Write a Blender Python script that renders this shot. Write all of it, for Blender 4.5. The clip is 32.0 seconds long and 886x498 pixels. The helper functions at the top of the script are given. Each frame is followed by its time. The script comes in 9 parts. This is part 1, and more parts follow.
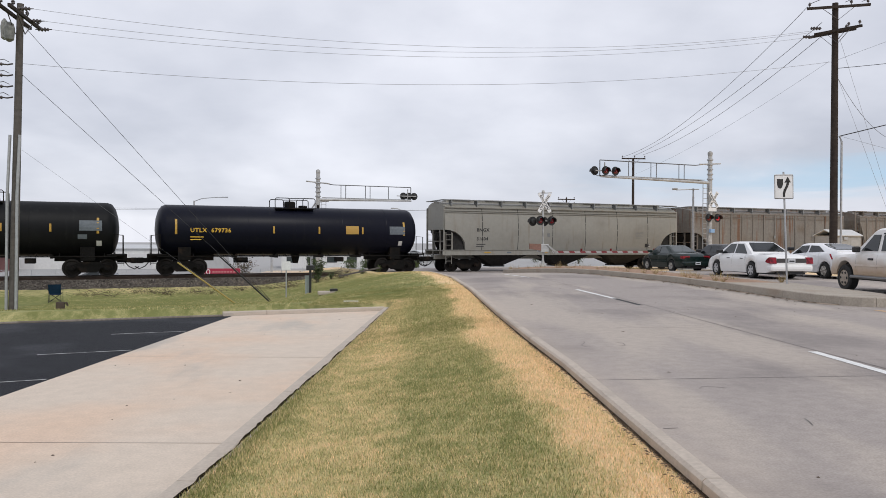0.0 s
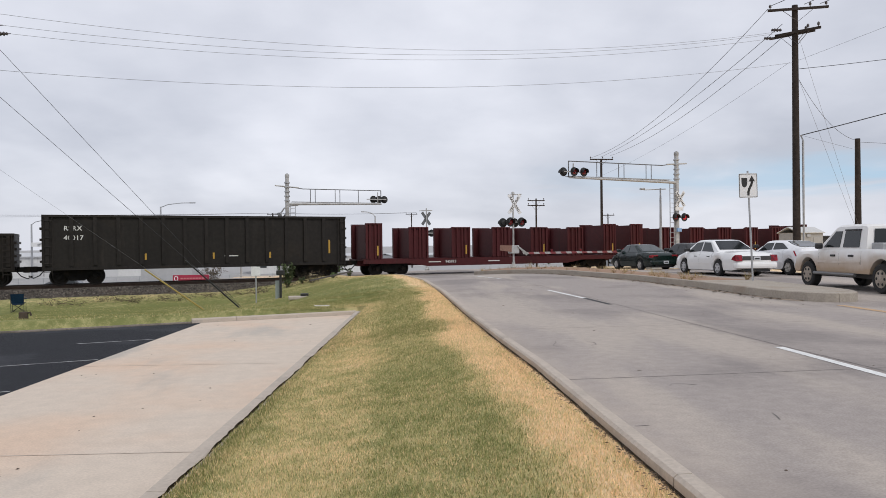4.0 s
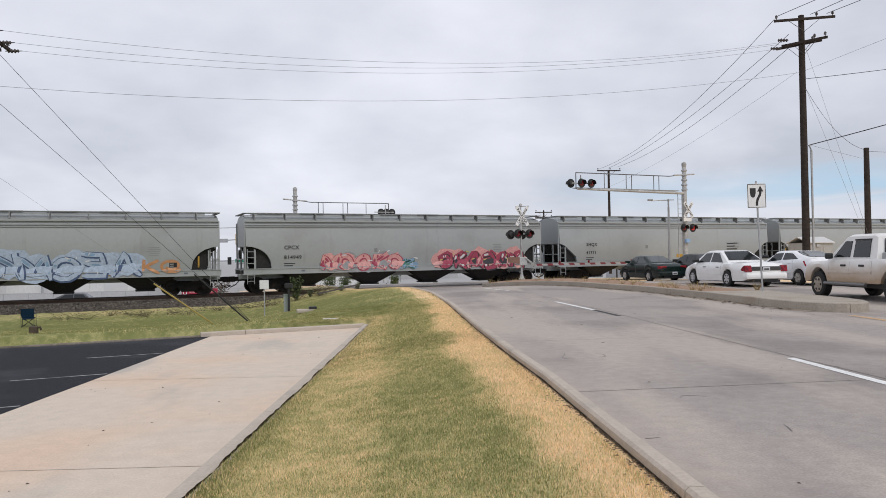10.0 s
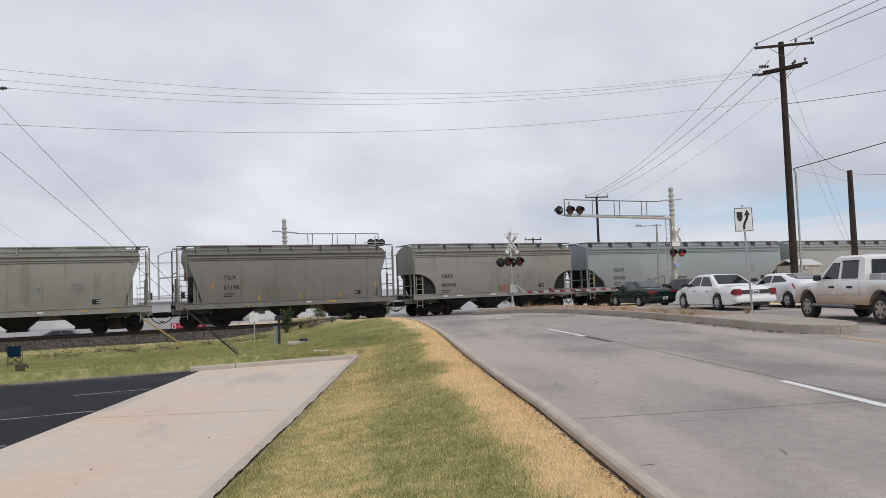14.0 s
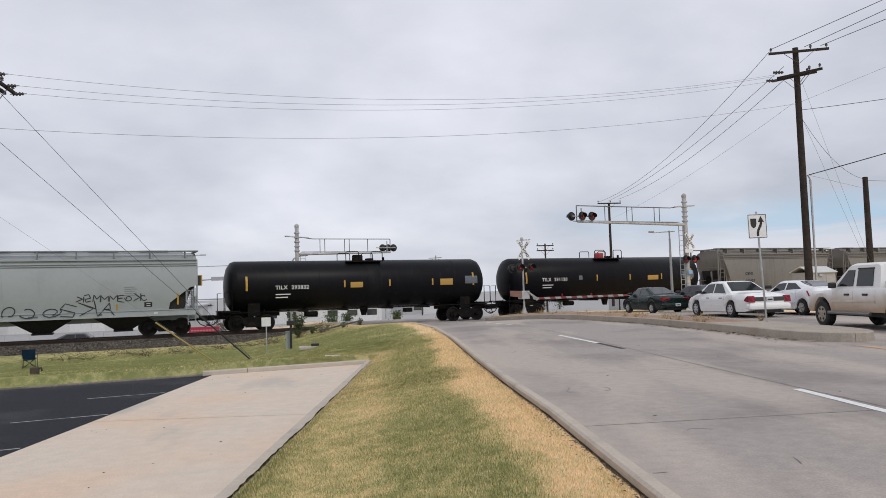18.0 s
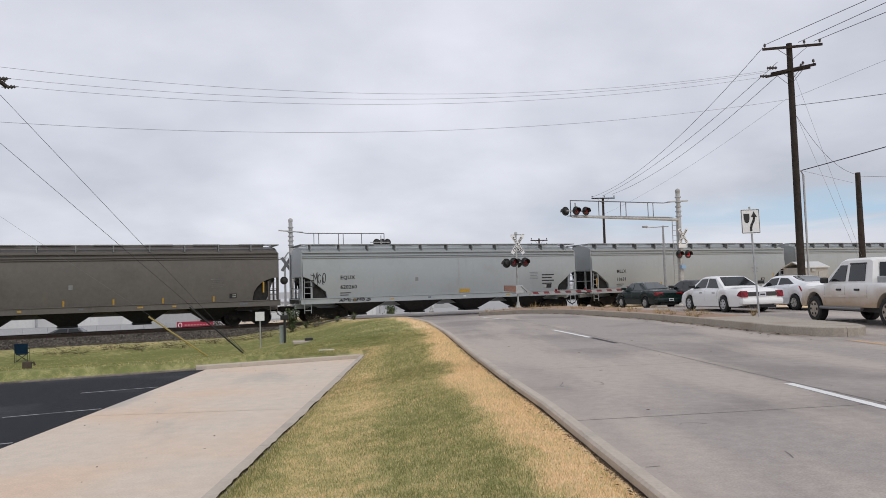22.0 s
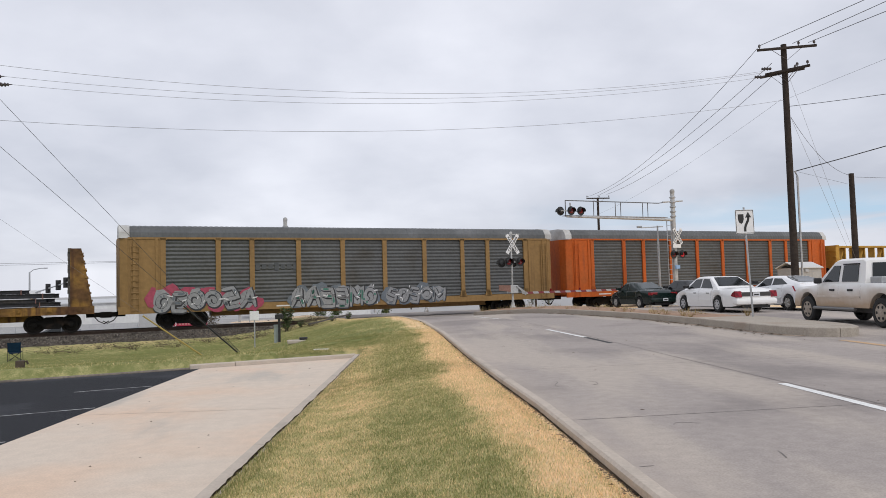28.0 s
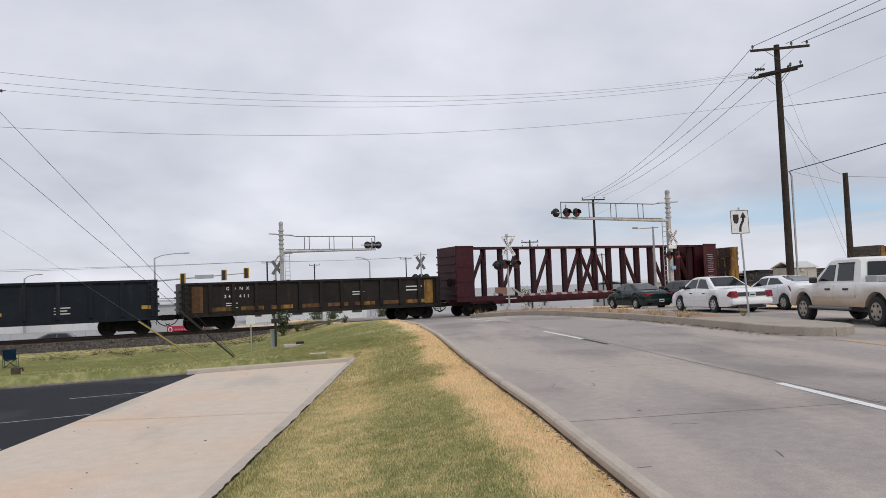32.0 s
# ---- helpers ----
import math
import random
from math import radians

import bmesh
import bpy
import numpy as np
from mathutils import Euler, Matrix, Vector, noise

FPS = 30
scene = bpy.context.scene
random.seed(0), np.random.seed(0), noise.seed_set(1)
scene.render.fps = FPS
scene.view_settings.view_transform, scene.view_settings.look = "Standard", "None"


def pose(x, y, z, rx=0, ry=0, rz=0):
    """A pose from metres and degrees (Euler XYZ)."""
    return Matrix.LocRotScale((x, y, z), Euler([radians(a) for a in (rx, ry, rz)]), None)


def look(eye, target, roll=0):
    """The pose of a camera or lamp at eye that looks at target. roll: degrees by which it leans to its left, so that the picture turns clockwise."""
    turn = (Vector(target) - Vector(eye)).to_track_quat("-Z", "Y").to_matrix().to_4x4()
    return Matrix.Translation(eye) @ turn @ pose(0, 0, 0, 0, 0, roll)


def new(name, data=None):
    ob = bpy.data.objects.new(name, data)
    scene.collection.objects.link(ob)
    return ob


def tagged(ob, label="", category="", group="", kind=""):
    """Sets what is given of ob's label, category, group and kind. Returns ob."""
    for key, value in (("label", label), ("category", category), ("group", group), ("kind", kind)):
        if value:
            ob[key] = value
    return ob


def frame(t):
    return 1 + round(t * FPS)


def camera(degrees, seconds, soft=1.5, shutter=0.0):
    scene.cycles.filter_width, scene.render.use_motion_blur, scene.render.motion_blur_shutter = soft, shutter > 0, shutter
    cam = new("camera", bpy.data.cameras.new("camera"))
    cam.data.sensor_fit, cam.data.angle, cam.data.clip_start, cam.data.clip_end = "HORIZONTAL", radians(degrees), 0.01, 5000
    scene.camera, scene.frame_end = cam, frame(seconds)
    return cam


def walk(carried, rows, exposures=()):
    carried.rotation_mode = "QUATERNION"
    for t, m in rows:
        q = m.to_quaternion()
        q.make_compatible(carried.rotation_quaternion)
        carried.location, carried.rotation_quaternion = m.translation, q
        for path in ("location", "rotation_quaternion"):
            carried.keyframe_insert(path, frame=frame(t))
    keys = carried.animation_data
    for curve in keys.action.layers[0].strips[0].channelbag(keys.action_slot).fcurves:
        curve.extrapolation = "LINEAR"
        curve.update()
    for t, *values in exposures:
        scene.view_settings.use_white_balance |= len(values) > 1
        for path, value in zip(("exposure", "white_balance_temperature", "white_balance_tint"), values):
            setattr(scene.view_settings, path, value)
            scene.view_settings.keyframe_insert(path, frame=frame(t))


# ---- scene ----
EYE = 1.43
cam = camera(62.2, 32.0, 0.85)
VIEW = [  # seconds, then the tilt, lean and turn of the hand-held camera
    (0, 89.513, -0.218, 0.002), (0.5, 89.572, -0.033, 0.010), (1, 89.606, 0.176, -0.297),
    (1.5, 89.636, 0.383, -0.833), (2, 89.656, 0.565, -1.440), (2.5, 89.644, 0.638, -1.925),
    (3, 89.645, 0.648, -2.184), (3.5, 89.666, 0.633, -2.268), (5.5, 89.865, 0.623, -2.240),
    (6, 89.926, 0.684, -2.097), (6.5, 90.021, 0.727, -1.937), (7, 90.111, 0.781, -1.786),
    (7.5, 90.132, 0.851, -1.704), (8, 90.059, 0.901, -1.629), (8.5, 89.913, 0.894, -1.561),
    (9, 89.942, 0.858, -1.565), (9.5, 90.213, 0.876, -1.553), (10, 90.675, 0.989, -1.654),
    (10.5, 91.271, 1.277, -1.749), (11, 91.827, 1.607, -1.797), (11.5, 92.319, 1.914, -1.765),
    (12, 92.729, 2.113, -1.799), (12.5, 92.954, 2.152, -1.987), (13, 92.984, 2.146, -2.194),
    (13.5, 92.942, 2.064, -2.404), (14, 92.918, 2.055, -2.394), (14.5, 93.044, 2.096, -2.154),
    (16.5, 93.317, 1.972, -1.684), (17, 93.249, 1.927, -1.602), (17.5, 93.268, 1.850, -1.544),
    (18, 93.388, 1.785, -1.490), (18.5, 93.515, 1.763, -1.458), (19, 93.569, 1.794, -1.430),
    (19.5, 93.489, 1.837, -1.467), (20, 93.326, 1.816, -1.573), (20.5, 93.170, 1.785, -1.677),
    (21, 93.066, 1.699, -1.798), (21.5, 93.014, 1.692, -1.846), (22, 92.953, 1.718, -1.957),
    (22.5, 92.934, 1.803, -2.017), (23, 92.940, 1.859, -2.096), (23.5, 92.975, 1.903, -2.163),
    (24, 93.038, 1.925, -2.216), (24.5, 93.095, 1.948, -2.219), (25, 93.086, 1.878, -2.263),
    (25.5, 93.071, 1.792, -2.254), (27.5, 92.903, 1.482, -2.287), (28, 92.905, 1.592, -2.358),
    (28.5, 92.972, 1.810, -2.407), (29, 93.061, 1.991, -2.398), (29.5, 93.124, 2.119, -2.445),
    (30, 93.150, 2.168, -2.488), (30.5, 93.144, 2.185, -2.549), (31, 93.104, 2.168, -2.615),
    (31.5, 93.086, 2.157, -2.632), (32, 93.110, 2.110, -2.645),
]
walk(cam, [(t, pose(0, 0, EYE, rx, ry, rz)) for t, rx, ry, rz in VIEW],
     [(0, 0.07), (1.5, 0.04), (3, 0.01), (8, 0.05), (11, 0.02), (14, -0.04), (25.5, -0.04), (27.8, 0.06), (29.3, 0.0), (30.5, -0.05), (32, -0.05)])

# ---- light ----
SUN_EL, SUN_AZ = radians(48), radians(150)
world = bpy.data.worlds.new("sky")
scene.world = world
world.use_nodes = True
wt = world.node_tree
wt.nodes.clear()


def wn(kind, **kw):
    n = wt.nodes.new(kind)
    for k, v in kw.items():
        n.inputs[k].default_value = v
    return n


w_out, w_bg = wn("ShaderNodeOutputWorld"), wn("ShaderNodeBackground")
w_bg.inputs["Strength"].default_value = 0.1
nishita = wn("ShaderNodeTexSky")
nishita.sky_type, nishita.sun_disc = "NISHITA", False
nishita.sun_elevation, nishita.sun_rotation = SUN_EL, SUN_AZ
w_co = wn("ShaderNodeTexCoord")
w_sep = wn("ShaderNodeSeparateXYZ")
wt.links.new(w_co.outputs["Generated"], w_sep.inputs[0])
# clouds lie on a high flat layer: direction divided by its height
w_div = wn("ShaderNodeMath")
w_div.operation = "MAXIMUM"
w_div.inputs[1].default_value = 0.03
wt.links.new(w_sep.outputs["Z"], w_div.inputs[0])
w_add = wn("ShaderNodeMath")
w_add.operation = "ADD"
w_add.inputs[1].default_value = 0.3
wt.links.new(w_div.outputs[0], w_add.inputs[0])
w_cmb = wn("ShaderNodeCombineXYZ")
for i, axis in enumerate("XY"):
    d = wn("ShaderNodeMath")
    d.operation = "DIVIDE"
    wt.links.new(w_sep.outputs[axis], d.inputs[0])
    wt.links.new(w_add.outputs[0], d.inputs[1])
    wt.links.new(d.outputs[0], w_cmb.inputs[i])
w_n1 = wn("ShaderNodeTexNoise", Scale=0.8, Detail=4.0, Roughness=0.5, Distortion=0.4)
w_n2 = wn("ShaderNodeTexNoise", Scale=2.6, Detail=5.0, Roughness=0.55)
for n in (w_n1, w_n2):
    wt.links.new(w_cmb.outputs[0], n.inputs["Vector"])
w_mix = wn("ShaderNodeMix")
w_mix.inputs["Factor"].default_value = 0.24
wt.links.new(w_n1.outputs["Fac"], w_mix.inputs["A"])
wt.links.new(w_n2.outputs["Fac"], w_mix.inputs["B"])
w_ramp = wn("ShaderNodeValToRGB")
el = w_ramp.color_ramp.elements
el[0].position, el[0].color = 0.36, (5.4, 5.65, 6.5, 1)
el[1].position, el[1].color = 0.62, (8.9, 9.05, 9.85, 1)
wt.links.new(w_mix.outputs["Result"], w_ramp.inputs["Fac"])
# a thin blue gap low over the eastern horizon
w_band = wn("ShaderNodeValToRGB")
w_band.color_ramp.interpolation = "EASE"
be = w_band.color_ramp.elements
be[0].position, be[0].color = 0.045, (0, 0, 0, 1)
be[1].position, be[1].color = 0.115, (0, 0, 0, 1)
mid = be.new(0.078)
mid.color = (1, 1, 1, 1)
w_zn = wn("ShaderNodeMath")
w_zn.operation = "MULTIPLY_ADD"
w_zn.inputs[1].default_value = 0.06
wt.links.new(w_n2.outputs["Fac"], w_zn.inputs[0])
w_zs = wn("ShaderNodeMath")
w_zs.operation = "ADD"
w_zs.inputs[1].default_value = -0.03
wt.links.new(w_sep.outputs["Z"], w_zs.inputs[0])
wt.links.new(w_zs.outputs[0], w_zn.inputs[2])
wt.links.new(w_zn.outputs[0], w_band.inputs["Fac"])
w_east = wn("ShaderNodeMapRange")
w_east.inputs["From Min"].default_value, w_east.inputs["From Max"].default_value = 0.12, 0.52
wt.links.new(w_sep.outputs["X"], w_east.inputs["Value"])
w_gap = wn("ShaderNodeMath")
w_gap.operation = "MULTIPLY"
wt.links.new(w_band.outputs["Color"], w_gap.inputs[0])
w_smap = wn("ShaderNodeMapping")
w_smap.inputs["Scale"].default_value = (4.0, 4.0, 46.0)
wt.links.new(w_co.outputs["Generated"], w_smap.inputs[0])
w_n3 = wn("ShaderNodeTexNoise", Scale=1.0, Detail=5.0, Roughness=0.55, Distortion=0.6)
wt.links.new(w_smap.outputs[0], w_n3.inputs["Vector"])
w_cut = wn("ShaderNodeMapRange")
w_cut.interpolation_type = "SMOOTHSTEP"
w_cut.inputs["From Min"].default_value, w_cut.inputs["From Max"].default_value = 0.26, 0.5
wt.links.new(w_n3.outputs["Fac"], w_cut.inputs["Value"])
w_streak = wn("ShaderNodeMath")
w_streak.operation = "MULTIPLY"
wt.links.new(w_east.outputs["Result"], w_streak.inputs[0])
wt.links.new(w_cut.outputs["Result"], w_streak.inputs[1])
wt.links.new(w_streak.outputs[0], w_gap.inputs[1])
w_open = wn("ShaderNodeMix")
w_open.data_type = "RGBA"
wt.links.new(w_gap.outputs[0], w_open.inputs["Factor"])
wt.links.new(w_ramp.outputs["Color"], w_open.inputs[6])
w_open.inputs[7].default_value = (4.6, 6.3, 8.0, 1)
w_sky = wn("ShaderNodeMix")
w_sky.data_type = "RGBA"
w_sky.inputs["Factor"].default_value = 0.93
wt.links.new(nishita.outputs[0], w_sky.inputs[6])
wt.links.new(w_open.outputs[2], w_sky.inputs[7])
wt.links.new(w_sky.outputs[2], w_bg.inputs["Color"])
wt.links.new(w_bg.outputs[0], w_out.inputs[0])

sun = new("sun", bpy.data.lights.new("sun", "SUN"))
sun.data.energy, sun.data.angle, sun.data.color = 1.1, radians(14), (1.0, 0.96, 0.9)
sun.matrix_world = look((0, 0, 60), (-math.sin(SUN_AZ) * math.cos(SUN_EL) * 60, -math.cos(SUN_AZ) * math.cos(SUN_EL) * 60, 60 - math.sin(SUN_EL) * 60))
scene.view_settings.exposure = 0.0

# ---- materials ----
MATS = {}


def mat(name, color, rough=0.6, metal=0.0, grain=0.0, grain_scale=20.0, stain=None, stain_scale=0.7, stain_at=(0.5, 0.7),
        bump=0.0, bump_scale=40.0, vary=0.0, emit=0.0, stretch=(1, 1, 1), streak=None, streak_at=(0.55, 0.75), spec=0.5, low=None, stain2=None):
    """Principled paint with fine grain, broad stains, streaks that run down, relief and a random shade for each object."""
    if name in MATS:
        return MATS[name]
    m = bpy.data.materials.new(name)
    m.use_nodes = True
    nt = m.node_tree
    b = nt.nodes["Principled BSDF"]
    b.inputs["Roughness"].default_value, b.inputs["Metallic"].default_value = rough, metal
    b.inputs["Specular IOR Level"].default_value = spec
    co = nt.nodes.new("ShaderNodeTexCoord")
    mp = nt.nodes.new("ShaderNodeMapping")
    mp.inputs["Scale"].default_value = stretch
    nt.links.new(co.outputs["Object"], mp.inputs[0])
    rnd = nt.nodes.new("ShaderNodeObjectInfo")
    shift = nt.nodes.new("ShaderNodeVectorMath")
    shift.operation = "MULTIPLY_ADD"
    nt.links.new(rnd.outputs["Random"], shift.inputs[0])
    shift.inputs[1].default_value = (37.0, 11.0, 5.0)
    nt.links.new(mp.outputs[0], shift.inputs[2])
    vec = shift.outputs[0]
    rgb = nt.nodes.new("ShaderNodeRGB")
    rgb.outputs[0].default_value = (*color, 1)
    out = rgb.outputs[0]

    def noise_tex(scale, detail=4.0, v=vec):
        n = nt.nodes.new("ShaderNodeTexNoise")
        n.inputs["Scale"].default_value, n.inputs["Detail"].default_value = scale, detail
        nt.links.new(v, n.inputs["Vector"])
        return n.outputs["Fac"]

    def mixed(a, fac, col):
        mx = nt.nodes.new("ShaderNodeMix")
        mx.data_type = "RGBA"
        nt.links.new(fac, mx.inputs["Factor"])
        nt.links.new(a, mx.inputs[6])
        mx.inputs[7].default_value = (*col, 1)
        return mx.outputs[2]

    def ranged(fac, lo, hi, top=1.0):
        r = nt.nodes.new("ShaderNodeMapRange")
        r.interpolation_type = "SMOOTHSTEP"
        for k, v in (("From Min", lo), ("From Max", hi), ("To Max", top)):
            r.inputs[k].default_value = v
        nt.links.new(fac, r.inputs["Value"])
        return r.outputs["Result"]

    def scaled(a, fac, lo, hi):
        r = nt.nodes.new("ShaderNodeMapRange")
        for k, v in (("From Min", 0.3), ("From Max", 0.7), ("To Min", lo), ("To Max", hi)):
            r.inputs[k].default_value = v
        nt.links.new(fac, r.inputs["Value"])
        h = nt.nodes.new("ShaderNodeHueSaturation")
        nt.links.new(r.outputs["Result"], h.inputs["Value"])
        nt.links.new(a, h.inputs["Color"])
        return h.outputs[0]

    if stain:
        out = mixed(out, ranged(noise_tex(stain_scale, 6.0), *stain_at, 0.85), stain)
    if stain2:
        tm = nt.nodes.new("ShaderNodeMapping")
        tm.inputs["Scale"].default_value = stain2[1]
        tm.inputs["Location"].default_value = (3.1, 7.7, 1.3)
        nt.links.new(vec, tm.inputs[0])
        out = mixed(out, ranged(noise_tex(1.0, 7.0, tm.outputs[0]), *stain2[2], 0.9), stain2[0])
    if streak:
        sm = nt.nodes.new("ShaderNodeMapping")
        sm.inputs["Scale"].default_value = (2.2, 2.2, 0.16)
        nt.links.new(vec, sm.inputs[0])
        out = mixed(out, ranged(noise_tex(1.6, 5.0, sm.outputs[0]), *streak_at, 0.8), streak)
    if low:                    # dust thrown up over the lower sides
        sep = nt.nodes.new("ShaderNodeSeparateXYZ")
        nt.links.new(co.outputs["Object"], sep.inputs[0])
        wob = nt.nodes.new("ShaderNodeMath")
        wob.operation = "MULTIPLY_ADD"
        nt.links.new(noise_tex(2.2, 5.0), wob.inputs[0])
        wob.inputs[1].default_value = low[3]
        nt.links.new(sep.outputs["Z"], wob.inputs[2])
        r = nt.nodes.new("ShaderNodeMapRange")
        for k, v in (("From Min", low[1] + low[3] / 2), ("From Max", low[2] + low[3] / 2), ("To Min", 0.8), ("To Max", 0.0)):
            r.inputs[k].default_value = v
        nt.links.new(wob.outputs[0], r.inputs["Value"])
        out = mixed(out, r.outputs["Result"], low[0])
    if grain:
        out = scaled(out, noise_tex(grain_scale), 1 - grain, 1 + grain)
        out = scaled(out, noise_tex(grain_scale / 9), 1 - grain * 0.6, 1 + grain * 0.6)
    if vary:
        r = nt.nodes.new("ShaderNodeMapRange")
        r.inputs["To Min"].default_value, r.inputs["To Max"].default_value = 1 - vary, 1 + vary
        nt.links.new(rnd.outputs["Random"], r.inputs["Value"])
        h = nt.nodes.new("ShaderNodeHueSaturation")
        nt.links.new(r.outputs["Result"], h.inputs["Value"])
        nt.links.new(out, h.inputs["Color"])
        out = h.outputs[0]
    nt.links.new(out, b.inputs["Base Color"])
    if bump:
        bp = nt.nodes.new("ShaderNodeBump")
        bp.inputs["Strength"].default_value, bp.inputs["Distance"].default_value = min(bump, 1), 0.02
        nt.links.new(noise_tex(bump_scale), bp.inputs["Height"])
        nt.links.new(bp.outputs[0], b.inputs["Normal"])
    if emit:
        nt.links.new(out, b.inputs["Emission Color"])
        b.inputs["Emission Strength"].default_value = emit
    MATS[name] = m
    return m


def grey(v):
    return (v, v, v)

# ---- mesh helpers ----
def link_mesh(name, bm, material=None, smooth=False):
    me = bpy.data.meshes.new(name)
    bm.to_mesh(me)
    bm.free()
    if material:
        me.materials.append(material)
    if smooth:
        me.shade_smooth()
        me.set_sharp_from_angle(angle=radians(40))
    return me


SPLIT = {"side_sill", "ladder", "bottom_fitting", "end_railing", "upright", "rib", "underframe", "side_wall", "top_chord", "screen_panel", "end_panel", "roof_rail",
         "side_rail", "railing", "post", "end_door", "platform", "end_frame", "running_board", "dead_end_insulator", "cable_terminator", "weld_ring", "strap", "lumber_pack", "dunnage"}


def lumps(bm):
    """The separate lumps of a mesh: islands, joined where their boxes touch."""
    seen, isl = set(), []
    bm.verts.index_update()
    for v in bm.verts:
        if v.index in seen:
            continue
        stack, got = [v], []
        seen.add(v.index)
        while stack:
            q = stack.pop()
            got.append(q)
            for e in q.link_edges:
                o = e.other_vert(q)
                if o.index not in seen:
                    seen.add(o.index)
                    stack.append(o)
        lo = [min(p.co[i] for p in got) - 0.012 for i in range(3)]
        hi = [max(p.co[i] for p in got) + 0.012 for i in range(3)]
        isl.append([lo, hi, {p.index for p in got}])
    merged = True
    while merged:
        merged = False
        out = []
        for a in isl:
            for o in out:
                if all(a[0][i] <= o[1][i] and o[0][i] <= a[1][i] for i in range(3)):
                    o[0] = [min(p, q) for p, q in zip(a[0], o[0])]
                    o[1] = [max(p, q) for p, q in zip(a[1], o[1])]
                    o[2] |= a[2]
                    merged = True
                    break
            else:
                out.append(a)
        isl = out
    return [o[2] for o in isl]


def part(name, bm, material, parent=None, label="", smooth=False, at=None):
    """One mesh object under a thing or a part. bm may be a bmesh, or a mesh that several parts share."""
    if name in SPLIT and parent and isinstance(bm, bmesh.types.BMesh):
        groups = lumps(bm)
        if len(groups) > 1:
            bm.verts.ensure_lookup_table()
            for g in groups[1:]:
                c = bm.copy()
                c.verts.ensure_lookup_table()
                bmesh.ops.delete(c, geom=[v for v in c.verts if v.index not in g], context="VERTS")
                part(name, c, material, parent, label, smooth, at)
            bmesh.ops.delete(bm, geom=[v for v in bm.verts if v.index not in groups[0]], context="VERTS")
    me = link_mesh(name, bm, material, smooth) if isinstance(bm, bmesh.types.BMesh) else bm
    ob = new(name, me)
    if parent:
        ob.parent = parent
    if at is not None:
        ob.matrix_basis = at
    if label:
        ob["label"] = label
    return ob


def thing(name, m, label, category, group="", kind=""):
    ob = new(name)
    ob.empty_display_size = 0.2
    ob.matrix_basis = m
    return tagged(ob, label, category, group, kind)


def hexa(bm, pts):
    """A closed six-sided block from its eight corners: the bottom four, then the top four."""
    v = [bm.verts.new(p) for p in pts]
    for f in ((3, 2, 1, 0), (4, 5, 6, 7), (0, 1, 5, 4), (1, 2, 6, 5), (2, 3, 7, 6), (3, 0, 4, 7)):
        bm.faces.new([v[i] for i in f])
    return v


def box(bm, x0, x1, y0, y1, z0, z1):
    return hexa(bm, [(x0, y0, z0), (x1, y0, z0), (x1, y1, z0), (x0, y1, z0), (x0, y0, z1), (x1, y0, z1), (x1, y1, z1), (x0, y1, z1)])


def rbox(bm, x0, x1, y0, y1, z0, z1, r=0.02):
    """A block with chamfered edges."""
    v = box(bm, x0, x1, y0, y1, z0, z1)
    edges = {e for q in v for e in q.link_edges}
    bmesh.ops.bevel(bm, geom=list(edges), offset=r, segments=2, affect="EDGES", profile=0.6)


def tube(bm, pts, r, seg=8, r2=None, cap=True):
    """A round bar along a line of points; r2: the radius at its end."""
    pts = [Vector(p) for p in pts]
    rings = []
    n = len(pts)
    for i, p in enumerate(pts):
        d = (pts[min(i + 1, n - 1)] - pts[max(i - 1, 0)]).normalized()
        a = d.cross(Vector((0, 0, 1)))
        if a.length < 0.05:
            a = d.cross(Vector((0, 1, 0)))
        a.normalize()
        b = d.cross(a)
        rr = r if r2 is None else r + (r2 - r) * i / max(n - 1, 1)
        rings.append([bm.verts.new(p + (a * math.cos(q) + b * math.sin(q)) * rr) for q in (2 * math.pi * k / seg for k in range(seg))])
    for s, t in zip(rings, rings[1:]):
        for k in range(seg):
            bm.faces.new((s[k], s[(k + 1) % seg], t[(k + 1) % seg], t[k]))
    if cap:
        bm.faces.new(rings[0][::-1])
        bm.faces.new(rings[-1])


def beam(bm, p, q, w, h):
    """A square bar from p to q, w wide and h deep."""
    p, q = Vector(p), Vector(q)
    d = (q - p).normalized()
    a = d.cross(Vector((0, 0, 1)))
    if a.length < 0.05:
        a = Vector((0, 1, 0))
    a.normalize()
    b = a.cross(d).normalized()
    a, b = a * w / 2, b * h / 2
    hexa(bm, [p - a - b, p + a - b, p + a + b, p - a + b, q - a - b, q + a - b, q + a + b, q - a + b])


def prism(bm, profile, y0, y1):
    """A flat outline in x, z drawn out from y0 to y1."""
    a = [bm.verts.new((x, y0, z)) for x, z in profile]
    b = [bm.verts.new((x, y1, z)) for x, z in profile]
    n = len(a)
    bm.faces.new(a)
    bm.faces.new(b[::-1])
    for i in range(n):
        bm.faces.new((a[i], b[i], b[(i + 1) % n], a[(i + 1) % n]))


def extrude_x(bm, profile, x0, x1, caps=True):
    """A closed outline in y, z drawn out from x0 to x1."""
    a = [bm.verts.new((x0, y, z)) for y, z in profile]
    b = [bm.verts.new((x1, y, z)) for y, z in profile]
    n = len(a)
    for i in range(n):
        bm.faces.new((a[i], a[(i + 1) % n], b[(i + 1) % n], b[i]))
    if caps:
        bm.faces.new(a[::-1])
        bm.faces.new(b)


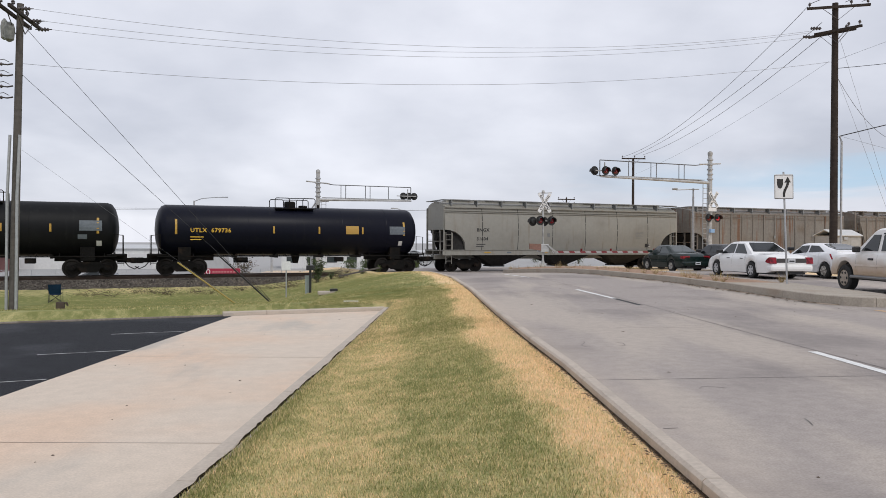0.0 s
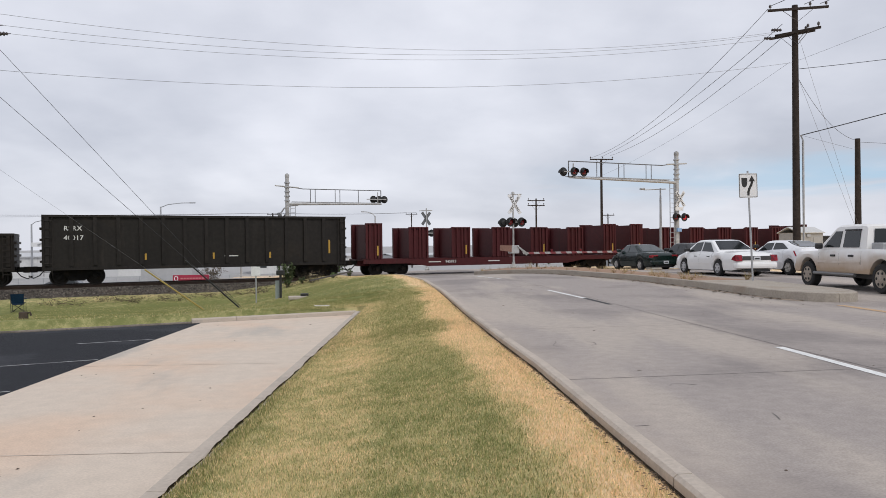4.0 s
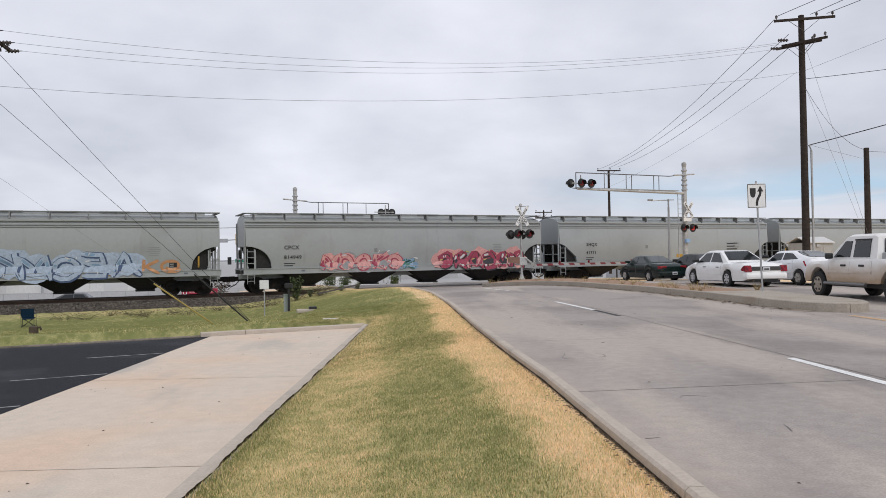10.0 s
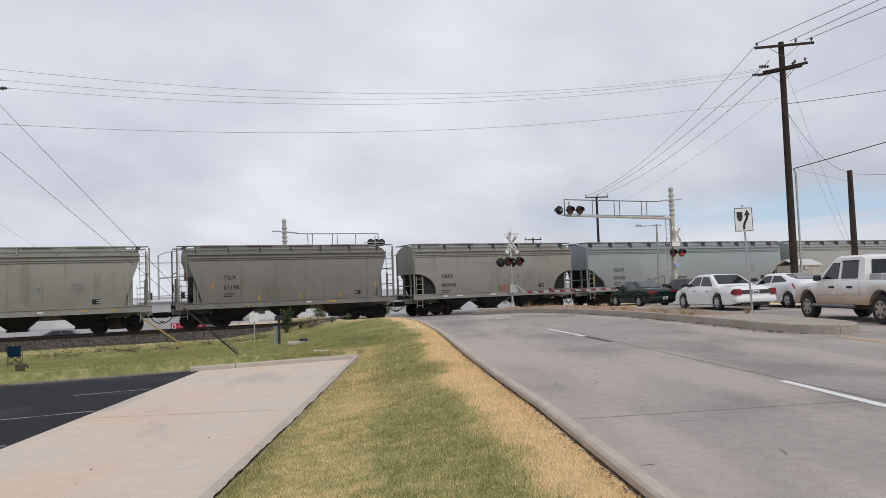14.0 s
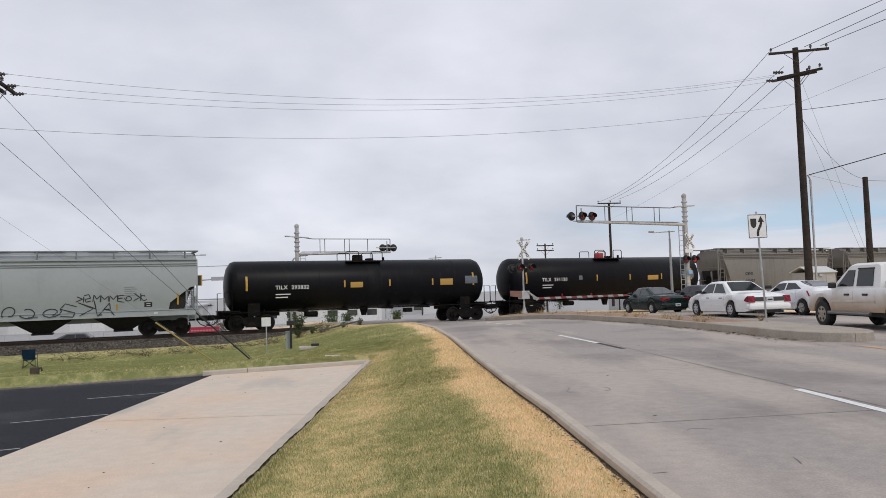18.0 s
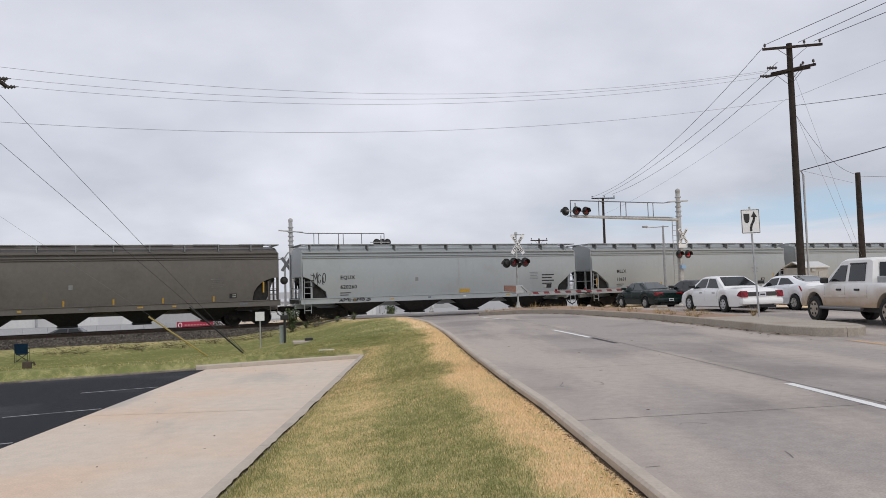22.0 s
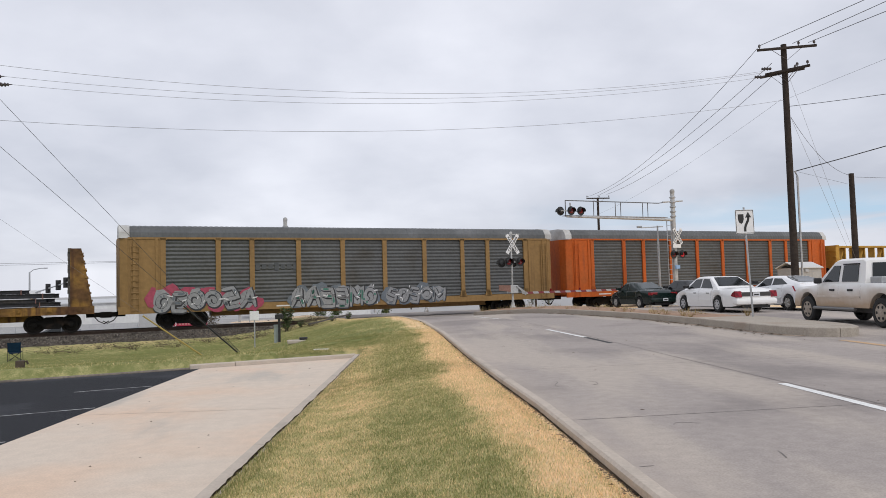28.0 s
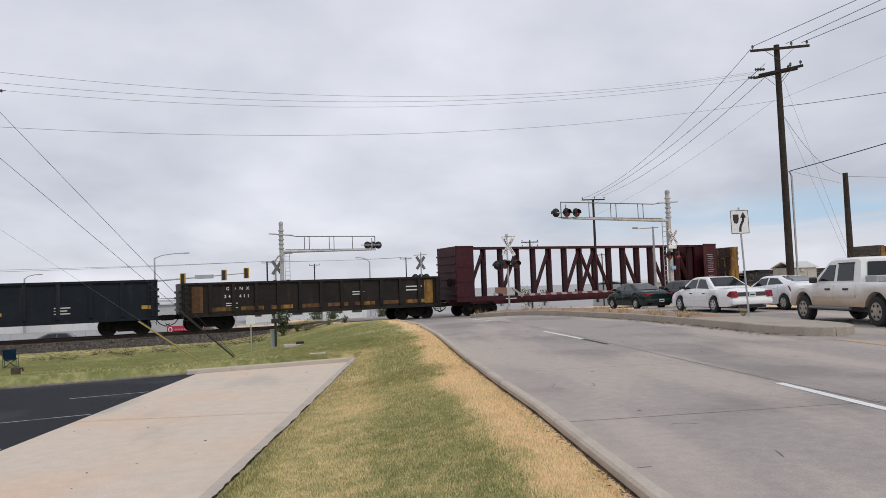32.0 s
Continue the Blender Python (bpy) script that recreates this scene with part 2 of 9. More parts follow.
def lathe(bm, profile, axis="x", seg=24, c=(0, 0, 0)):
    """A profile of (place along the axis, radius) turned about that axis."""
    rings = []
    for x, r in profile:
        ring = []
        for k in range(seg):
            q = 2 * math.pi * k / seg
            u, v = r * math.cos(q), r * math.sin(q)
            p = {"x": (x, u, v), "y": (u, x, v), "z": (u, v, x)}[axis]
            ring.append(bm.verts.new((c[0] + p[0], c[1] + p[1], c[2] + p[2])))
        rings.append(ring)
    for s, t in zip(rings, rings[1:]):
        for k in range(seg):
            bm.faces.new((s[k], s[(k + 1) % seg], t[(k + 1) % seg], t[k]))
    bm.faces.new(rings[0][::-1])
    bm.faces.new(rings[-1])
    bmesh.ops.recalc_face_normals(bm, faces=bm.faces)


def ladder(bm, x, y, z0, z1, w=0.42, rungs=7, r=0.018):
    for dx in (-w / 2, w / 2):
        beam(bm, (x + dx, y, z0), (x + dx, y, z1), 0.05, 0.03)
    for k in range(rungs):
        z = z0 + (z1 - z0) * (k + 0.5) / rungs
        tube(bm, [(x - w / 2, y, z), (x + w / 2, y, z)], r, 6)


def B():
    return bmesh.new()


def lettering(name, text, size, material, parent, m, label="", align="LEFT", spacing=1.0):
    """Painted words, 2 mm thick, as a mesh."""
    cu = bpy.data.curves.new(name, "FONT")
    cu.body, cu.size, cu.extrude, cu.align_x, cu.resolution_u = text, size, 0.002, align, 2
    cu.space_character = spacing
    cu.offset = size * 0.022
    tmp = bpy.data.objects.new(name, cu)
    me = bpy.data.meshes.new_from_object(tmp)
    bpy.data.objects.remove(tmp)
    bpy.data.curves.remove(cu)
    me.materials.clear()
    me.materials.append(material)
    ob = new(name, me)
    ob.parent = parent
    ob.matrix_basis = m
    if label:
        ob["label"] = label
    return ob


# ---- plan: the track runs 23 degrees off the picture plane ----
AZ = radians(23)
TU, TN = Vector((math.cos(AZ), math.sin(AZ), 0)), Vector((-math.sin(AZ), math.cos(AZ), 0))
TRACK, RAIL = 44.95, -0.47
LOT = -0.33


def plan(a, s, z=0.0):
    """A place by its distance along the track, square to the track, and its height."""
    v = TU * a + TN * s
    return Vector((v.x, v.y, z))


def at_track(a, s, z, turn=0.0):
    p = plan(a, s, z)
    return pose(p.x, p.y, p.z, 0, 0, 23 + turn)


def smooth(a, b, x):
    k = min(max((x - a) / (b - a), 0), 1)
    return k * k * (3 - 2 * k)


def table(rows, x):
    for (x0, y0), (x1, y1) in zip(rows, rows[1:]):
        if x <= x1:
            return y0 + (y1 - y0) * min(max((x - x0) / (x1 - x0), 0), 1)
    return rows[-1][1]


KERB_L = [(-60, 1.47), (3.7, 1.42), (8, 1.3), (10.4, 1.16), (13.9, 1.0), (20.9, 0.75), (27.8, 0.3), (34.3, -0.72), (40, -2.1), (46, -4.5), (57, -9), (75, -16.5), (110, -31)]
KERB_R = [(-60, 18.6), (20, 18.6), (28, 18.3), (36, 17.1), (42, 15.3), (48.5, 12.6), (60, 8), (75, 1.5), (110, -13)]
MED_L = [(16.7, 9.6), (18.7, 8.98), (22.8, 8.84), (27.4, 8.46), (33.4, 7.08), (37.9, 5.28), (40.9, 4.04), (42.3, 3.45)]
MED_R = [(16.7, 10.36), (18.7, 10.93), (22.8, 10.93), (27.4, 10.55), (33.4, 9.19), (37.9, 7.4), (40.9, 6.16), (42.3, 5.6)]
LEFT_LOW = [(17.3, -0.2), (24, -0.7), (28, -1.02), (32, -1.25), (36, -1.38), (38.8, -1.42), (40.2, -1.2), (41.3, -1.04), (42.3, -1.02), (43.6, -1.5), (49, -1.5), (57, -2.4), (68, -2.8)]


def lot_edge(y):
    """Where the lawn meets the driveway's kerb."""
    return -1.66 + 0.0255 * (y - 4.7)


def road_z(x, y):
    s = -math.sin(AZ) * x + math.cos(AZ) * y
    return -0.47 * smooth(29, 43, s) - 2.36 * smooth(51, 66, s)


def ground_z(x, y):
    s = -math.sin(AZ) * x + math.cos(AZ) * y
    kl, kr = table(KERB_L, y), table(KERB_R, y)
    zr = road_z(x, y)
    if kl - 0.02 < x < kr + 0.02:
        return zr - 0.12
    if x >= kr:
        return zr + 0.02 - 0.4 * smooth(0, 30, x - kr)
    d = kl - x
    lawn = zr + 0.12 - 0.28 * smooth(0.3, 2.5, d) - 0.06 * (1 - smooth(0.02, 0.16, d))
    if s < 18.45:
        return -0.55 if x < lot_edge(y) else lawn + 0.02 * noise.noise((x * 0.8, y * 0.8, 0)) * smooth(0.4, 1.2, d)
    low = table(LEFT_LOW, s)
    k = smooth(0.3, 7.0 + 2.0 * smooth(25, 40, s), d)
    bank = zr + 0.12
    if s < 21:
        bank -= 0.1 * smooth(0.3, 2.6, d)
    bank += (low - bank) * k
    bumps = 0.03 * noise.noise((x * 0.5, y * 0.5, 0)) * smooth(0.4, 1.2, d)
    return lawn + (bank - lawn) * smooth(18.45, 23, s) + bumps




# ---- ground ----
random.seed(7)
dirt = (0.2, 0.15, 0.1)
GRASS = bpy.data.materials.new("turf")


def turf_material(m, blade):
    """Mown grass: green, fading to straw by the dryness that each place has."""
    m.use_nodes = True
    nt = m.node_tree
    b = nt.nodes["Principled BSDF"]
    b.inputs["Roughness"].default_value = 0.85
    b.inputs["Specular IOR Level"].default_value = 0.2
    at = nt.nodes.new("ShaderNodeAttribute")
    at.attribute_name = "dry"
    co = nt.nodes.new("ShaderNodeTexCoord")
    n1, n2, n3 = (nt.nodes.new("ShaderNodeTexNoise") for _ in range(3))
    for n, s, d in ((n1, 0.7, 5), (n2, 4.5, 6), (n3, 38.0, 3)):
        n.inputs["Scale"].default_value, n.inputs["Detail"].default_value = s, d
        nt.links.new(co.outputs["Object"], n.inputs["Vector"])

    def math_node(op, a, c, k=None):
        q = nt.nodes.new("ShaderNodeMath")
        q.operation = op
        for i, v in enumerate((a, c, k)):
            if v is None:
                continue
            if isinstance(v, (int, float)):
                q.inputs[i].default_value = v
            else:
                nt.links.new(v, q.inputs[i])
        return q.outputs[0]

    f = math_node("MULTIPLY_ADD", n1.outputs["Fac"], 0.6, math_node("ADD", at.outputs["Fac"], -0.14))
    f = math_node("MULTIPLY_ADD", n2.outputs["Fac"], 1.0, math_node("ADD", f, -0.15))
    if blade:
        g = nt.nodes.new("ShaderNodeNewGeometry")
        f = math_node("MULTIPLY_ADD", g.outputs["Random Per Island"], 1.15, f)
        f = math_node("ADD", f, -0.8)
    else:
        f = math_node("MULTIPLY_ADD", n3.outputs["Fac"], 0.8, math_node("ADD", f, -0.62))
    r = nt.nodes.new("ShaderNodeValToRGB")
    e = r.color_ramp.elements
    e[0].position, e[0].color = 0.05, (0.205, 0.22, 0.075, 1)
    e[1].position, e[1].color = 1.0, (0.82, 0.605, 0.37, 1)
    for p, c in ((0.3, (0.36, 0.34, 0.145, 1)), (0.55, (0.56, 0.47, 0.23, 1))):
        q = e.new(p)
        q.color = c
    nt.links.new(f, r.inputs["Fac"])
    # beyond the track the ground is a pale gravel yard
    far = nt.nodes.new("ShaderNodeMapRange")
    far.inputs["From Min"].default_value, far.inputs["From Max"].default_value = 1.4, 2.2
    nt.links.new(at.outputs["Fac"], far.inputs["Value"])
    mx = nt.nodes.new("ShaderNodeMix")
    mx.data_type = "RGBA"
    nt.links.new(far.outputs["Result"], mx.inputs["Factor"])
    nt.links.new(r.outputs["Color"], mx.inputs[6])
    mx.inputs[7].default_value = (0.38, 0.375, 0.37, 1)
    col = mx.outputs[2]
    if blade:                  # each blade its own shade
        tone = math_node("MULTIPLY_ADD", math_node("FRACT", math_node("MULTIPLY", g.outputs["Random Per Island"], 17.3), 0.0), 0.62, 0.76)
        hv = nt.nodes.new("ShaderNodeHueSaturation")
        nt.links.new(tone, hv.inputs["Value"])
        nt.links.new(col, hv.inputs["Color"])
        col = hv.outputs[0]
    nt.links.new(col, b.inputs["Base Color"])
    if not blade:
        bp = nt.nodes.new("ShaderNodeBump")
        bp.inputs["Strength"].default_value, bp.inputs["Distance"].default_value = 0.9, 0.03
        nt.links.new(n3.outputs["Fac"], bp.inputs["Height"])
        nt.links.new(bp.outputs[0], b.inputs["Normal"])


turf_material(GRASS, False)
BLADES = bpy.data.materials.new("grass_blades")
turf_material(BLADES, True)


def dryness(x, y):
    """0 for green lawn, 1 for straw."""
    s = -math.sin(AZ) * x + math.cos(AZ) * y
    d = table(KERB_L, y) - x
    if d < -1:
        return 0.75
    v = 0.68 * (1 - smooth(0.48, 0.88, d + 0.3 * noise.noise((x * 1.3, y * 0.6, 0.3)) + 0.15 * noise.noise((x * 4, y * 3, 2.3)))) if y < 34 else 0.0
    v = max(v, 0.24 * (1 - smooth(0.15, 0.6, abs(d - 2.2) - 0.1)) if y < 20 else 0)
    v = max(v, 0.3 * smooth(38.8, 41, s), 0.5 * smooth(33, 38, y) * (1 - smooth(0, 6, d)))
    if s > 49:
        v = 0.75 + 1.8 * smooth(52, 58, s)
    elif s > 17 and d > 0.4:          # the bank: greener, streaked by the mower
        v -= smooth(17, 20, s) * smooth(0.4, 2.5, d) * (0.27 - 0.2 * noise.noise((x * 0.3 + y * 0.13, (y - x * 0.42) * 2.2, 4.4)))
    return v + 0.12 * noise.noise((x * 0.35, y * 0.35, 1.7))


def graded(lo, hi, fine_lo, fine_hi, step):
    c = list(np.arange(fine_lo, fine_hi + step / 2, step))
    d, p = step, fine_hi
    while p < hi:
        d *= 1.35
        p += d
        c.append(min(p, hi))
    d, p = step, fine_lo
    while p > lo:
        d *= 1.35
        p -= d
        c.insert(0, max(p, lo))
    return c


def build_ground():
    xs, ys = graded(-3500, 3500, -24, 4, 0.2), graded(-3500, 4500, -1, 60, 0.4)
    nx = len(xs)
    verts, dry = [], []
    for y in ys:
        row = list(xs)
        forced = {}
        if -60 < y < 100:            # the sheet folds down under the kerbs
            kl = table(KERB_L, y)
            i = min(range(nx), key=lambda k: abs(xs[k] - kl))
            row[i], row[i + 1] = kl + 0.04, kl + 0.13
            forced[i] = road_z(kl, y) + 0.05
            forced[i + 1] = road_z(kl, y) - 0.12
            e = lot_edge(y)
            if y < 18.2:
                i = min(range(nx), key=lambda k: abs(xs[k] - e))
                row[i], row[i - 1] = e - 0.03, e - 0.1
                forced[i], forced[i - 1] = LOT + 0.09, -0.55
        for i, x in enumerate(row):
            near = abs(x) < 60 and -60 < y < 110
            z = ground_z(x, y) if near else (-2.8 if y > 60 or x < -60 else -0.6)
            if x > 60:
                z = -0.6
            if i in forced:
                z = forced[i]
            verts.append((x, y, z))
            dry.append(dryness(x, y) if near else (2.5 if y > 60 or x < -60 else 0.7))
    faces = [(j * nx + i, j * nx + i + 1, (j + 1) * nx + i + 1, (j + 1) * nx + i) for j in range(len(ys) - 1) for i in range(nx - 1)]
    me = bpy.data.meshes.new("ground")
    me.from_pydata(verts, [], faces)
    at = me.attributes.new("dry", "FLOAT", "POINT")
    at.data.foreach_set("value", dry)
    me.materials.append(GRASS)
    me.shade_smooth()
    return tagged(new("ground", me), "mown lawn and dry ground around the crossing", "ground", kind="structure")


ground = build_ground()


def blades(name, count, region, h, w, seed, label):
    """Thin blades of grass, each its own small triangle, leaning at random."""
    rng = random.Random(seed)
    verts, faces, dry = [], [], []
    x0, x1, y0, y1, fall = region
    made = 0
    while made < count:
        y = y0 + (y1 - y0) * rng.random() ** fall
        x = x0 + (x1 - x0) * rng.random()
        kl = table(KERB_L, y)
        s = -math.sin(AZ) * x + math.cos(AZ) * y
        if x > kl - 0.02 - 0.02 * noise.noise((y * 1.7, 5, 0)) or (s < 18.45 and x < lot_edge(y) + 0.04) or s > 41.4:
            made += 0.2
            continue
        z = ground_z(x, y)
        q = rng.random() * math.pi * 2
        hh = h * (0.5 + rng.random())
        dx, dy = math.cos(q) * w, math.sin(q) * w
        lx, ly = (rng.random() - 0.5) * hh * 1.5, (rng.random() - 0.5) * hh * 1.5
        n = len(verts)
        verts += [(x - dx, y - dy, z - 0.01), (x + dx, y + dy, z - 0.01), (x + lx, y + ly, z + hh)]
        faces.append((n, n + 1, n + 2))
        v = dryness(x, y)
        dry += [v, v, v]
        made += 1
    me = bpy.data.meshes.new(name)
    me.from_pydata(verts, [], faces)
    at = me.attributes.new("dry", "FLOAT", "POINT")
    at.data.foreach_set("value", dry)
    me.materials.append(BLADES)
    return tagged(new(name, me), label, "grass", kind="stuff")


blades("grass", 280000, (-1.75, 1.46, 2.2, 13, 1.35), 0.02, 0.0035, 3, "short mown lawn grass, green with straw patches")
blades("grass", 60000, (-1.75, 1.5, -2.5, 2.2, 1.0), 0.02, 0.0045, 8, "short mown lawn grass around the viewpoint")
blades("grass", 110000, (-3.4, 1.25, 11.5, 23, 1.15), 0.026, 0.0055, 9, "short mown lawn grass by the driveway kerb")
blades("grass", 130000, (-18, 1.0, 17, 43, 1.05), 0.032, 0.009, 4, "short mown lawn grass on the bank by the track")


def soil_edge(edge, side, y0, y1, reach, label):
    """A strip of soil, uneven in width, where the turf stops short of a kerb; its dark colour also paints the shadow
    line there.
    """
    b = B()
    prev = None
    for i in range(int((y1 - y0) / 0.06)):
        y = y0 + i * 0.06
        w = max(0.004, reach * (0.35 + 1.2 * noise.noise((y * 1.7, 5, 0)) + 0.8 * noise.noise((y * 7, 1, 0))))
        x = edge(y)
        zs = (max(ground_z(x + side * w, y), ground_z(x + side * 0.2, y) - 0.06), ground_z(x + side * 0.2, y) - 0.05)
        pr = [b.verts.new((x + side * w, y, zs[0] + 0.012)), b.verts.new((x - side * 0.012, y, zs[1] + 0.012))]
        if prev:
            b.faces.new((prev[0], prev[1], pr[1], pr[0]) if side > 0 else (prev[1], prev[0], pr[0], pr[1]))
        prev = pr
    tagged(part("soil_edge", b, mat("shadowed_soil", (0.05, 0.038, 0.028), 0.95, grain=0.4, grain_scale=40, stain=(0.11, 0.08, 0.055), stain_scale=6.0, bump=0.8, bump_scale=60, spec=0.1)), label, "soil", kind="stuff")


soil_edge(lambda y: table(KERB_L, y), -1, 1.5, 40, 0.035, "dark soil with a painted shadow line between the lawn and the road kerb")
soil_edge(lambda y: lot_edge(y) + 0.008, 1, 1.5, 17.9, 0.035, "dark soil with a painted shadow line between the lawn and the driveway kerb")

# dead leaves and bare crumbs where the straw meets the kerb
crumbs = B()
rng = random.Random(21)
for _ in range(900):
    y = 2.6 + 14 * rng.random() ** 1.3
    x = table(KERB_L, y) - abs(rng.gauss(0.0, 0.09)) - 0.005
    z = ground_z(x, y) + 0.02 + rng.random() * 0.012
    r, q = rng.uniform(0.004, 0.013), rng.uniform(0, 6.28)
    crumbs.faces.new([crumbs.verts.new((x + r * math.cos(q + w) * 1.4, y + r * math.sin(q + w), z + 0.006 * (j % 2))) for j, w in enumerate((0, 1.5, 3.1, 4.6))])
tagged(part("dead_leaf_litter", crumbs, mat("leaf_litter", (0.17, 0.12, 0.08), 0.95, grain=0.4, grain_scale=30, spec=0.1)), "brown crumbs of dead leaves along the kerb", "leaves", kind="stuff")

# ---- road, lot and kerbs ----
CONCRETE = mat("road_concrete", (0.35, 0.31, 0.285), 0.9, spec=0.3, grain=0.13, grain_scale=60, stain=(0.25, 0.222, 0.208), stain_scale=0.28, stain_at=(0.46, 0.62), stain2=((0.44, 0.385, 0.335), (0.5, 0.1, 1), (0.48, 0.62)), bump=0.25, bump_scale=150)
SLAB = mat("slab_concrete", (0.61, 0.52, 0.43), 0.88, stain2=((0.47, 0.425, 0.37), (0.9, 0.25, 1), (0.5, 0.68)), grain=0.08, grain_scale=50, stain=(0.66, 0.49, 0.365), stain_scale=0.3, stain_at=(0.46, 0.66), spec=0.3, bump=0.15, bump_scale=120)
MEDKERB = mat("median_concrete", (0.37, 0.325, 0.27), 0.9, grain=0.12, grain_scale=22, stain=(0.3, 0.235, 0.18), stain_scale=0.6, stain_at=(0.52, 0.75), bump=0.3, bump_scale=80)
DARKKERB = mat("dark_kerb", (0.2, 0.17, 0.14), 0.9, grain=0.25, grain_scale=20, stain=(0.1, 0.085, 0.07), stain_scale=1.4, bump=0.3, bump_scale=80)
KERBM = mat("kerb_concrete", (0.49, 0.425, 0.36), 0.9, spec=0.3, grain=0.09, grain_scale=30, stain=(0.4, 0.35, 0.3), stain_scale=1.2, bump=0.3, bump_scale=80)
ASPHALT = mat("asphalt", (0.021, 0.0225, 0.027), 0.85, spec=0.2, grain=0.16, grain_scale=80, stain=(0.05, 0.052, 0.06), stain_scale=0.5, bump=0.5, bump_scale=220)
WHITE_LINE = mat("white_road_paint", (0.72, 0.72, 0.7), 0.7, grain=0.12, grain_scale=25, stain=(0.36, 0.35, 0.34), stain_scale=3.0, stain_at=(0.58, 0.75))
STALL_PAINT = mat("worn_stall_paint", (0.33, 0.33, 0.33), 0.8, grain=0.2, grain_scale=20, stain=(0.12, 0.12, 0.125), stain_scale=4.0, stain_at=(0.5, 0.62))
SEAL = mat("tar_seal", (0.07, 0.068, 0.068), 0.8, spec=0.2)
SAWCUT = mat("dirty_sawcut", (0.235, 0.212, 0.2), 0.9, grain=0.25, grain_scale=6, spec=0.2)
REDDIRT = mat("red_dirt", (0.33, 0.21, 0.14), 0.95, grain=0.25, grain_scale=25, stain=(0.27, 0.21, 0.16), stain_scale=1.1, bump=0.5, bump_scale=60)


def road_sheet(ys):
    """The roadway between its kerbs; pale dust lies in the gutter beside the lawn."""
    verts, dust, faces = [], [], []
    offs = (0.0, 0.16, 0.3, 0.5, 0.8, 1.2)
    n = 22
    for y in ys:
        l, r = table(KERB_L, y), table(KERB_R, y)
        xs = [l + o for o in offs] + [l + 1.2 + (r - l - 1.2) * (k + 1) / (n - len(offs)) for k in range(n - len(offs))]
        for x, d in zip(xs, (1, 1, 0.8, 0.45, 0.2, 0) + (0,) * n):
            verts.append((x, y, road_z(x, y)))
            dust.append(float(d))
    for j in range(len(ys) - 1):
        for k in range(n - 1):
            a = j * n + k
            faces.append((a, a + 1, a + n + 1, a + n))
    me = bpy.data.meshes.new("road")
    me.from_pydata(verts, [], faces)
    me.attributes.new("dust", "FLOAT", "POINT").data.foreach_set("value", dust)
    nt = CONCRETE.node_tree
    shader = nt.nodes["Principled BSDF"]
    at = nt.nodes.new("ShaderNodeAttribute")
    at.attribute_name = "dust"
    no = nt.nodes.new("ShaderNodeTexNoise")
    no.inputs["Scale"].default_value, no.inputs["Detail"].default_value = 3.0, 6.0
    co = nt.nodes.new("ShaderNodeTexCoord")
    nt.links.new(co.outputs["Object"], no.inputs["Vector"])
    ml = nt.nodes.new("ShaderNodeMath")
    ml.operation = "MULTIPLY"
    nt.links.new(at.outputs["Fac"], ml.inputs[0])
    nt.links.new(no.outputs["Fac"], ml.inputs[1])
    mx = nt.nodes.new("ShaderNodeMix")
    mx.data_type = "RGBA"
    nt.links.new(ml.outputs[0], mx.inputs["Factor"])
    nt.links.new(shader.inputs["Base Color"].links[0].from_socket, mx.inputs[6])
    mx.inputs[7].default_value = (0.53, 0.45, 0.38, 1)
    nt.links.new(mx.outputs[2], shader.inputs["Base Color"])
    me.materials.append(CONCRETE)
    me.shade_smooth()
    return new("road", me)


road = tagged(road_sheet([float(y) for y in np.arange(-30, 104, 1.0)]), "grey concrete roadway with worn joints", "road", kind="structure")


def strip(bm, p, q, w, lift=0.004, steps=1):
    """A flat painted strip on the road from p to q."""
    p, q = Vector(p), Vector(q)
    side = (q - p).normalized().cross(Vector((0, 0, 1))) * w / 2
    prev = None
    for i in range(steps + 1):
        c = p.lerp(q, i / steps)
        pair = []
        for sgn in (-1, 1):
            v = c + side * sgn
            pair.append(bm.verts.new((v.x, v.y, road_z(v.x, v.y) + lift)))
        if prev:
            bm.faces.new((prev[0], prev[1], pair[1], pair[0]))
        prev = pair


# slab joints, saw cuts and lane paint
joints = B()
for y in np.arange(-6.15, 44, 4.6):
    strip(joints, (table(KERB_L, y) + 0.17, y, 0), (table(KERB_R, y) - 0.2, y + 1.7, 0), 0.012, 0.003, 12)
for off in (3.83,):
    for y in np.arange(-6, 42, 2.0):
        strip(joints, (table(KERB_L, y) + off, y, 0), (table(KERB_L, y + 2) + off, y + 2, 0), 0.02, 0.0032, 1)
part("road_joint", joints, SAWCUT, road, "thin dirty slab joints")
for (p, q) in (((4.97, 6.7), (4.92, 9.75)), ((4.45, 19.05), (4.14, 22.7)), ((3.6, 30.4), (2.8, 33.3)), ((5.0, -6), (4.98, -3))):
    b = B()
    strip(b, (*p, 0), (*q, 0), 0.13, 0.004 if p[1] < 28 else 0.012, 3)
    part("lane_dash", b, WHITE_LINE, road, "worn white lane dash")
b = B()
strip(b, (4.58, 17.0, 0), (4.455, 19.0, 0), 0.13, 0.0042, 2)
part("old_dash", b, SEAL, road, "blacked-out old dash")
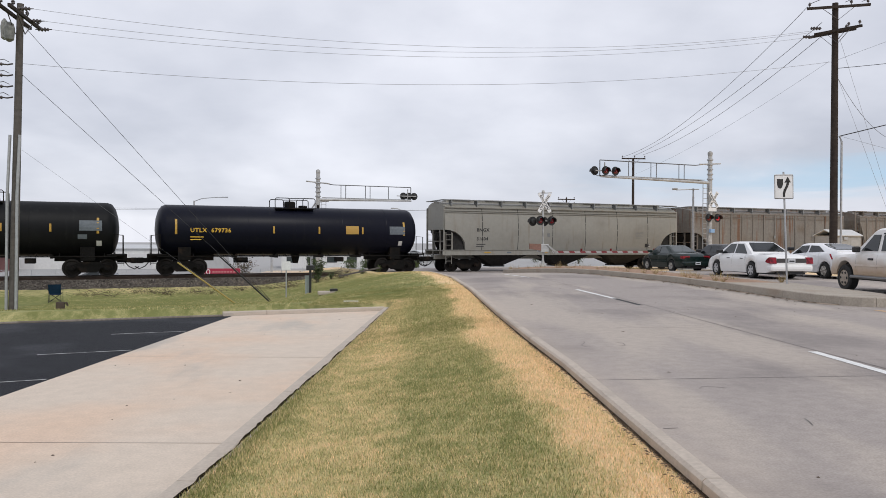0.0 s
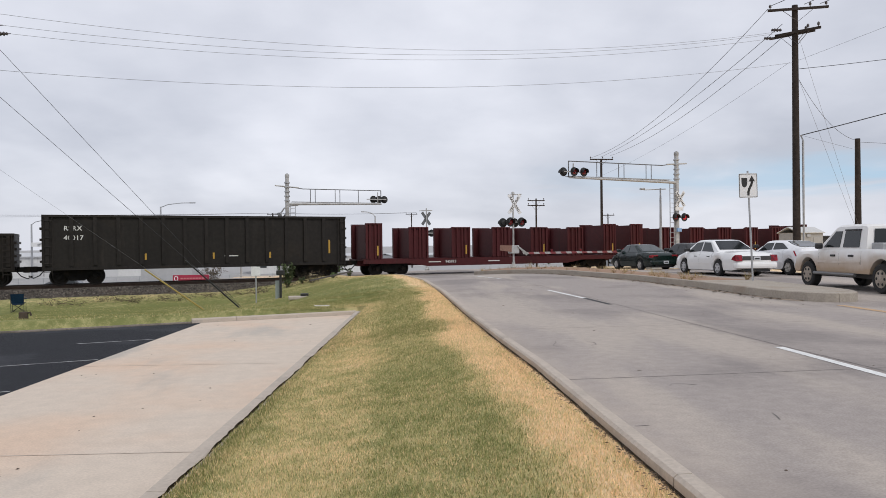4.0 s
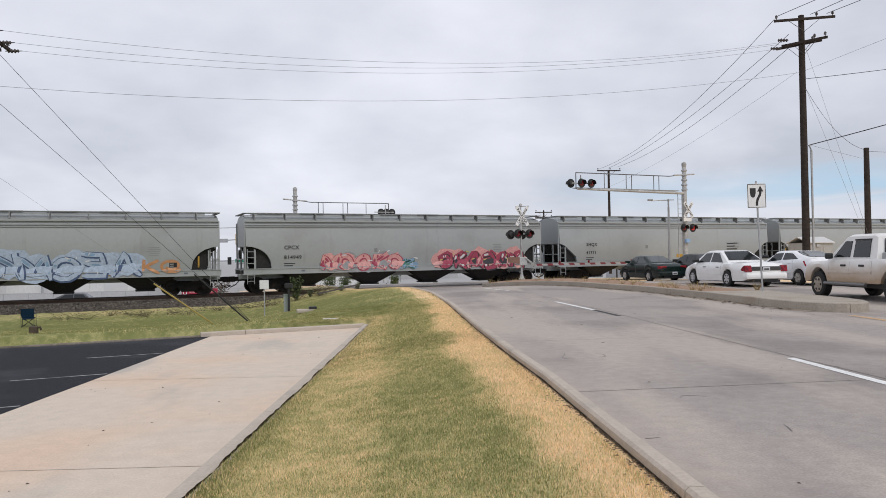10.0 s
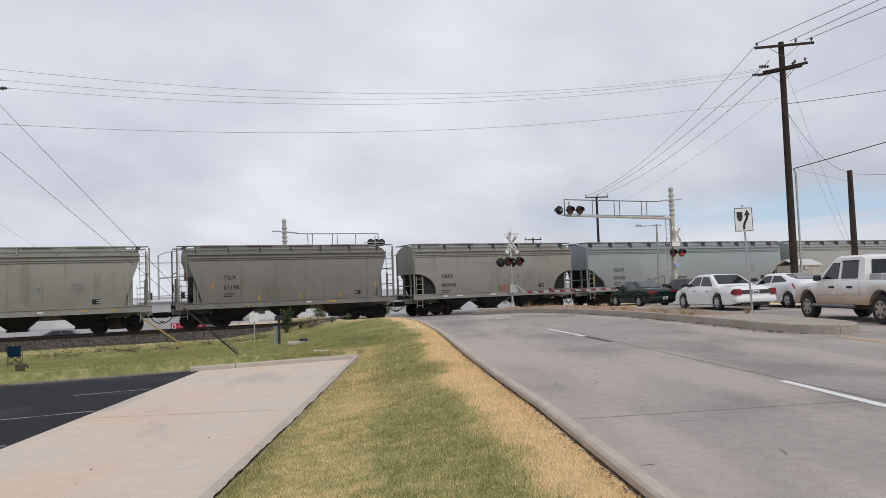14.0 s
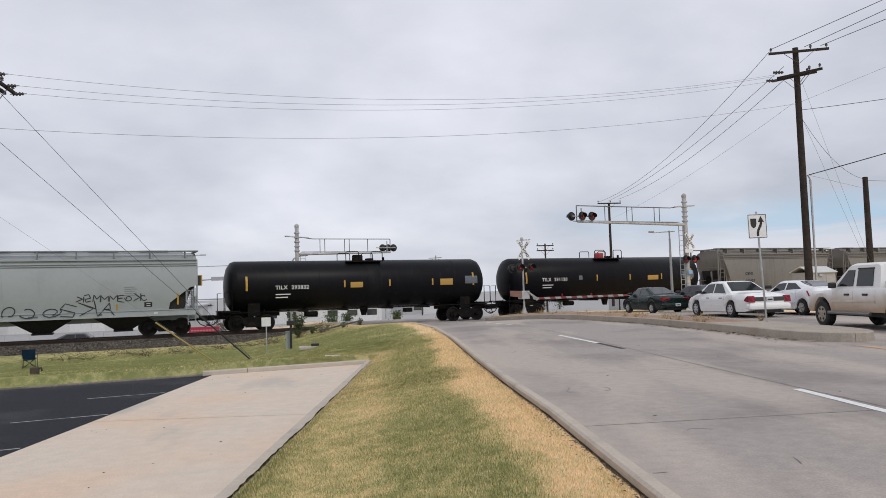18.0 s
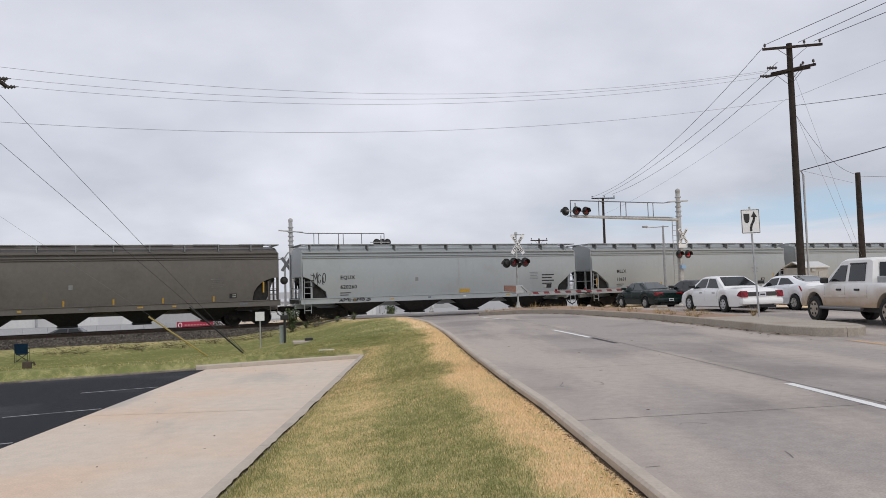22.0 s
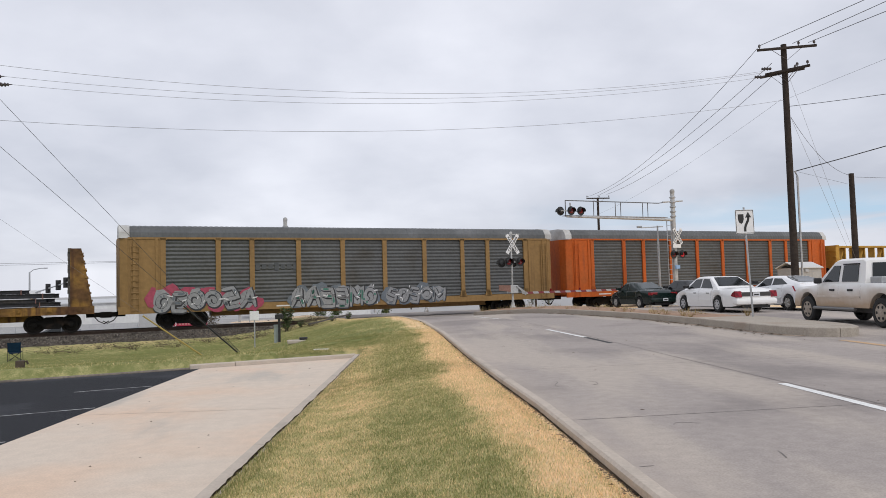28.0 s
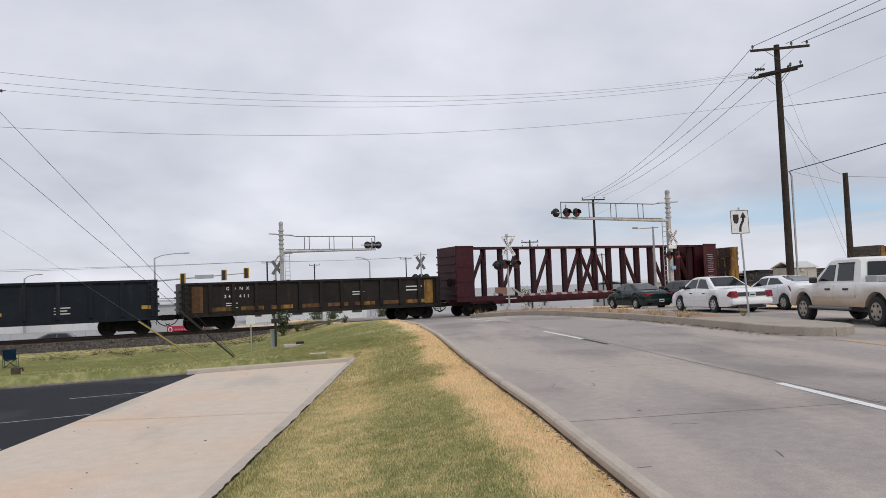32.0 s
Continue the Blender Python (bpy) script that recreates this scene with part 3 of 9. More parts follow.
# fine cracks wander over the slabs
cr = B()
rng = random.Random(12)
for _ in range(30):
    x, y = rng.uniform(1.8, 9), rng.uniform(5, 30)
    q = rng.uniform(0, 6.28)
    for k in range(rng.randint(2, 6)):
        q += rng.uniform(-1.3, 1.3)
        nxp = (x + math.cos(q) * 0.12, y + math.sin(q) * 0.12)
        if table(KERB_L, y) + 0.3 < nxp[0] < 9:
            strip(cr, (x, y, 0), (*nxp, 0), 0.012, 0.0028)
        x, y = nxp
part("crack", cr, SAWCUT, road, "hairline cracks")



def flat_poly(bm, pts, z):
    bm.faces.new([bm.verts.new((x, y, z)) for x, y in pts])


def far_edge(x):
    """The lot's far kerb runs beside the track."""
    return 19.0 + (x + 1.4) * math.tan(AZ)


b = B()
for i in range(12):
    y0, y1 = -8 + i * 2.4, -8 + (i + 1) * 2.4
    for x0, x1 in ((-5.0, -3.3), (-3.3, -1.48)):
        pts = [(x0, min(y0, far_edge(x0))), (x1, min(y0, far_edge(x1))), (x1, min(y1, far_edge(x1))), (x0, min(y1, far_edge(x0)))]
        if pts[3][1] - pts[0][1] > 0.02 or pts[2][1] - pts[1][1] > 0.02:
            flat_poly(b, pts, LOT)
bmesh.ops.remove_doubles(b, verts=b.verts, dist=0.001)
drive = tagged(part("driveway", b, SLAB), "pale concrete driveway slab with pinkish dust", "driveway", kind="structure")
jb = B()
for y in (1.6, 6.4, 11.2):
    jb.faces.new([jb.verts.new(p) for p in ((-5, y, LOT + 0.003), (-1.75, y, LOT + 0.003), (-1.75, y + 0.014, LOT + 0.003), (-5, y + 0.014, LOT + 0.003))])
part("slab_joint", jb, mat("joint_shadow", (0.5, 0.43, 0.36), 0.9), drive)
b = B()
flat_poly(b, [(-40, -9), (-5.0, -9), (-5.0, far_edge(-5.0)), (-40, far_edge(-40))], LOT - 0.004)
lot = tagged(part("parking_lot", b, ASPHALT), "dark asphalt parking lot", "parking lot", kind="structure")
for k in range(6):
    y = 14.45 - 2.55 * k
    b = B()
    c0, c1 = Vector((-5.05, y, LOT)), Vector((-5.05 - 1.35 * math.cos(AZ), y - 1.35 * math.sin(AZ), LOT))
    n = Vector((-math.sin(AZ), math.cos(AZ), 0)) * 0.027
    b.faces.new([b.verts.new(p) for p in (c0 - n, c0 + n, c1 + n, c1 - n)])
    part("stall_line", b, STALL_PAINT, lot, "thin white parking stall line")


# twigs and pebbles scattered on the slab and the road
bits = B()
rng = random.Random(77)
for k in range(90):
    on_slab = k < 30
    x, y = (rng.uniform(-4.8, -1.9), rng.uniform(4.5, 17)) if on_slab else (rng.uniform(1.9, 9), rng.uniform(4, 26))
    z = LOT if on_slab else road_z(x, y)
    r, q = rng.uniform(0.005, 0.018), rng.uniform(0, 6.28)
    lo_ = [bits.verts.new((x + r * math.cos(q + w) * (2.2 if k % 3 == 0 else 1), y + r * math.sin(q + w), z + 0.001)) for w in (0, 1.57, 3.14, 4.71)]
    tip = bits.verts.new((x, y, z + r * 0.6))
    for j in range(4):
        bits.faces.new((lo_[j], lo_[(j + 1) % 4], tip))
tagged(part("pebble_litter", bits, mat("pebble_brown", (0.12, 0.09, 0.07), 0.9, grain=0.3, grain_scale=40)), "small brown twigs and pebbles on the concrete", "litter", kind="stuff")


def kerb(points, width, top, bottom, name="kerb", parent=None, gap=3.0, material=None):
    """A concrete kerb of rounded section, cast in lengths with joints; top and bottom give heights along it."""
    pts = [Vector(p) for p in points]
    run = 0.0
    piece = [pts[0]]

    def flush(piece):
        if len(piece) < 2:
            return
        bm = B()
        prev = None
        for i, p in enumerate(piece):
            d = (piece[min(i + 1, len(piece) - 1)] - piece[max(i - 1, 0)]).normalized()
            side = Vector((d.y, -d.x, 0))
            t, bt = top(p), bottom(p)
            prof = [(0, bt), (0.008, t - 0.02), (0.03, t), (width - 0.04, t), (width - 0.01, t - 0.02), (width + 0.025, bt)]
            ring = [bm.verts.new((p.x + side.x * u, p.y + side.y * u, z)) for u, z in prof]
            if prev:
                for k in range(5):
                    bm.faces.new((prev[k], prev[k + 1], ring[k + 1], ring[k]))
            else:
                bm.faces.new(ring[::-1])
            prev = ring
        bm.faces.new(prev)
        bmesh.ops.recalc_face_normals(bm, faces=bm.faces)
        part(name, bm, material or KERBM, parent)

    for p, q in zip(pts, pts[1:]):
        length = (q - p).length
        done = 0.0
        while done < length - 1e-6:
            step = min(gap - run, length - done)
            done += step
            run += step
            piece.append(p.lerp(q, done / length))
            if run >= gap - 1e-6:
                d = (piece[-1] - piece[-2]).normalized()
                last = piece[-1]
                piece[-1] = last - d * 0.006
                flush(piece)
                piece, run = [last + d * 0.006], 0.0
    flush(piece)


kerbs = tagged(new("kerb_run"), "weathered concrete kerb along the road", "kerb", kind="structure")
kerb([(table(KERB_L, y), y, 0) for y in (-8, 3.7, 8, 10.4, 13.9, 17, 20.9, 24, 27.8, 31, 34.3, 37, 40, 43)], 0.155,
     lambda p: road_z(p.x, p.y) + 0.15, lambda p: road_z(p.x, p.y) - 0.2, "kerb", kerbs)
lot_kerbs = tagged(new("lot_kerb"), "pale concrete kerb round the lot", "kerb", kind="structure")
kerb([(lot_edge(y) - 0.19, y, 0) for y in (-7, 0, 6, 12, 18.5)], 0.2, lambda p: LOT + 0.13, lambda p: LOT - 0.2, "kerb", lot_kerbs)
kerb([(-1.5, far_edge(-1.5), 0), (-5.2, far_edge(-5.2), 0)], 0.17, lambda p: LOT + 0.1, lambda p: LOT - 0.3, "kerb", lot_kerbs)
kerb([(-5.21, far_edge(-5.21), 0), (-22, far_edge(-22), 0)], 0.12, lambda p: LOT + 0.035, lambda p: LOT - 0.3, "kerb", lot_kerbs, material=DARKKERB)

# median island: kerb all round, concrete nose, red dirt behind it
MED_YS = [16.68, 16.8, 17.1, 17.7, 18.7, 20.5, 22.8, 25, 27.4, 30.5, 33.4, 35.5, 37.9, 40.9, 42.3]


def med(y, side):
    l, r = table(MED_L, y), table(MED_R, y)
    c, h = (l + r) / 2, (r - l) / 2
    if y < 18.7:
        h = 0.975 * math.sqrt(max(1 - ((18.7 - y) / 2.05) ** 2, 0.02))
        c = 9.96
    return c + h * side


island = tagged(new("median"), "raised concrete median with red dirt and dry weeds", "median", kind="structure")
loop = [(med(y, -1), y, 0) for y in MED_YS[::-1]] + [(med(y, 1), y, 0) for y in MED_YS]
kerb([(p[0], p[1], 0) for p in loop[::-1]], 0.18, lambda p: road_z(p.x, p.y) + 0.22, lambda p: road_z(p.x, p.y) - 0.1, "kerb", island, material=MEDKERB)


def island_top(y0, y1, name, material, lift, label):
    bm = B()
    prev = None
    n = 30
    for i in range(n + 1):
        y = y0 + (y1 - y0) * i / n
        l, r = med(y, -1) + 0.15, med(y, 1) - 0.15
        row = []
        for k in range(7):
            x = l + (r - l) * k / 6
            h = lift + ((0.05 + 0.06 * smooth(26, 34, y)) * (1 - abs(k - 3) / 3) + 0.03 * noise.noise((x * 2, y * 2, 0)) if name == "dirt_bed" else 0) * smooth(23.2, 24.6, y)
            row.append(bm.verts.new((x, y, road_z(x, y) + h)))
        if prev:
            for k in range(6):
                bm.faces.new((prev[k], prev[k + 1], row[k + 1], row[k]))
        prev = row
    part(name, bm, material, island, label, smooth=True)


island_top(16.8, 23.2, "concrete_nose", MEDKERB, 0.212, "pale concrete nose")
island_top(22.9, 42.2, "dirt_bed", REDDIRT, 0.205, "reddish dirt with weeds")
# dirt washed along the gutter of the median
b = B()
prev = None
for i in range(80):
    y = 17.2 + i * 0.3
    x = med(y, -1)
    w = 0.1 + 0.5 * abs(noise.noise((y * 0.9, 3, 0)))
    pr = [b.verts.new((x - w, y, road_z(x, y) + 0.005)), b.verts.new((x + 0.02, y, road_z(x, y) + 0.02))]
    if prev:
        b.faces.new((prev[0], prev[1], pr[1], pr[0]))
    prev = pr
part("gutter_dirt", b, mat("gutter_dirt", (0.3, 0.235, 0.175), 0.95, grain=0.25, grain_scale=22, stain=(0.36, 0.3, 0.25), stain_scale=2.5, stain_at=(0.45, 0.6), bump=0.5, bump_scale=50), island, "drifted dirt and leaves")
b = B()
strip(b, (9.42, 15.9, 0), (9.12, -6, 0), 0.2, 0.005, 8)
part("gore_line", b, mat("faded_yellow_paint", (0.5, 0.33, 0.19), 0.85, grain=0.12, grain_scale=20, stain=(0.37, 0.3, 0.24), stain_scale=2.2, stain_at=(0.5, 0.68)), island, "faded orange-yellow lane paint")

# ---- track ----
BALLAST = mat("ballast", (0.08, 0.066, 0.054), 0.95, grain=0.45, grain_scale=16, stain=(0.17, 0.135, 0.1), stain_scale=0.5, bump=1.0, bump_scale=22)
STONES = mat("ballast_stone", (0.1, 0.087, 0.074), 0.9, vary=0.0, grain=0.4, grain_scale=9)
TIE = mat("tie_wood", (0.065, 0.052, 0.043), 0.9, grain=0.3, grain_scale=12)
RAILM = mat("rail_steel", (0.05, 0.034, 0.026), 0.6, 0.4, grain=0.2, grain_scale=10)
BROWNWOOD = mat("pole_wood", (0.042, 0.034, 0.03), 0.9, spec=0.15, grain=0.25, grain_scale=6, streak=(0.07, 0.055, 0.045), bump=0.4, bump_scale=30)
GREYWOOD = mat("pole_grey_wood", (0.11, 0.1, 0.092), 0.9, spec=0.15, grain=0.2, grain_scale=6, streak=(0.12, 0.1, 0.085), bump=0.4, bump_scale=30)
GALV = mat("galvanised", (0.42, 0.43, 0.44), 0.5, 0.5, grain=0.12, grain_scale=8)
ALU = mat("aluminium_mast", (0.46, 0.46, 0.45), 0.55, 0.3, grain=0.15, grain_scale=7, stain=(0.3, 0.29, 0.27), stain_scale=1.0)
WIRE = mat("cable_black", (0.03, 0.03, 0.032), 0.6)
WIRE_GREY = mat("cable_grey", (0.2, 0.2, 0.21), 0.5, 0.5)
BLACK_PLASTIC = mat("black_plate", (0.02, 0.02, 0.02), 0.6)
WHITE_SHEET = mat("white_sheeting", (0.75, 0.75, 0.74), 0.5, grain=0.06, grain_scale=15)
SIGN_BACK = mat("sign_back", (0.16, 0.165, 0.17), 0.6, 0.3, grain=0.1)
RED_LENS = mat("red_lens", (0.16, 0.008, 0.012), 0.25, emit=0.015)
RED_LIT = mat("red_lens_lit", (0.5, 0.015, 0.03), 0.3, emit=0.22)
RED_STRIPE = mat("red_sheeting", (0.2, 0.035, 0.04), 0.6, grain=0.15)
DULL_WHITE = mat("dull_sheeting", (0.38, 0.36, 0.35), 0.6, grain=0.12, grain_scale=8)
INSUL = mat("insulator", (0.06, 0.05, 0.05), 0.4)

TW = at_track(0, TRACK, 0)


def along_track(name, profile, a0, a1, material, parent, label="", step=6.0):
    bm = B()
    n = max(1, int((a1 - a0) / step))
    prev = None
    for i in range(n + 1):
        x = a0 + (a1 - a0) * i / n
        ring = [bm.verts.new((x, y, z)) for y, z in profile]
        if prev:
            for k in range(len(profile)):
                bm.faces.new((prev[k], prev[(k + 1) % len(profile)], ring[(k + 1) % len(profile)], ring[k]))
        prev = ring
    return part(name, bm, material, parent, label, at=TW.copy() if parent is None else None)


track = tagged(new("railway_track"), "single railway track on a grey ballast bank", "railway track", kind="structure")
track.matrix_basis = TW
for a0, a1 in ((-240, 14.0), (33.5, 420)):
    bm = B()
    prev = None
    rngb = random.Random(3)
    n = int((a1 - a0) / 0.8) if a0 < 0 else 90
    for i in range(n + 1):
        x = a0 + (a1 - a0) * i / n
        j = noise.noise((x * 0.3, 0, 0)) * 0.25
        prof = [(-3.9 + j, -1.75), (-3.4 + j, -1.42 + 0.08 * noise.noise((x * 0.9, 2, 0))), (-1.85, -0.72 + 0.04 * noise.noise((x, 1, 0))), (-1.5, -0.66), (1.5, -0.66), (1.85, -0.72), (4.2, -1.9)]
        ring = [bm.verts.new((x, y, z)) for y, z in prof]
        if prev:
            for k in range(len(prof) - 1):
                bm.faces.new((prev[k], prev[k + 1], ring[k + 1], ring[k]))
        prev = ring
    part("ballast_bank", bm, BALLAST, track, "grey crushed-stone ballast")
for y in (-0.7525, 0.7525):
    along_track("rail", [(y - 0.07, RAIL - 0.17), (y + 0.07, RAIL - 0.17), (y + 0.012, RAIL - 0.14), (y + 0.036, RAIL - 0.035), (y + 0.036, RAIL), (y - 0.036, RAIL), (y - 0.036, RAIL - 0.035), (y - 0.012, RAIL - 0.14)], -240, 420, RAILM, track, "rusty-sided steel rail")
tie = B()
rbox(tie, -0.115, 0.115, -1.3, 1.3, -0.19, 0.0, 0.012)
tie_me = link_mesh("tie", tie, TIE)
for k in range(90):
    a = -30 + k * 0.5
    if a < 14:
        part("tie", tie_me, None, track, at=pose(a, 0, RAIL - 0.172, 0, 0, random.uniform(-1, 1)))
panel = B()
rbox(panel, 0, 2.35, -0.66, 0.66, -0.3, -0.006, 0.02)
panel_me = link_mesh("crossing_panel", panel, mat("panel_concrete", (0.2, 0.195, 0.19), 0.9, grain=0.15, grain_scale=30, bump=0.3))
for k in range(8):
    part("crossing_panel", panel_me, None, track, at=pose(14.3 + k * 2.4, 0, RAIL))
    for sg in (-1, 1):
        part("crossing_panel", panel_me, None, track, at=pose(14.3 + k * 2.4, sg * 1.52, RAIL))

# loose stones on the near slope of the bank
verts, faces = [], []
rng = random.Random(21)
cube = [(-1, -1, -1), (1, -1, -1), (1, 1, -1), (-1, 1, -1), (-1, -1, 1), (1, -1, 1), (1, 1, 1), (-1, 1, 1)]
quads = ((3, 2, 1, 0), (4, 5, 6, 7), (0, 1, 5, 4), (1, 2, 6, 5), (2, 3, 7, 6), (3, 0, 4, 7))
for _ in range(15000):
    a = rng.uniform(-9, 14) if rng.random() < 0.85 else rng.uniform(-30, 34)
    y = rng.uniform(-3.9, -1.2)
    z = -0.68 if y > -1.85 else -0.72 - (-1.85 - y) * 0.45
    r = rng.uniform(0.03, 0.075)
    m = Euler((rng.uniform(0, 3), rng.uniform(0, 3), rng.uniform(0, 3))).to_matrix()
    if y < -3.4 and rng.random() < 0.5:
        continue
    n = len(verts)
    sc = (r, r * rng.uniform(0.6, 1), r * rng.uniform(0.5, 0.9))
    for c in cube:
        v = m @ Vector((c[0] * sc[0] * rng.uniform(0.5, 1), c[1] * sc[1] * rng.uniform(0.5, 1), c[2] * sc[2] * rng.uniform(0.5, 1)))
        verts.append((v.x + a, v.y + y, v.z + z))
    faces += [tuple(n + i for i in q) for q in quads]
me = bpy.data.meshes.new("ballast_stones")
me.from_pydata(verts, [], faces)
sm = STONES.copy()
nt = sm.node_tree
geo = nt.nodes.new("ShaderNodeNewGeometry")
hs = nt.nodes.new("ShaderNodeHueSaturation")
mr = nt.nodes.new("ShaderNodeMapRange")
mr.inputs["To Min"].default_value, mr.inputs["To Max"].default_value = 0.45, 1.7
nt.links.new(geo.outputs["Random Per Island"], mr.inputs["Value"])
nt.links.new(mr.outputs["Result"], hs.inputs["Value"])
bs = nt.nodes["Principled BSDF"]
nt.links.new(bs.inputs["Base Color"].links[0].from_socket, hs.inputs["Color"])
nt.links.new(hs.outputs[0], bs.inputs["Base Color"])
me.materials.append(sm)
st = tagged(new("ballast_stones", me), "loose grey crushed stones on the bank", "stones", kind="stuff")
st.matrix_basis = TW


# ---- weeds and bushes ----
LEAF = mat("weed_leaf", (0.07, 0.1, 0.035), 0.8, grain=0.4, grain_scale=3)
DRYWEED = mat("dry_weed", (0.36, 0.27, 0.13), 0.9, grain=0.3, grain_scale=4)
BRUSH = mat("brown_brush", (0.11, 0.085, 0.055), 0.9, grain=0.3, grain_scale=3)


def leafy(name, m, label, height, width, count, leaf, material, seed, stems=5, category="bush"):
    """A bush: thin stems and many small leaves with gaps between them."""
    ob = thing(name, m, label, category)
    rng = random.Random(seed)
    b = B()
    tips = []
    for k in range(stems):
        q = rng.uniform(0, 6.28)
        r = rng.uniform(0.1, 0.5) * width
        pts = [(0.05 * math.cos(q), 0.05 * math.sin(q), -0.05), (r * 0.4 * math.cos(q), r * 0.4 * math.sin(q), height * 0.45), (r * math.cos(q), r * math.sin(q), height * rng.uniform(0.75, 1.0))]
        tube(b, pts, 0.012 + 0.006 * height, 5, 0.005)
        tips.append(pts)
    part("stem", b, BRUSH, ob)
    b = B()
    for k in range(count):
        p = rng.choice(tips)
        u = rng.uniform(0.15, 1.0)
        c = Vector(p[1]).lerp(Vector(p[2]), (u - 0.45) / 0.55) if u > 0.45 else Vector(p[0]).lerp(Vector(p[1]), u / 0.45)
        c += Vector((rng.gauss(0, 1), rng.gauss(0, 1), rng.gauss(0, 0.7))) * width * 0.16
        e = Euler((rng.uniform(-1, 1), rng.uniform(-1, 1), rng.uniform(0, 6.28))).to_matrix()
        s = leaf * rng.uniform(0.6, 1.4)
        b.faces.new([b.verts.new(c + e @ Vector(v)) for v in ((-s, 0, 0), (0, -s * 0.4, s * 0.2), (s, 0, 0), (0, s * 0.4, s * 0.2))])
    part("leaves", b, material, ob)
    return ob


def on_ground(x, y, dz=0.0, rz=0.0):
    return pose(x, y, ground_z(x, y) + dz, 0, 0, rz)


leafy("weed_bush", on_ground(-6.9, 40.3), "leafy green weed bush beside the track", 1.3, 0.6, 420, 0.085, LEAF, 2, 7)
leafy("weed_bush", on_ground(-6.2, 41.0), "low leafy green weed beside the track", 0.35, 0.5, 110, 0.07, LEAF, 6, 6)
leafy("weed_bush", on_ground(-4.6, 41.8), "small green weed bush beside the track", 0.32, 0.4, 110, 0.06, LEAF, 3, 6)
leafy("weed_bush", on_ground(-3.7, 42.2), "small green weed bush beside the track", 0.4, 0.4, 110, 0.06, LEAF, 4, 5)
leafy("dry_brush", on_ground(-5.6, 40.6), "dry brown brush by the ballast", 0.5, 1.4, 260, 0.05, BRUSH, 5, 8)
rng = random.Random(31)
for k in range(14):                    # low brown weeds along the foot of the ballast
    x = -17 + k * 0.84 + rng.uniform(-0.3, 0.3)
    y = (40.1 + rng.uniform(-0.4, 0.4) + math.sin(AZ) * x) / math.cos(AZ)
    leafy("dry_weeds", on_ground(x, y), "low dry brown weeds along the ballast foot", rng.uniform(0.12, 0.24), rng.uniform(1.3, 2.2), 170, 0.045, BRUSH, 40 + k, 7, "weeds")


def tuft(x, y, z, h, seed, n=26, material=DRYWEED, name="dry_weed", label="tuft of dry straw-coloured weed"):
    rng = random.Random(seed)
    b = B()
    for _ in range(n):
        q, r = rng.uniform(0, 6.28), rng.uniform(0.02, 0.16)
        l = h * rng.uniform(0.5, 1.1)
        dx, dy = math.cos(q), math.sin(q)
        b.faces.new([b.verts.new(v) for v in ((dx * r * 0.3 - dy * 0.006, dy * r * 0.3 + dx * 0.006, -0.02), (dx * r * 0.3 + dy * 0.006, dy * r * 0.3 - dx * 0.006, -0.02), (dx * (r + l * 0.45), dy * (r + l * 0.45), l))])
    ob = part(name, b, material)
    ob.matrix_basis = pose(x, y, z)
    return tagged(ob, label, "weed", "weeds on the median")


rng = random.Random(31)
for k in range(80):
    y = rng.uniform(23.5, 42.0)
    l, r = med(y, -1) + 0.2, med(y, 1) - 0.2
    x = l + (r - l) * rng.random() ** 1.3
    tuft(x, y, road_z(x, y) + 0.21, rng.uniform(0.12, 0.3) * (1.5 if y > 37 else 1), k, 22)
tuft(10.75, 23.3, road_z(10.75, 23.3) + 0.21, 0.36, 77, 60)
for k in range(26):
    x, y = 5.0 + rng.uniform(-1.2, 3.6), rng.uniform(41.3, 43.2)
    tuft(x, y, road_z(x, y) + 0.02, rng.uniform(0.3, 0.55), 100 + k, 30)
b = B()
for k in range(170):                # leaves and bark drifted in the gutter
    y = rng.uniform(17.5, 36)
    x = med(y, -1) - abs(rng.gauss(0, 0.22)) - 0.03
    s = rng.uniform(0.02, 0.06)
    q = rng.uniform(0, 6.28)
    z = road_z(x, y) + 0.022
    b.faces.new([b.verts.new((x + s * math.cos(q + k2) * 1.3, y + s * math.sin(q + k2), z + 0.012 * (j % 2))) for j, k2 in enumerate((0, 1.6, 3.1, 4.7))])
tagged(part("gutter_leaves", b, BRUSH), "brown leaves and bark in the median gutter", "leaves", kind="stuff")


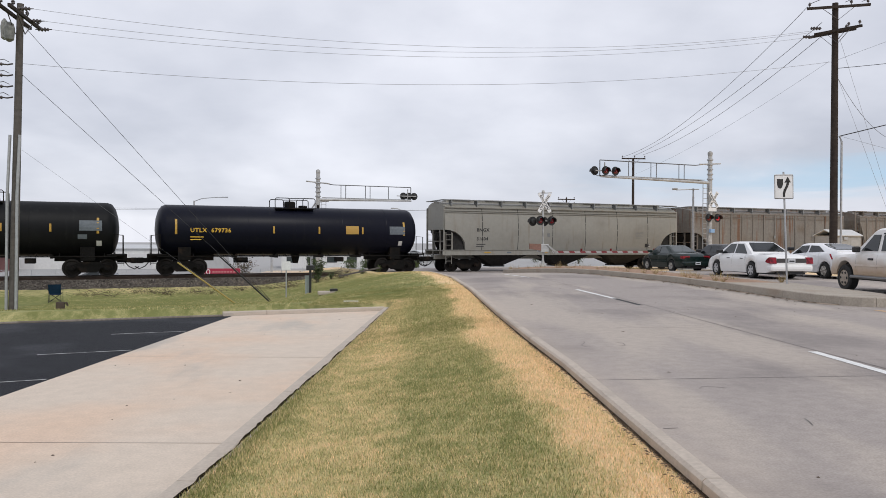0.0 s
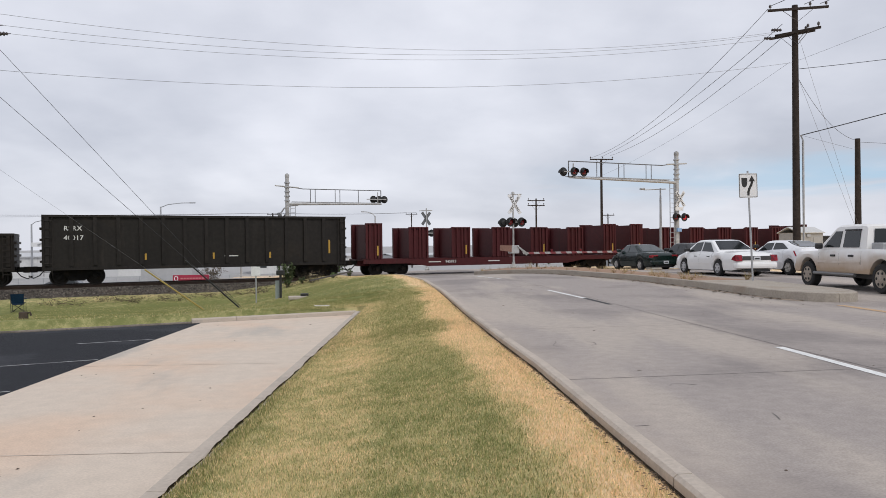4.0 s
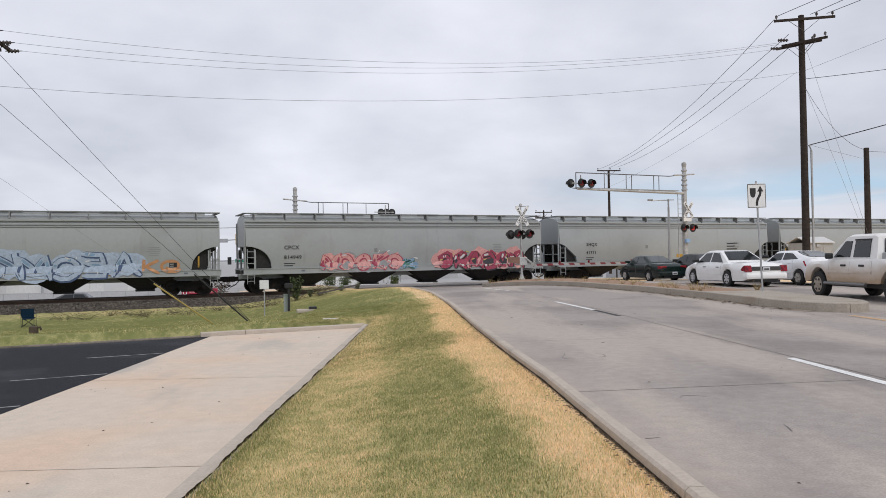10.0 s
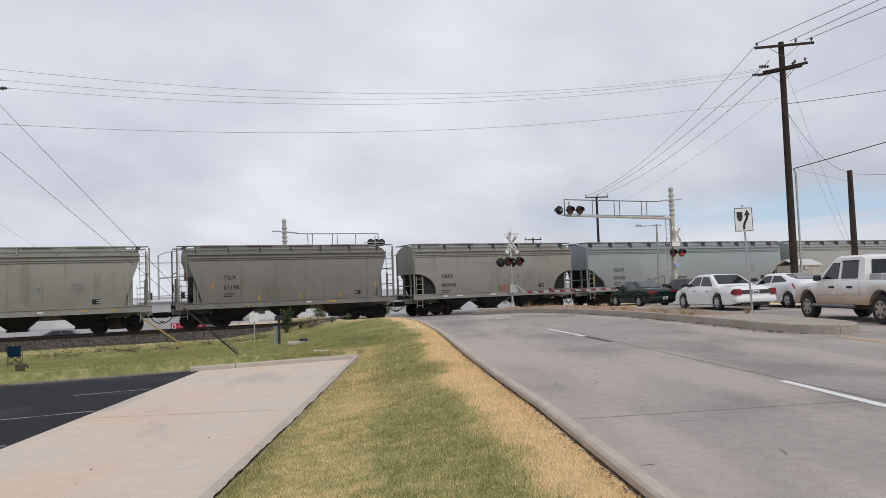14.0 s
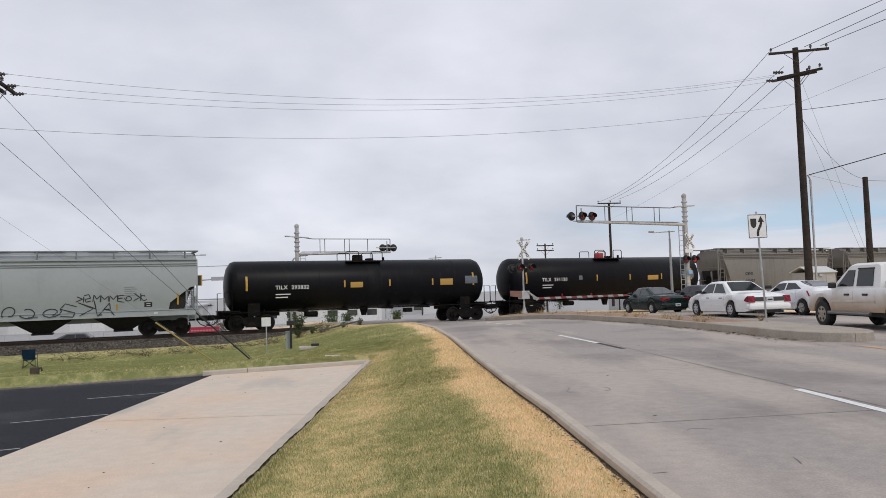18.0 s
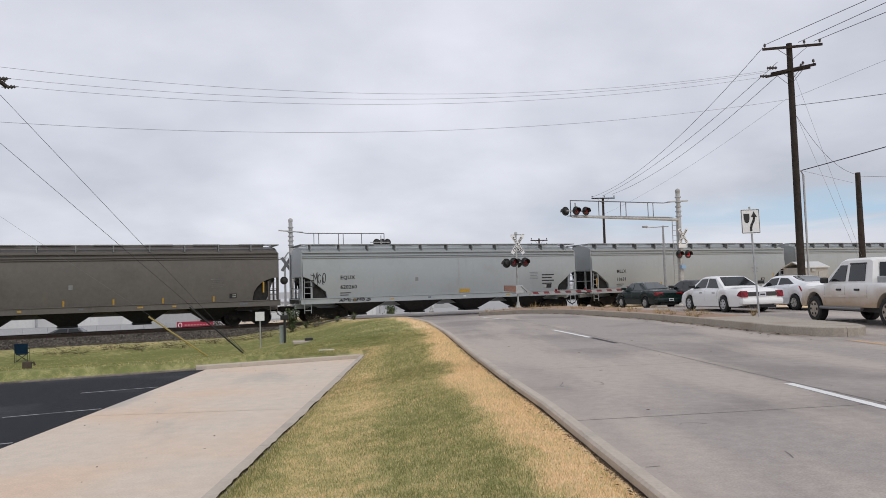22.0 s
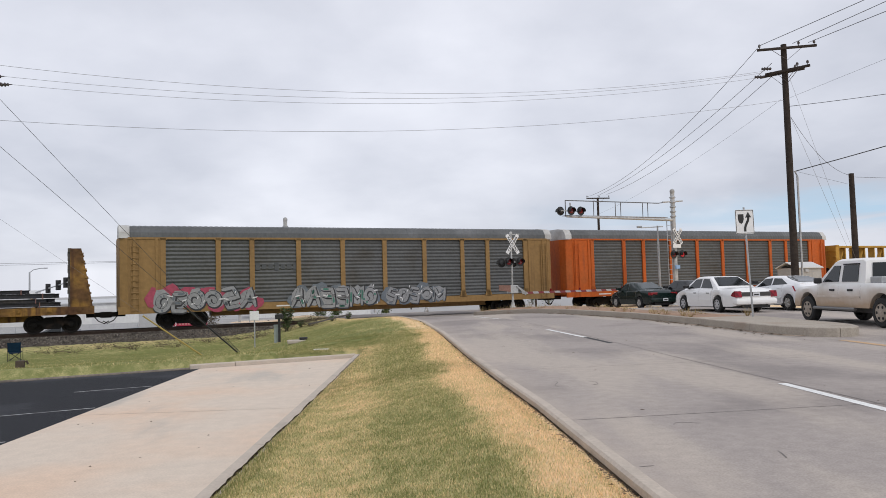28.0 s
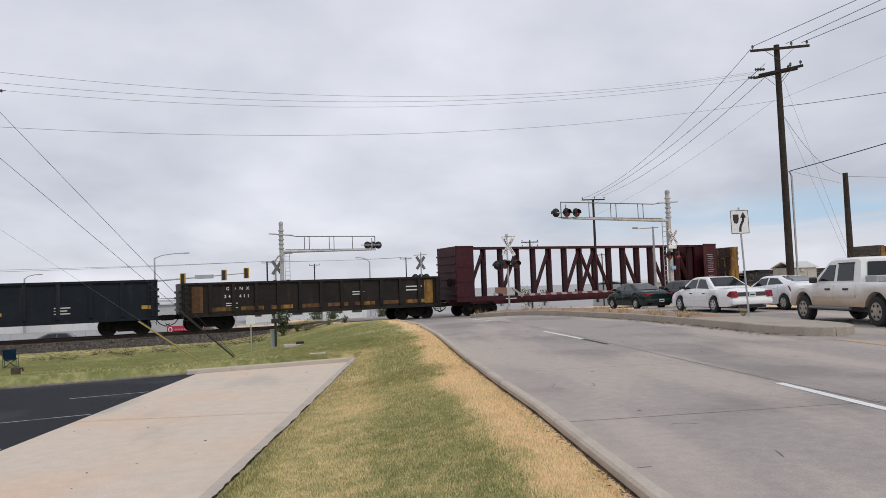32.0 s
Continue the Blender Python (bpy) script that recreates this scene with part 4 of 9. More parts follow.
# ---- signals ----
def signal_head(parent, x, y, z, lit=False, back=False):
    """A round black flasher with its hood; it faces -y, or +y from behind."""
    d = 1 if back else -1
    b = B()
    lathe(b, [(0.02 * d, 0.29), (0.03 * d, 0.29)], "y", 24, (x, y + 0.02 * d, z))
    part("backboard", b, BLACK_PLASTIC, parent)
    b = B()
    lathe(b, [(-0.12 * d, 0.08), (-0.1 * d, 0.15), (0.02 * d, 0.18)], "y", 18, (x, y, z))
    part("lamp_housing", b, BLACK_PLASTIC, parent)
    b = B()
    lathe(b, [(0.04 * d, 0.02), (0.075 * d, 0.09), (0.05 * d, 0.17)], "y", 20, (x, y + 0.02 * d, z))
    part("lens", b, RED_LIT if lit else RED_LENS, parent, "red flasher lens")
    b = B()
    for k in range(11):
        q0, q1 = math.pi * (-0.1 + 1.2 * k / 11), math.pi * (-0.1 + 1.2 * (k + 1) / 11)
        y0, y1 = y + 0.05 * d, y + 0.33 * d
        v = [(x + 0.2 * math.cos(q0), y0, z + 0.2 * math.sin(q0)), (x + 0.2 * math.cos(q1), y0, z + 0.2 * math.sin(q1)), (x + 0.2 * math.cos(q1), y1, z + 0.2 * math.sin(q1)), (x + 0.2 * math.cos(q0), y1, z + 0.2 * math.sin(q0))]
        b.faces.new([b.verts.new(p) for p in v])
    part("hood", b, BLACK_PLASTIC, parent)


def crossbuck(parent, x, y, z, size=1.2, back=False):
    d = 1 if back else -1
    for sg in (-1, 1):
        bl = B()
        v = hexa(bl, [(-size / 2, -0.012, -0.115), (size / 2, -0.012, -0.115), (size / 2, 0, -0.115), (-size / 2, 0, -0.115), (-size / 2, -0.012, 0.115), (size / 2, -0.012, 0.115), (size / 2, 0, 0.115), (-size / 2, 0, 0.115)])
        blade = part("blade", bl, SIGN_BACK if back else WHITE_SHEET, parent, "bare metal back of a crossbuck blade" if back else "white crossbuck blade", at=pose(x, y + (0.014 * d if sg > 0 else 0), z, 0, sg * 55, 0))
        if not back:
            lettering("word", "CROSSING" if sg < 0 else "RAILROAD", 0.215, BLACK_PLASTIC, blade, pose(0, -0.015, -0.075, 90, 0, 0), align="CENTER", spacing=1.05)


def mast(name, m, label, height, r, base=True):
    ob = thing(name, m, label, "crossing signal")
    b = B()
    lathe(b, [(0, r), (height, r * 0.85), (height + 0.03, r * 0.4)], "z", 16)
    part("pole", b, ALU, ob, smooth=True)
    if base:
        b = B()
        lathe(b, [(-0.15, r * 3.2), (0.02, r * 3.2), (0.1, r * 2.2), (0.35, r * 1.4)], "z", 16)
        part("base", b, ALU, ob)
    return ob


def gate_signal():
    p = plan(23.2, 39, 0)
    g = mast("crossing_gate", pose(p.x, p.y, road_z(p.x, p.y) + 0.4, 0, 0, 23), "lowered crossing gate with striped arm, crossbuck and red flashers", 4.5, 0.06)
    b = B()
    beam(b, (-0.35, 0, 4.45), (0.6, 0, 4.5), 0.05, 0.06)
    lathe(b, [(4.5, 0.1), (4.62, 0.09), (4.66, 0.02)], "z", 12)
    part("bell_arm", b, ALU, g)
    b = B()
    rbox(b, -0.35, 0.35, -0.35, 0.35, -0.55, -0.1, 0.03)
    part("foundation", b, KERBM, g, "concrete foundation block")
    crossbuck(g, 0.05, -0.08, 3.88, 1.4)
    b = B()
    beam(b, (-0.45, 0, 2.78), (0.65, 0, 2.78), 0.06, 0.08)
    part("flasher_bar", b, ALU, g)
    signal_head(g, -0.3, -0.12, 2.78)
    signal_head(g, 0.5, -0.12, 2.78)
    signal_head(g, -0.62, 0.14, 2.74, back=True)
    signal_head(g, 0.2, 0.14, 2.74, back=True)
    b = B()
    rbox(b, -0.28, 0.28, -0.24, 0.24, 0.85, 1.35, 0.03)
    part("gate_mechanism", b, ALU, g, "grey gate motor box")
    b = B()
    hexa(b, [(-1.1, -0.3, 1.05), (-0.3, -0.3, 0.95), (-0.3, -0.24, 0.95), (-1.1, -0.24, 1.05), (-1.1, -0.3, 1.38), (-0.3, -0.3, 1.35), (-0.3, -0.24, 1.35), (-1.1, -0.24, 1.38)])
    part("counterweight", b, mat("rusty_plate", (0.22, 0.12, 0.09), 0.8, grain=0.2), g, "rust-brown counterweight plate")
    b = B()
    hexa(b, [(0.1, -0.3, 1.3), (0.2, -0.3, 1.3), (0.2, -0.24, 1.3), (0.1, -0.24, 1.3), (0.75, -0.3, 0.72), (0.9, -0.3, 0.85), (0.9, -0.24, 0.85), (0.75, -0.24, 0.72)])
    part("arm_bracket", b, ALU, g)
    for k in range(20):
        b = B()
        x0, x1 = 0.5 + k * 0.4, 0.5 + (k + 1) * 0.4
        hexa(b, [(x0 + 0.04, -0.29, 0.8), (x1 + 0.04, -0.29, 0.8), (x1 + 0.04, -0.26, 0.8), (x0 + 0.04, -0.26, 0.8), (x0 - 0.04, -0.29, 0.93), (x1 - 0.04, -0.29, 0.93), (x1 - 0.04, -0.26, 0.93), (x0 - 0.04, -0.26, 0.93)])
        part("arm_stripe", b, RED_STRIPE if k % 2 else DULL_WHITE, g)
    for x in (2.6, 4.8, 8.2):
        b = B()
        rbox(b, x - 0.05, x + 0.05, -0.32, -0.24, 0.93, 1.08, 0.01)
        part("arm_lamp", b, RED_LENS, g)


gate_signal()


def cantilever(name, a, s, label, reach, height, arm_z, side, base_z, back):
    p = plan(a, s, base_z)
    g = mast(name, pose(p.x, p.y, p.z, 0, 0, 23), label, height, 0.17)
    b = B()
    lathe(b, [(height - 0.05, 0.14), (height + 0.12, 0.17), (height + 0.24, 0.15), (height + 0.32, 0.04)], "z", 16)
    part("bell", b, ALU, g, smooth=True)
    b = B()
    tube(b, [(0, 0, arm_z - 0.1), (side * reach, 0, arm_z)], 0.1, 12, 0.06)
    part("boom", b, ALU, g)
    b = B()
    tube(b, [(0, 0.0, arm_z + 1.2), (side * 1.2, 0.1, arm_z + 1.05), (side * reach, 0.1, arm_z + 1.05)], 0.034, 6)
    tube(b, [(side * reach, 0.1, arm_z), (side * reach, 0.1, arm_z + 1.05)], 0.034, 6)
    for q in (0.24, 0.29, 0.5, 0.55, 0.75):
        x = side * reach * q
        tube(b, [(x, 0.1, arm_z), (x, 0.1, arm_z + 1.05)], 0.027, 6)
    part("walkway_railing", b, mat("weathered_rail", (0.13, 0.132, 0.135), 0.6, 0.2, grain=0.15, grain_scale=8), g)
    b = B()
    box(b, *sorted((side * 0.4, side * reach)), 0.05, 0.5, arm_z + 0.06, arm_z + 0.1)
    part("walkway", b, GALV, g)
    b = B()
    tube(b, [(-side * 0.9, 0, arm_z + 1.25), (side * 0.9, 0, arm_z + 1.12)], 0.05, 8)
    part("cross_pipe", b, ALU, g)
    for k in range(5):
        b = B()
        lathe(b, [(arm_z + 0.1 + k * 0.33, 0.2), (arm_z + 0.15 + k * 0.33, 0.21), (arm_z + 0.2 + k * 0.33, 0.2)], "z", 16)
        part("clamp_ring", b, GALV, g)
    b = B()
    ladder(b, side * 0.42, 0.0, 0.6, arm_z, 0.36, 16)
    part("ladder", b, GALV, g)
    xe = side * reach
    for dx, bk in (((-side * 0.15, True), (-side * 0.6, True), (side * 0.3, True)) if back else ((-side * 0.25, back), (-side * 1.0, back), (side * 0.35, not back))):
        signal_head(g, xe + dx, 0.12 if bk else -0.12, arm_z + 0.36, False, bk)
    b = B()
    beam(b, (xe - side * 1.2, 0, arm_z + 0.36), (xe + side * 0.4, 0, arm_z + 0.36), 0.06, 0.06)
    tube(b, [(xe - side * 0.3, 0, arm_z), (xe - side * 0.3, 0, arm_z + 0.9)], 0.04, 8)
    part("flasher_bar", b, ALU, g)
    return g


mr_ = cantilever("cantilever_signal", 36.3, 39, "tall aluminium cantilever crossing signal over the lanes", 8.9, 7.75, 6.0, -1, -0.32, False)
crossbuck(mr_, 0.1, -0.24, 4.75, 1.25)
b = B()
box(b, -0.35, 0.35, -0.26, -0.25, 3.95, 4.2)
part("track_plate", b, WHITE_SHEET, mr_, "small white plate below the crossbuck")
signal_head(mr_, -0.32, -0.2, 3.5)
signal_head(mr_, 0.45, -0.2, 3.5, True)
b = B()
rbox(b, -0.2, 0.15, -0.32, -0.16, 2.5, 2.75, 0.02)
part("junction_box", b, mat("blue_plate", (0.25, 0.4, 0.62), 0.6), mr_, "small blue plate")
ml_ = cantilever("cantilever_signal", 12.8, 54, "tall aluminium cantilever crossing signal beyond the track", 7.4, 7.0, 5.15, 1, -0.45, True)
crossbuck(ml_, -0.3, 0.25, 3.9, 1.2, True)
signal_head(ml_, -0.5, 0.2, 2.7, False, True)
signal_head(ml_, 0.5, 0.2, 2.7, False, True)


def far_gate():
    p = plan(23.6, 53, -0.45)
    g = mast("crossing_signal", pose(p.x, p.y, p.z, 0, 0, 23), "crossbuck signal with flashers beyond the track", 4.8, 0.06)
    crossbuck(g, 0, 0.08, 4.0, 1.2, True)
    b = B()
    beam(b, (-0.5, 0, 2.85), (0.6, 0, 2.85), 0.06, 0.08)
    beam(b, (-0.6, 0, 4.6), (0.5, 0, 4.65), 0.05, 0.06)
    part("flasher_bar", b, ALU, g)
    for x in (-0.45, 0.05, 0.5):
        signal_head(g, x, 0.12, 2.85, False, True)


far_gate()


# ---- poles and wires ----
def wooden_pole(name, x, y, z0, z1, r, label, material, lean=(0, 0)):
    ob = thing(name, pose(x, y, z0), label, "utility pole")
    b = B()
    n = 6
    tube(b, [(lean[0] * k / n, lean[1] * k / n, (z1 - z0) * k / n) for k in range(n + 1)], r, 16, r * 0.72)
    part("shaft", b, material, ob, smooth=True)
    return ob


def crossarm(pole, c, half, turn, material, pins=(), drop=0.0):
    dx, dy = math.cos(radians(turn)) * half, math.sin(radians(turn)) * half
    b = B()
    beam(b, (c[0] - dx, c[1] - dy, c[2]), (c[0] + dx, c[1] + dy, c[2]), 0.1, 0.12)
    part("crossarm", b, material, pole)
    b = B()
    for sg in (-1, 1):
        beam(b, (c[0] + sg * dx * 0.5, c[1] + sg * dy * 0.5, c[2] - 0.06), (c[0], c[1], c[2] - 0.65), 0.03, 0.02)
    part("arm_brace", b, INSUL, pole)
    tips = []
    for q in pins:
        px, py = c[0] + dx * q, c[1] + dy * q
        b = B()
        lathe(b, [(c[2] + 0.05, 0.02), (c[2] + 0.14, 0.02), (c[2] + 0.15, 0.07), (c[2] + 0.2, 0.05), (c[2] + 0.22, 0.075), (c[2] + 0.3, 0.03)], "z", 10, (px, py, 0))
        part("insulator", b, INSUL, pole)
        tips.append((px, py, c[2] + 0.3))
    return tips


def wire(p, q, sag, r=0.012, material=WIRE, name="overhead_wire", label="thin sagging overhead wire", n=24):
    p, q = Vector(p), Vector(q)
    b = B()
    pts = []
    for k in range(n + 1):
        t = k / n
        v = p.lerp(q, t)
        v.z -= sag * 4 * t * (1 - t)
        pts.append(v)
    tube(b, pts, r, 5)
    return tagged(part(name, b, material), label, "wire", "overhead wires")


PL = Vector((-16.3, 28, 0))
pr = wooden_pole("utility_pole", 19.93, 37.5, -0.36, 13.7, 0.2, "dark brown wooden utility pole with crossarms", BROWNWOOD)
crossarm(pr, (0.04, -0.24, 13.81), 1.46, -14, BROWNWOOD, (-0.92, 0.4, 0.92))
crossarm(pr, (0.0, -0.26, 12.62), 1.12, -46, BROWNWOOD, (0.45, 0.9))
crossarm(pr, (0.0, 0.28, 12.62), 1.12, -46, BROWNWOOD, (0.6,))
b = B()
tube(b, [(0.3, -0.15, 0), (0.3, -0.15, 7.0), (0.2, -0.12, 7.3)], 0.055, 8)
part("conduit", b, GALV, pr)
b = B()
for x, y, z in ((-1.06, 0.62, 12.52), (-0.85, 0.25, 12.85)):
    lathe(b, [(-0.28, 0.02), (-0.24, 0.085), (-0.18, 0.04), (-0.1, 0.1), (-0.04, 0.04), (0.05, 0.1), (0.11, 0.04), (0.2, 0.085), (0.28, 0.02)], "x", 10, (x, y, z))
part("dead_end_insulator", b, INSUL, pr)
pl = wooden_pole("utility_pole", PL.x - 0.1, PL.y, -1.45, 10.45, 0.165, "tall grey-brown wooden utility pole with conduits", GREYWOOD, (0.3, 0))
for dx in (-0.16, 0.2):
    crossarm(pl, (0.27 + dx, 0, 11.4), 1.5, 100, BROWNWOOD, (-0.9, 0.3) if dx < 0 else (-0.75, 0.15, 0.9))
b = B()
for dx in (-0.17, 0.2):
    tube(b, [(dx, -0.16, 0), (dx + 0.05, -0.16, 4.6), (dx + 0.16, -0.16, 6.9)], 0.055, 8)
part("conduit", b, GALV, pl, "grey riser pipe")
b = B()
for k in range(4):
    z = 9.6 - k * 0.42
    tube(b, [(0.08, -0.12, z), (-0.12, -0.14, z - 0.04), (-0.3, -0.15, z - 0.02)], 0.03, 6)
    lathe(b, [(-0.42, 0.02), (-0.38, 0.07), (-0.32, 0.035), (-0.26, 0.075), (-0.2, 0.035), (-0.14, 0.07), (-0.08, 0.02)], "x", 8, (-0.2, -0.15, z - 0.02))
    tube(b, [(-0.6, -0.15, z), (-0.5, -0.16, z + 0.12), (-0.25, -0.16, z + 0.16), (-0.05, -0.14, z + 0.06)], 0.014, 6)
part("cable_terminator", b, INSUL, pl)
b = B()
lathe(b, [(10.0, 0.06), (10.08, 0.16), (10.5, 0.19), (10.68, 0.15), (10.74, 0.05)], "z", 12, (0.02, -0.25, 0.4))
lathe(b, [(10.2, 0.05), (10.26, 0.12), (10.7, 0.14), (10.9, 0.1), (11.0, 0.03)], "z", 12, (-0.22, -0.15, 0.3))
part("arrester_cluster", b, mat("weathered_zinc", (0.22, 0.225, 0.21), 0.6, 0.2, grain=0.3, grain_scale=9), pl, "grey arrester cluster")
SPANS = (((-15.1, 27.0, 9.95), (18.86, 37.4, 12.28), 1.14), ((-15.57, 28.6, 9.98), (18.61, 37.25, 12.13), 1.1), ((-15.92, 29.8, 10.0), (18.28, 37.1, 11.83), 1.05))
b = B()
for p, q, sag in SPANS:                # dead-end strings between the arms and the spans
    lathe(b, [(-0.62, 0.015), (-0.5, 0.02), (-0.48, 0.08), (-0.42, 0.035), (-0.35, 0.09), (-0.29, 0.035), (-0.22, 0.09), (-0.16, 0.035), (-0.1, 0.07), (-0.06, 0.02), (0.06, 0.015)], "x", 10, (p[0] - PL.x + 0.1, p[1] - PL.y, p[2] + 1.45))
part("dead_end_insulator", b, INSUL, pl)
for p, q, sag in SPANS:
    wire(p, q, sag, 0.0065, WIRE_GREY)
wire((-16.1, 28.0, 8.19), (19.72, 37.4, 10.7), 0.98, 0.007, WIRE_GREY)
# spans from the right pole across the track and out of sight
FP = wooden_pole("utility_pole", 20.15, 78, -0.6, 10.5, 0.16, "far wooden utility pole with one crossarm", BROWNWOOD)
crossarm(FP, (0, -0.14, 11.02), 1.28, 5, BROWNWOOD, (-0.95, 0.1, 0.95))
for p, q, sag, r in (((18.82, 38.12, 13.71), (19.0, 78, 10.6), 1.22, 0.014), ((19.39, 37.75, 12.8), (20.1, 78, 10.69), 0.71, 0.014), ((19.66, 37.75, 12.34), (21.15, 78, 10.84), 0.85, 0.014),
                     ((19.65, 37.5, 10.76), (19.02, 78, 8.28), 0.58, 0.006),
                     ((18.74, 37.75, 13.73), (24.09, 24.94, 14.39), 0.0, 0.016), ((20.5, 37.62, 13.8), (21.85, 24.94, 13.14), 0.0, 0.016), ((21.29, 37.5, 13.8), (20.72, 25, 12.14), 0.0, 0.016),
                     ((20.1, 37.5, 10.84), (23.46, 30, 11.74), 0.0, 0.006), ((19.95, 37.38, 10.36), (25.23, 32.5, 10.1), 0.04, 0.014), ((20.15, 37.38, 6.93), (24.35, 32.5, 7.94), 0.02, 0.024),
                     ((20.12, 37.5, 9.84), (25.84, 42, 7.32), 0.58, 0.01), ((20.15, 37.38, 6.93), (25.74, 42, 6.79), 0.0, 0.006), ((26, 42, 7.2), (60, 44, 8), 0.6, 0.01)):
    wire(p, q, sag, r)
for p, q in (((20.09, 37.5, 12.17), (25, 39.06, -0.33)), ((20.12, 37.5, 9.82), (25.25, 39.5, -0.33))):
    wire(p, q, 0.0, 0.006, WIRE_GREY, "guy_wire", "taut steel guy wire", 2)
wooden_pole("utility_pole", 26.0, 42, -0.1, 7.4, 0.2, "short brown wooden pole", BROWNWOOD)
# guys of the left pole with their guards
ANCH, ANCY = Vector((-7.75, 33.2, 0)), Vector((-9.3, 33.2, 0))
for a_, z in ((ANCH, 9.7), (ANCH, 7.77), (ANCY, 4.9)):
    wire((-16.05, PL.y, z), (a_.x, a_.y, ground_z(a_.x, a_.y)), 0.0, 0.004 if z < 6 else 0.009, WIRE_GREY if z < 6 else WIRE, "guy_wire", "taut steel guy wire", 2)


def guard(a_, z, material, label):
    g0 = Vector((a_.x, a_.y, ground_z(a_.x, a_.y) - 0.1))
    top = Vector((PL.x + 0.2, PL.y, z))
    b = B()
    tube(b, [g0 + (top - g0) * 0.01, g0 + (top - g0).normalized() * 3.3], 0.034, 8)
    tagged(part("guy_guard", b, material), label, "guy guard")


guard(ANCH, 7.77, BLACK_PLASTIC, "black guard sleeve on a guy wire")
guard(ANCY, 4.9, mat("guard_yellow", (0.42, 0.31, 0.09), 0.5, grain=0.1), "yellow guard sleeve on a guy wire")

# thin poles far off
for x, y, z, r, arm in ((15.1, 90, 7.0, 0.13, 1), (31.5, 118, 6.2, 0.12, 1), (-19, 150, 7.4, 0.15, 1), (-0.4, 140, 7.6, 0.13, 1), (-28.5, 150, 8.2, 0.2, 1)):
    f = wooden_pole("utility_pole", x, y, -2.8, z, r, "distant wooden utility pole", BROWNWOOD)
    crossarm(f, (0, 0, z + 2.6), 1.1, 10, BROWNWOOD, (-0.9, 0, 0.9))
    if y < 100:
        crossarm(f, (0, 0, z + 2.0), 1.1, 10, BROWNWOOD, (-0.9, 0.9))
for dy in (-0.9, 0.9):
    wire((-110, 150, 8.6 + dy * 0.3), (-28.5 + dy, 150, 8.31), 0.3, 0.03, WIRE_GREY)
    wire((-28.5 + dy, 150, 8.31), (-0.4 + dy, 140, 7.71), 0.25, 0.025, WIRE_GREY)


def street_lamp(x, y, z0, z1, reach, label, hood=True):
    ob = thing("street_lamp", pose(x, y, z0), label, "street lamp")
    h = z1 - z0
    b = B()
    tube(b, [(0, 0, 0), (0, 0, h - 0.5)], 0.11, 12, 0.07)
    part("pole", b, GALV, ob)
    b = B()
    tube(b, [(0, 0, h - 0.55), (reach * 0.2, 0, h - 0.2), (reach * 0.6, 0, h), (reach * 0.9, 0, h + 0.03)] if hood else [(0, 0, h - 0.5), (0, 0, h + 0.08)], 0.06, 8)
    if not hood:
        tube(b, [(-0.3 * reach, 0, h + 0.02), (reach * 0.9, 0, h - 0.03)], 0.035, 8)
    part("arm", b, GALV, ob)
    b = B()
    rbox(b, min(reach * 0.85, reach * 1.1), max(reach * 0.85, reach * 1.1), -0.14, 0.14, h - 0.03, h + 0.1, 0.03)
    part("lamp_head", b, GALV, ob)
    return ob


street_lamp(17.49, 51.4, -0.4, 5.22, -1.33, "plain grey lamp pole with a short arm", False)
street_lamp(-4.6, 88, -1.5, 5.5, -1.5, "curved-arm street lamp beyond the crossing")
street_lamp(-10.2, 57, -0.6, 4.6, 1.2, "grey lamp pole by the far signal")


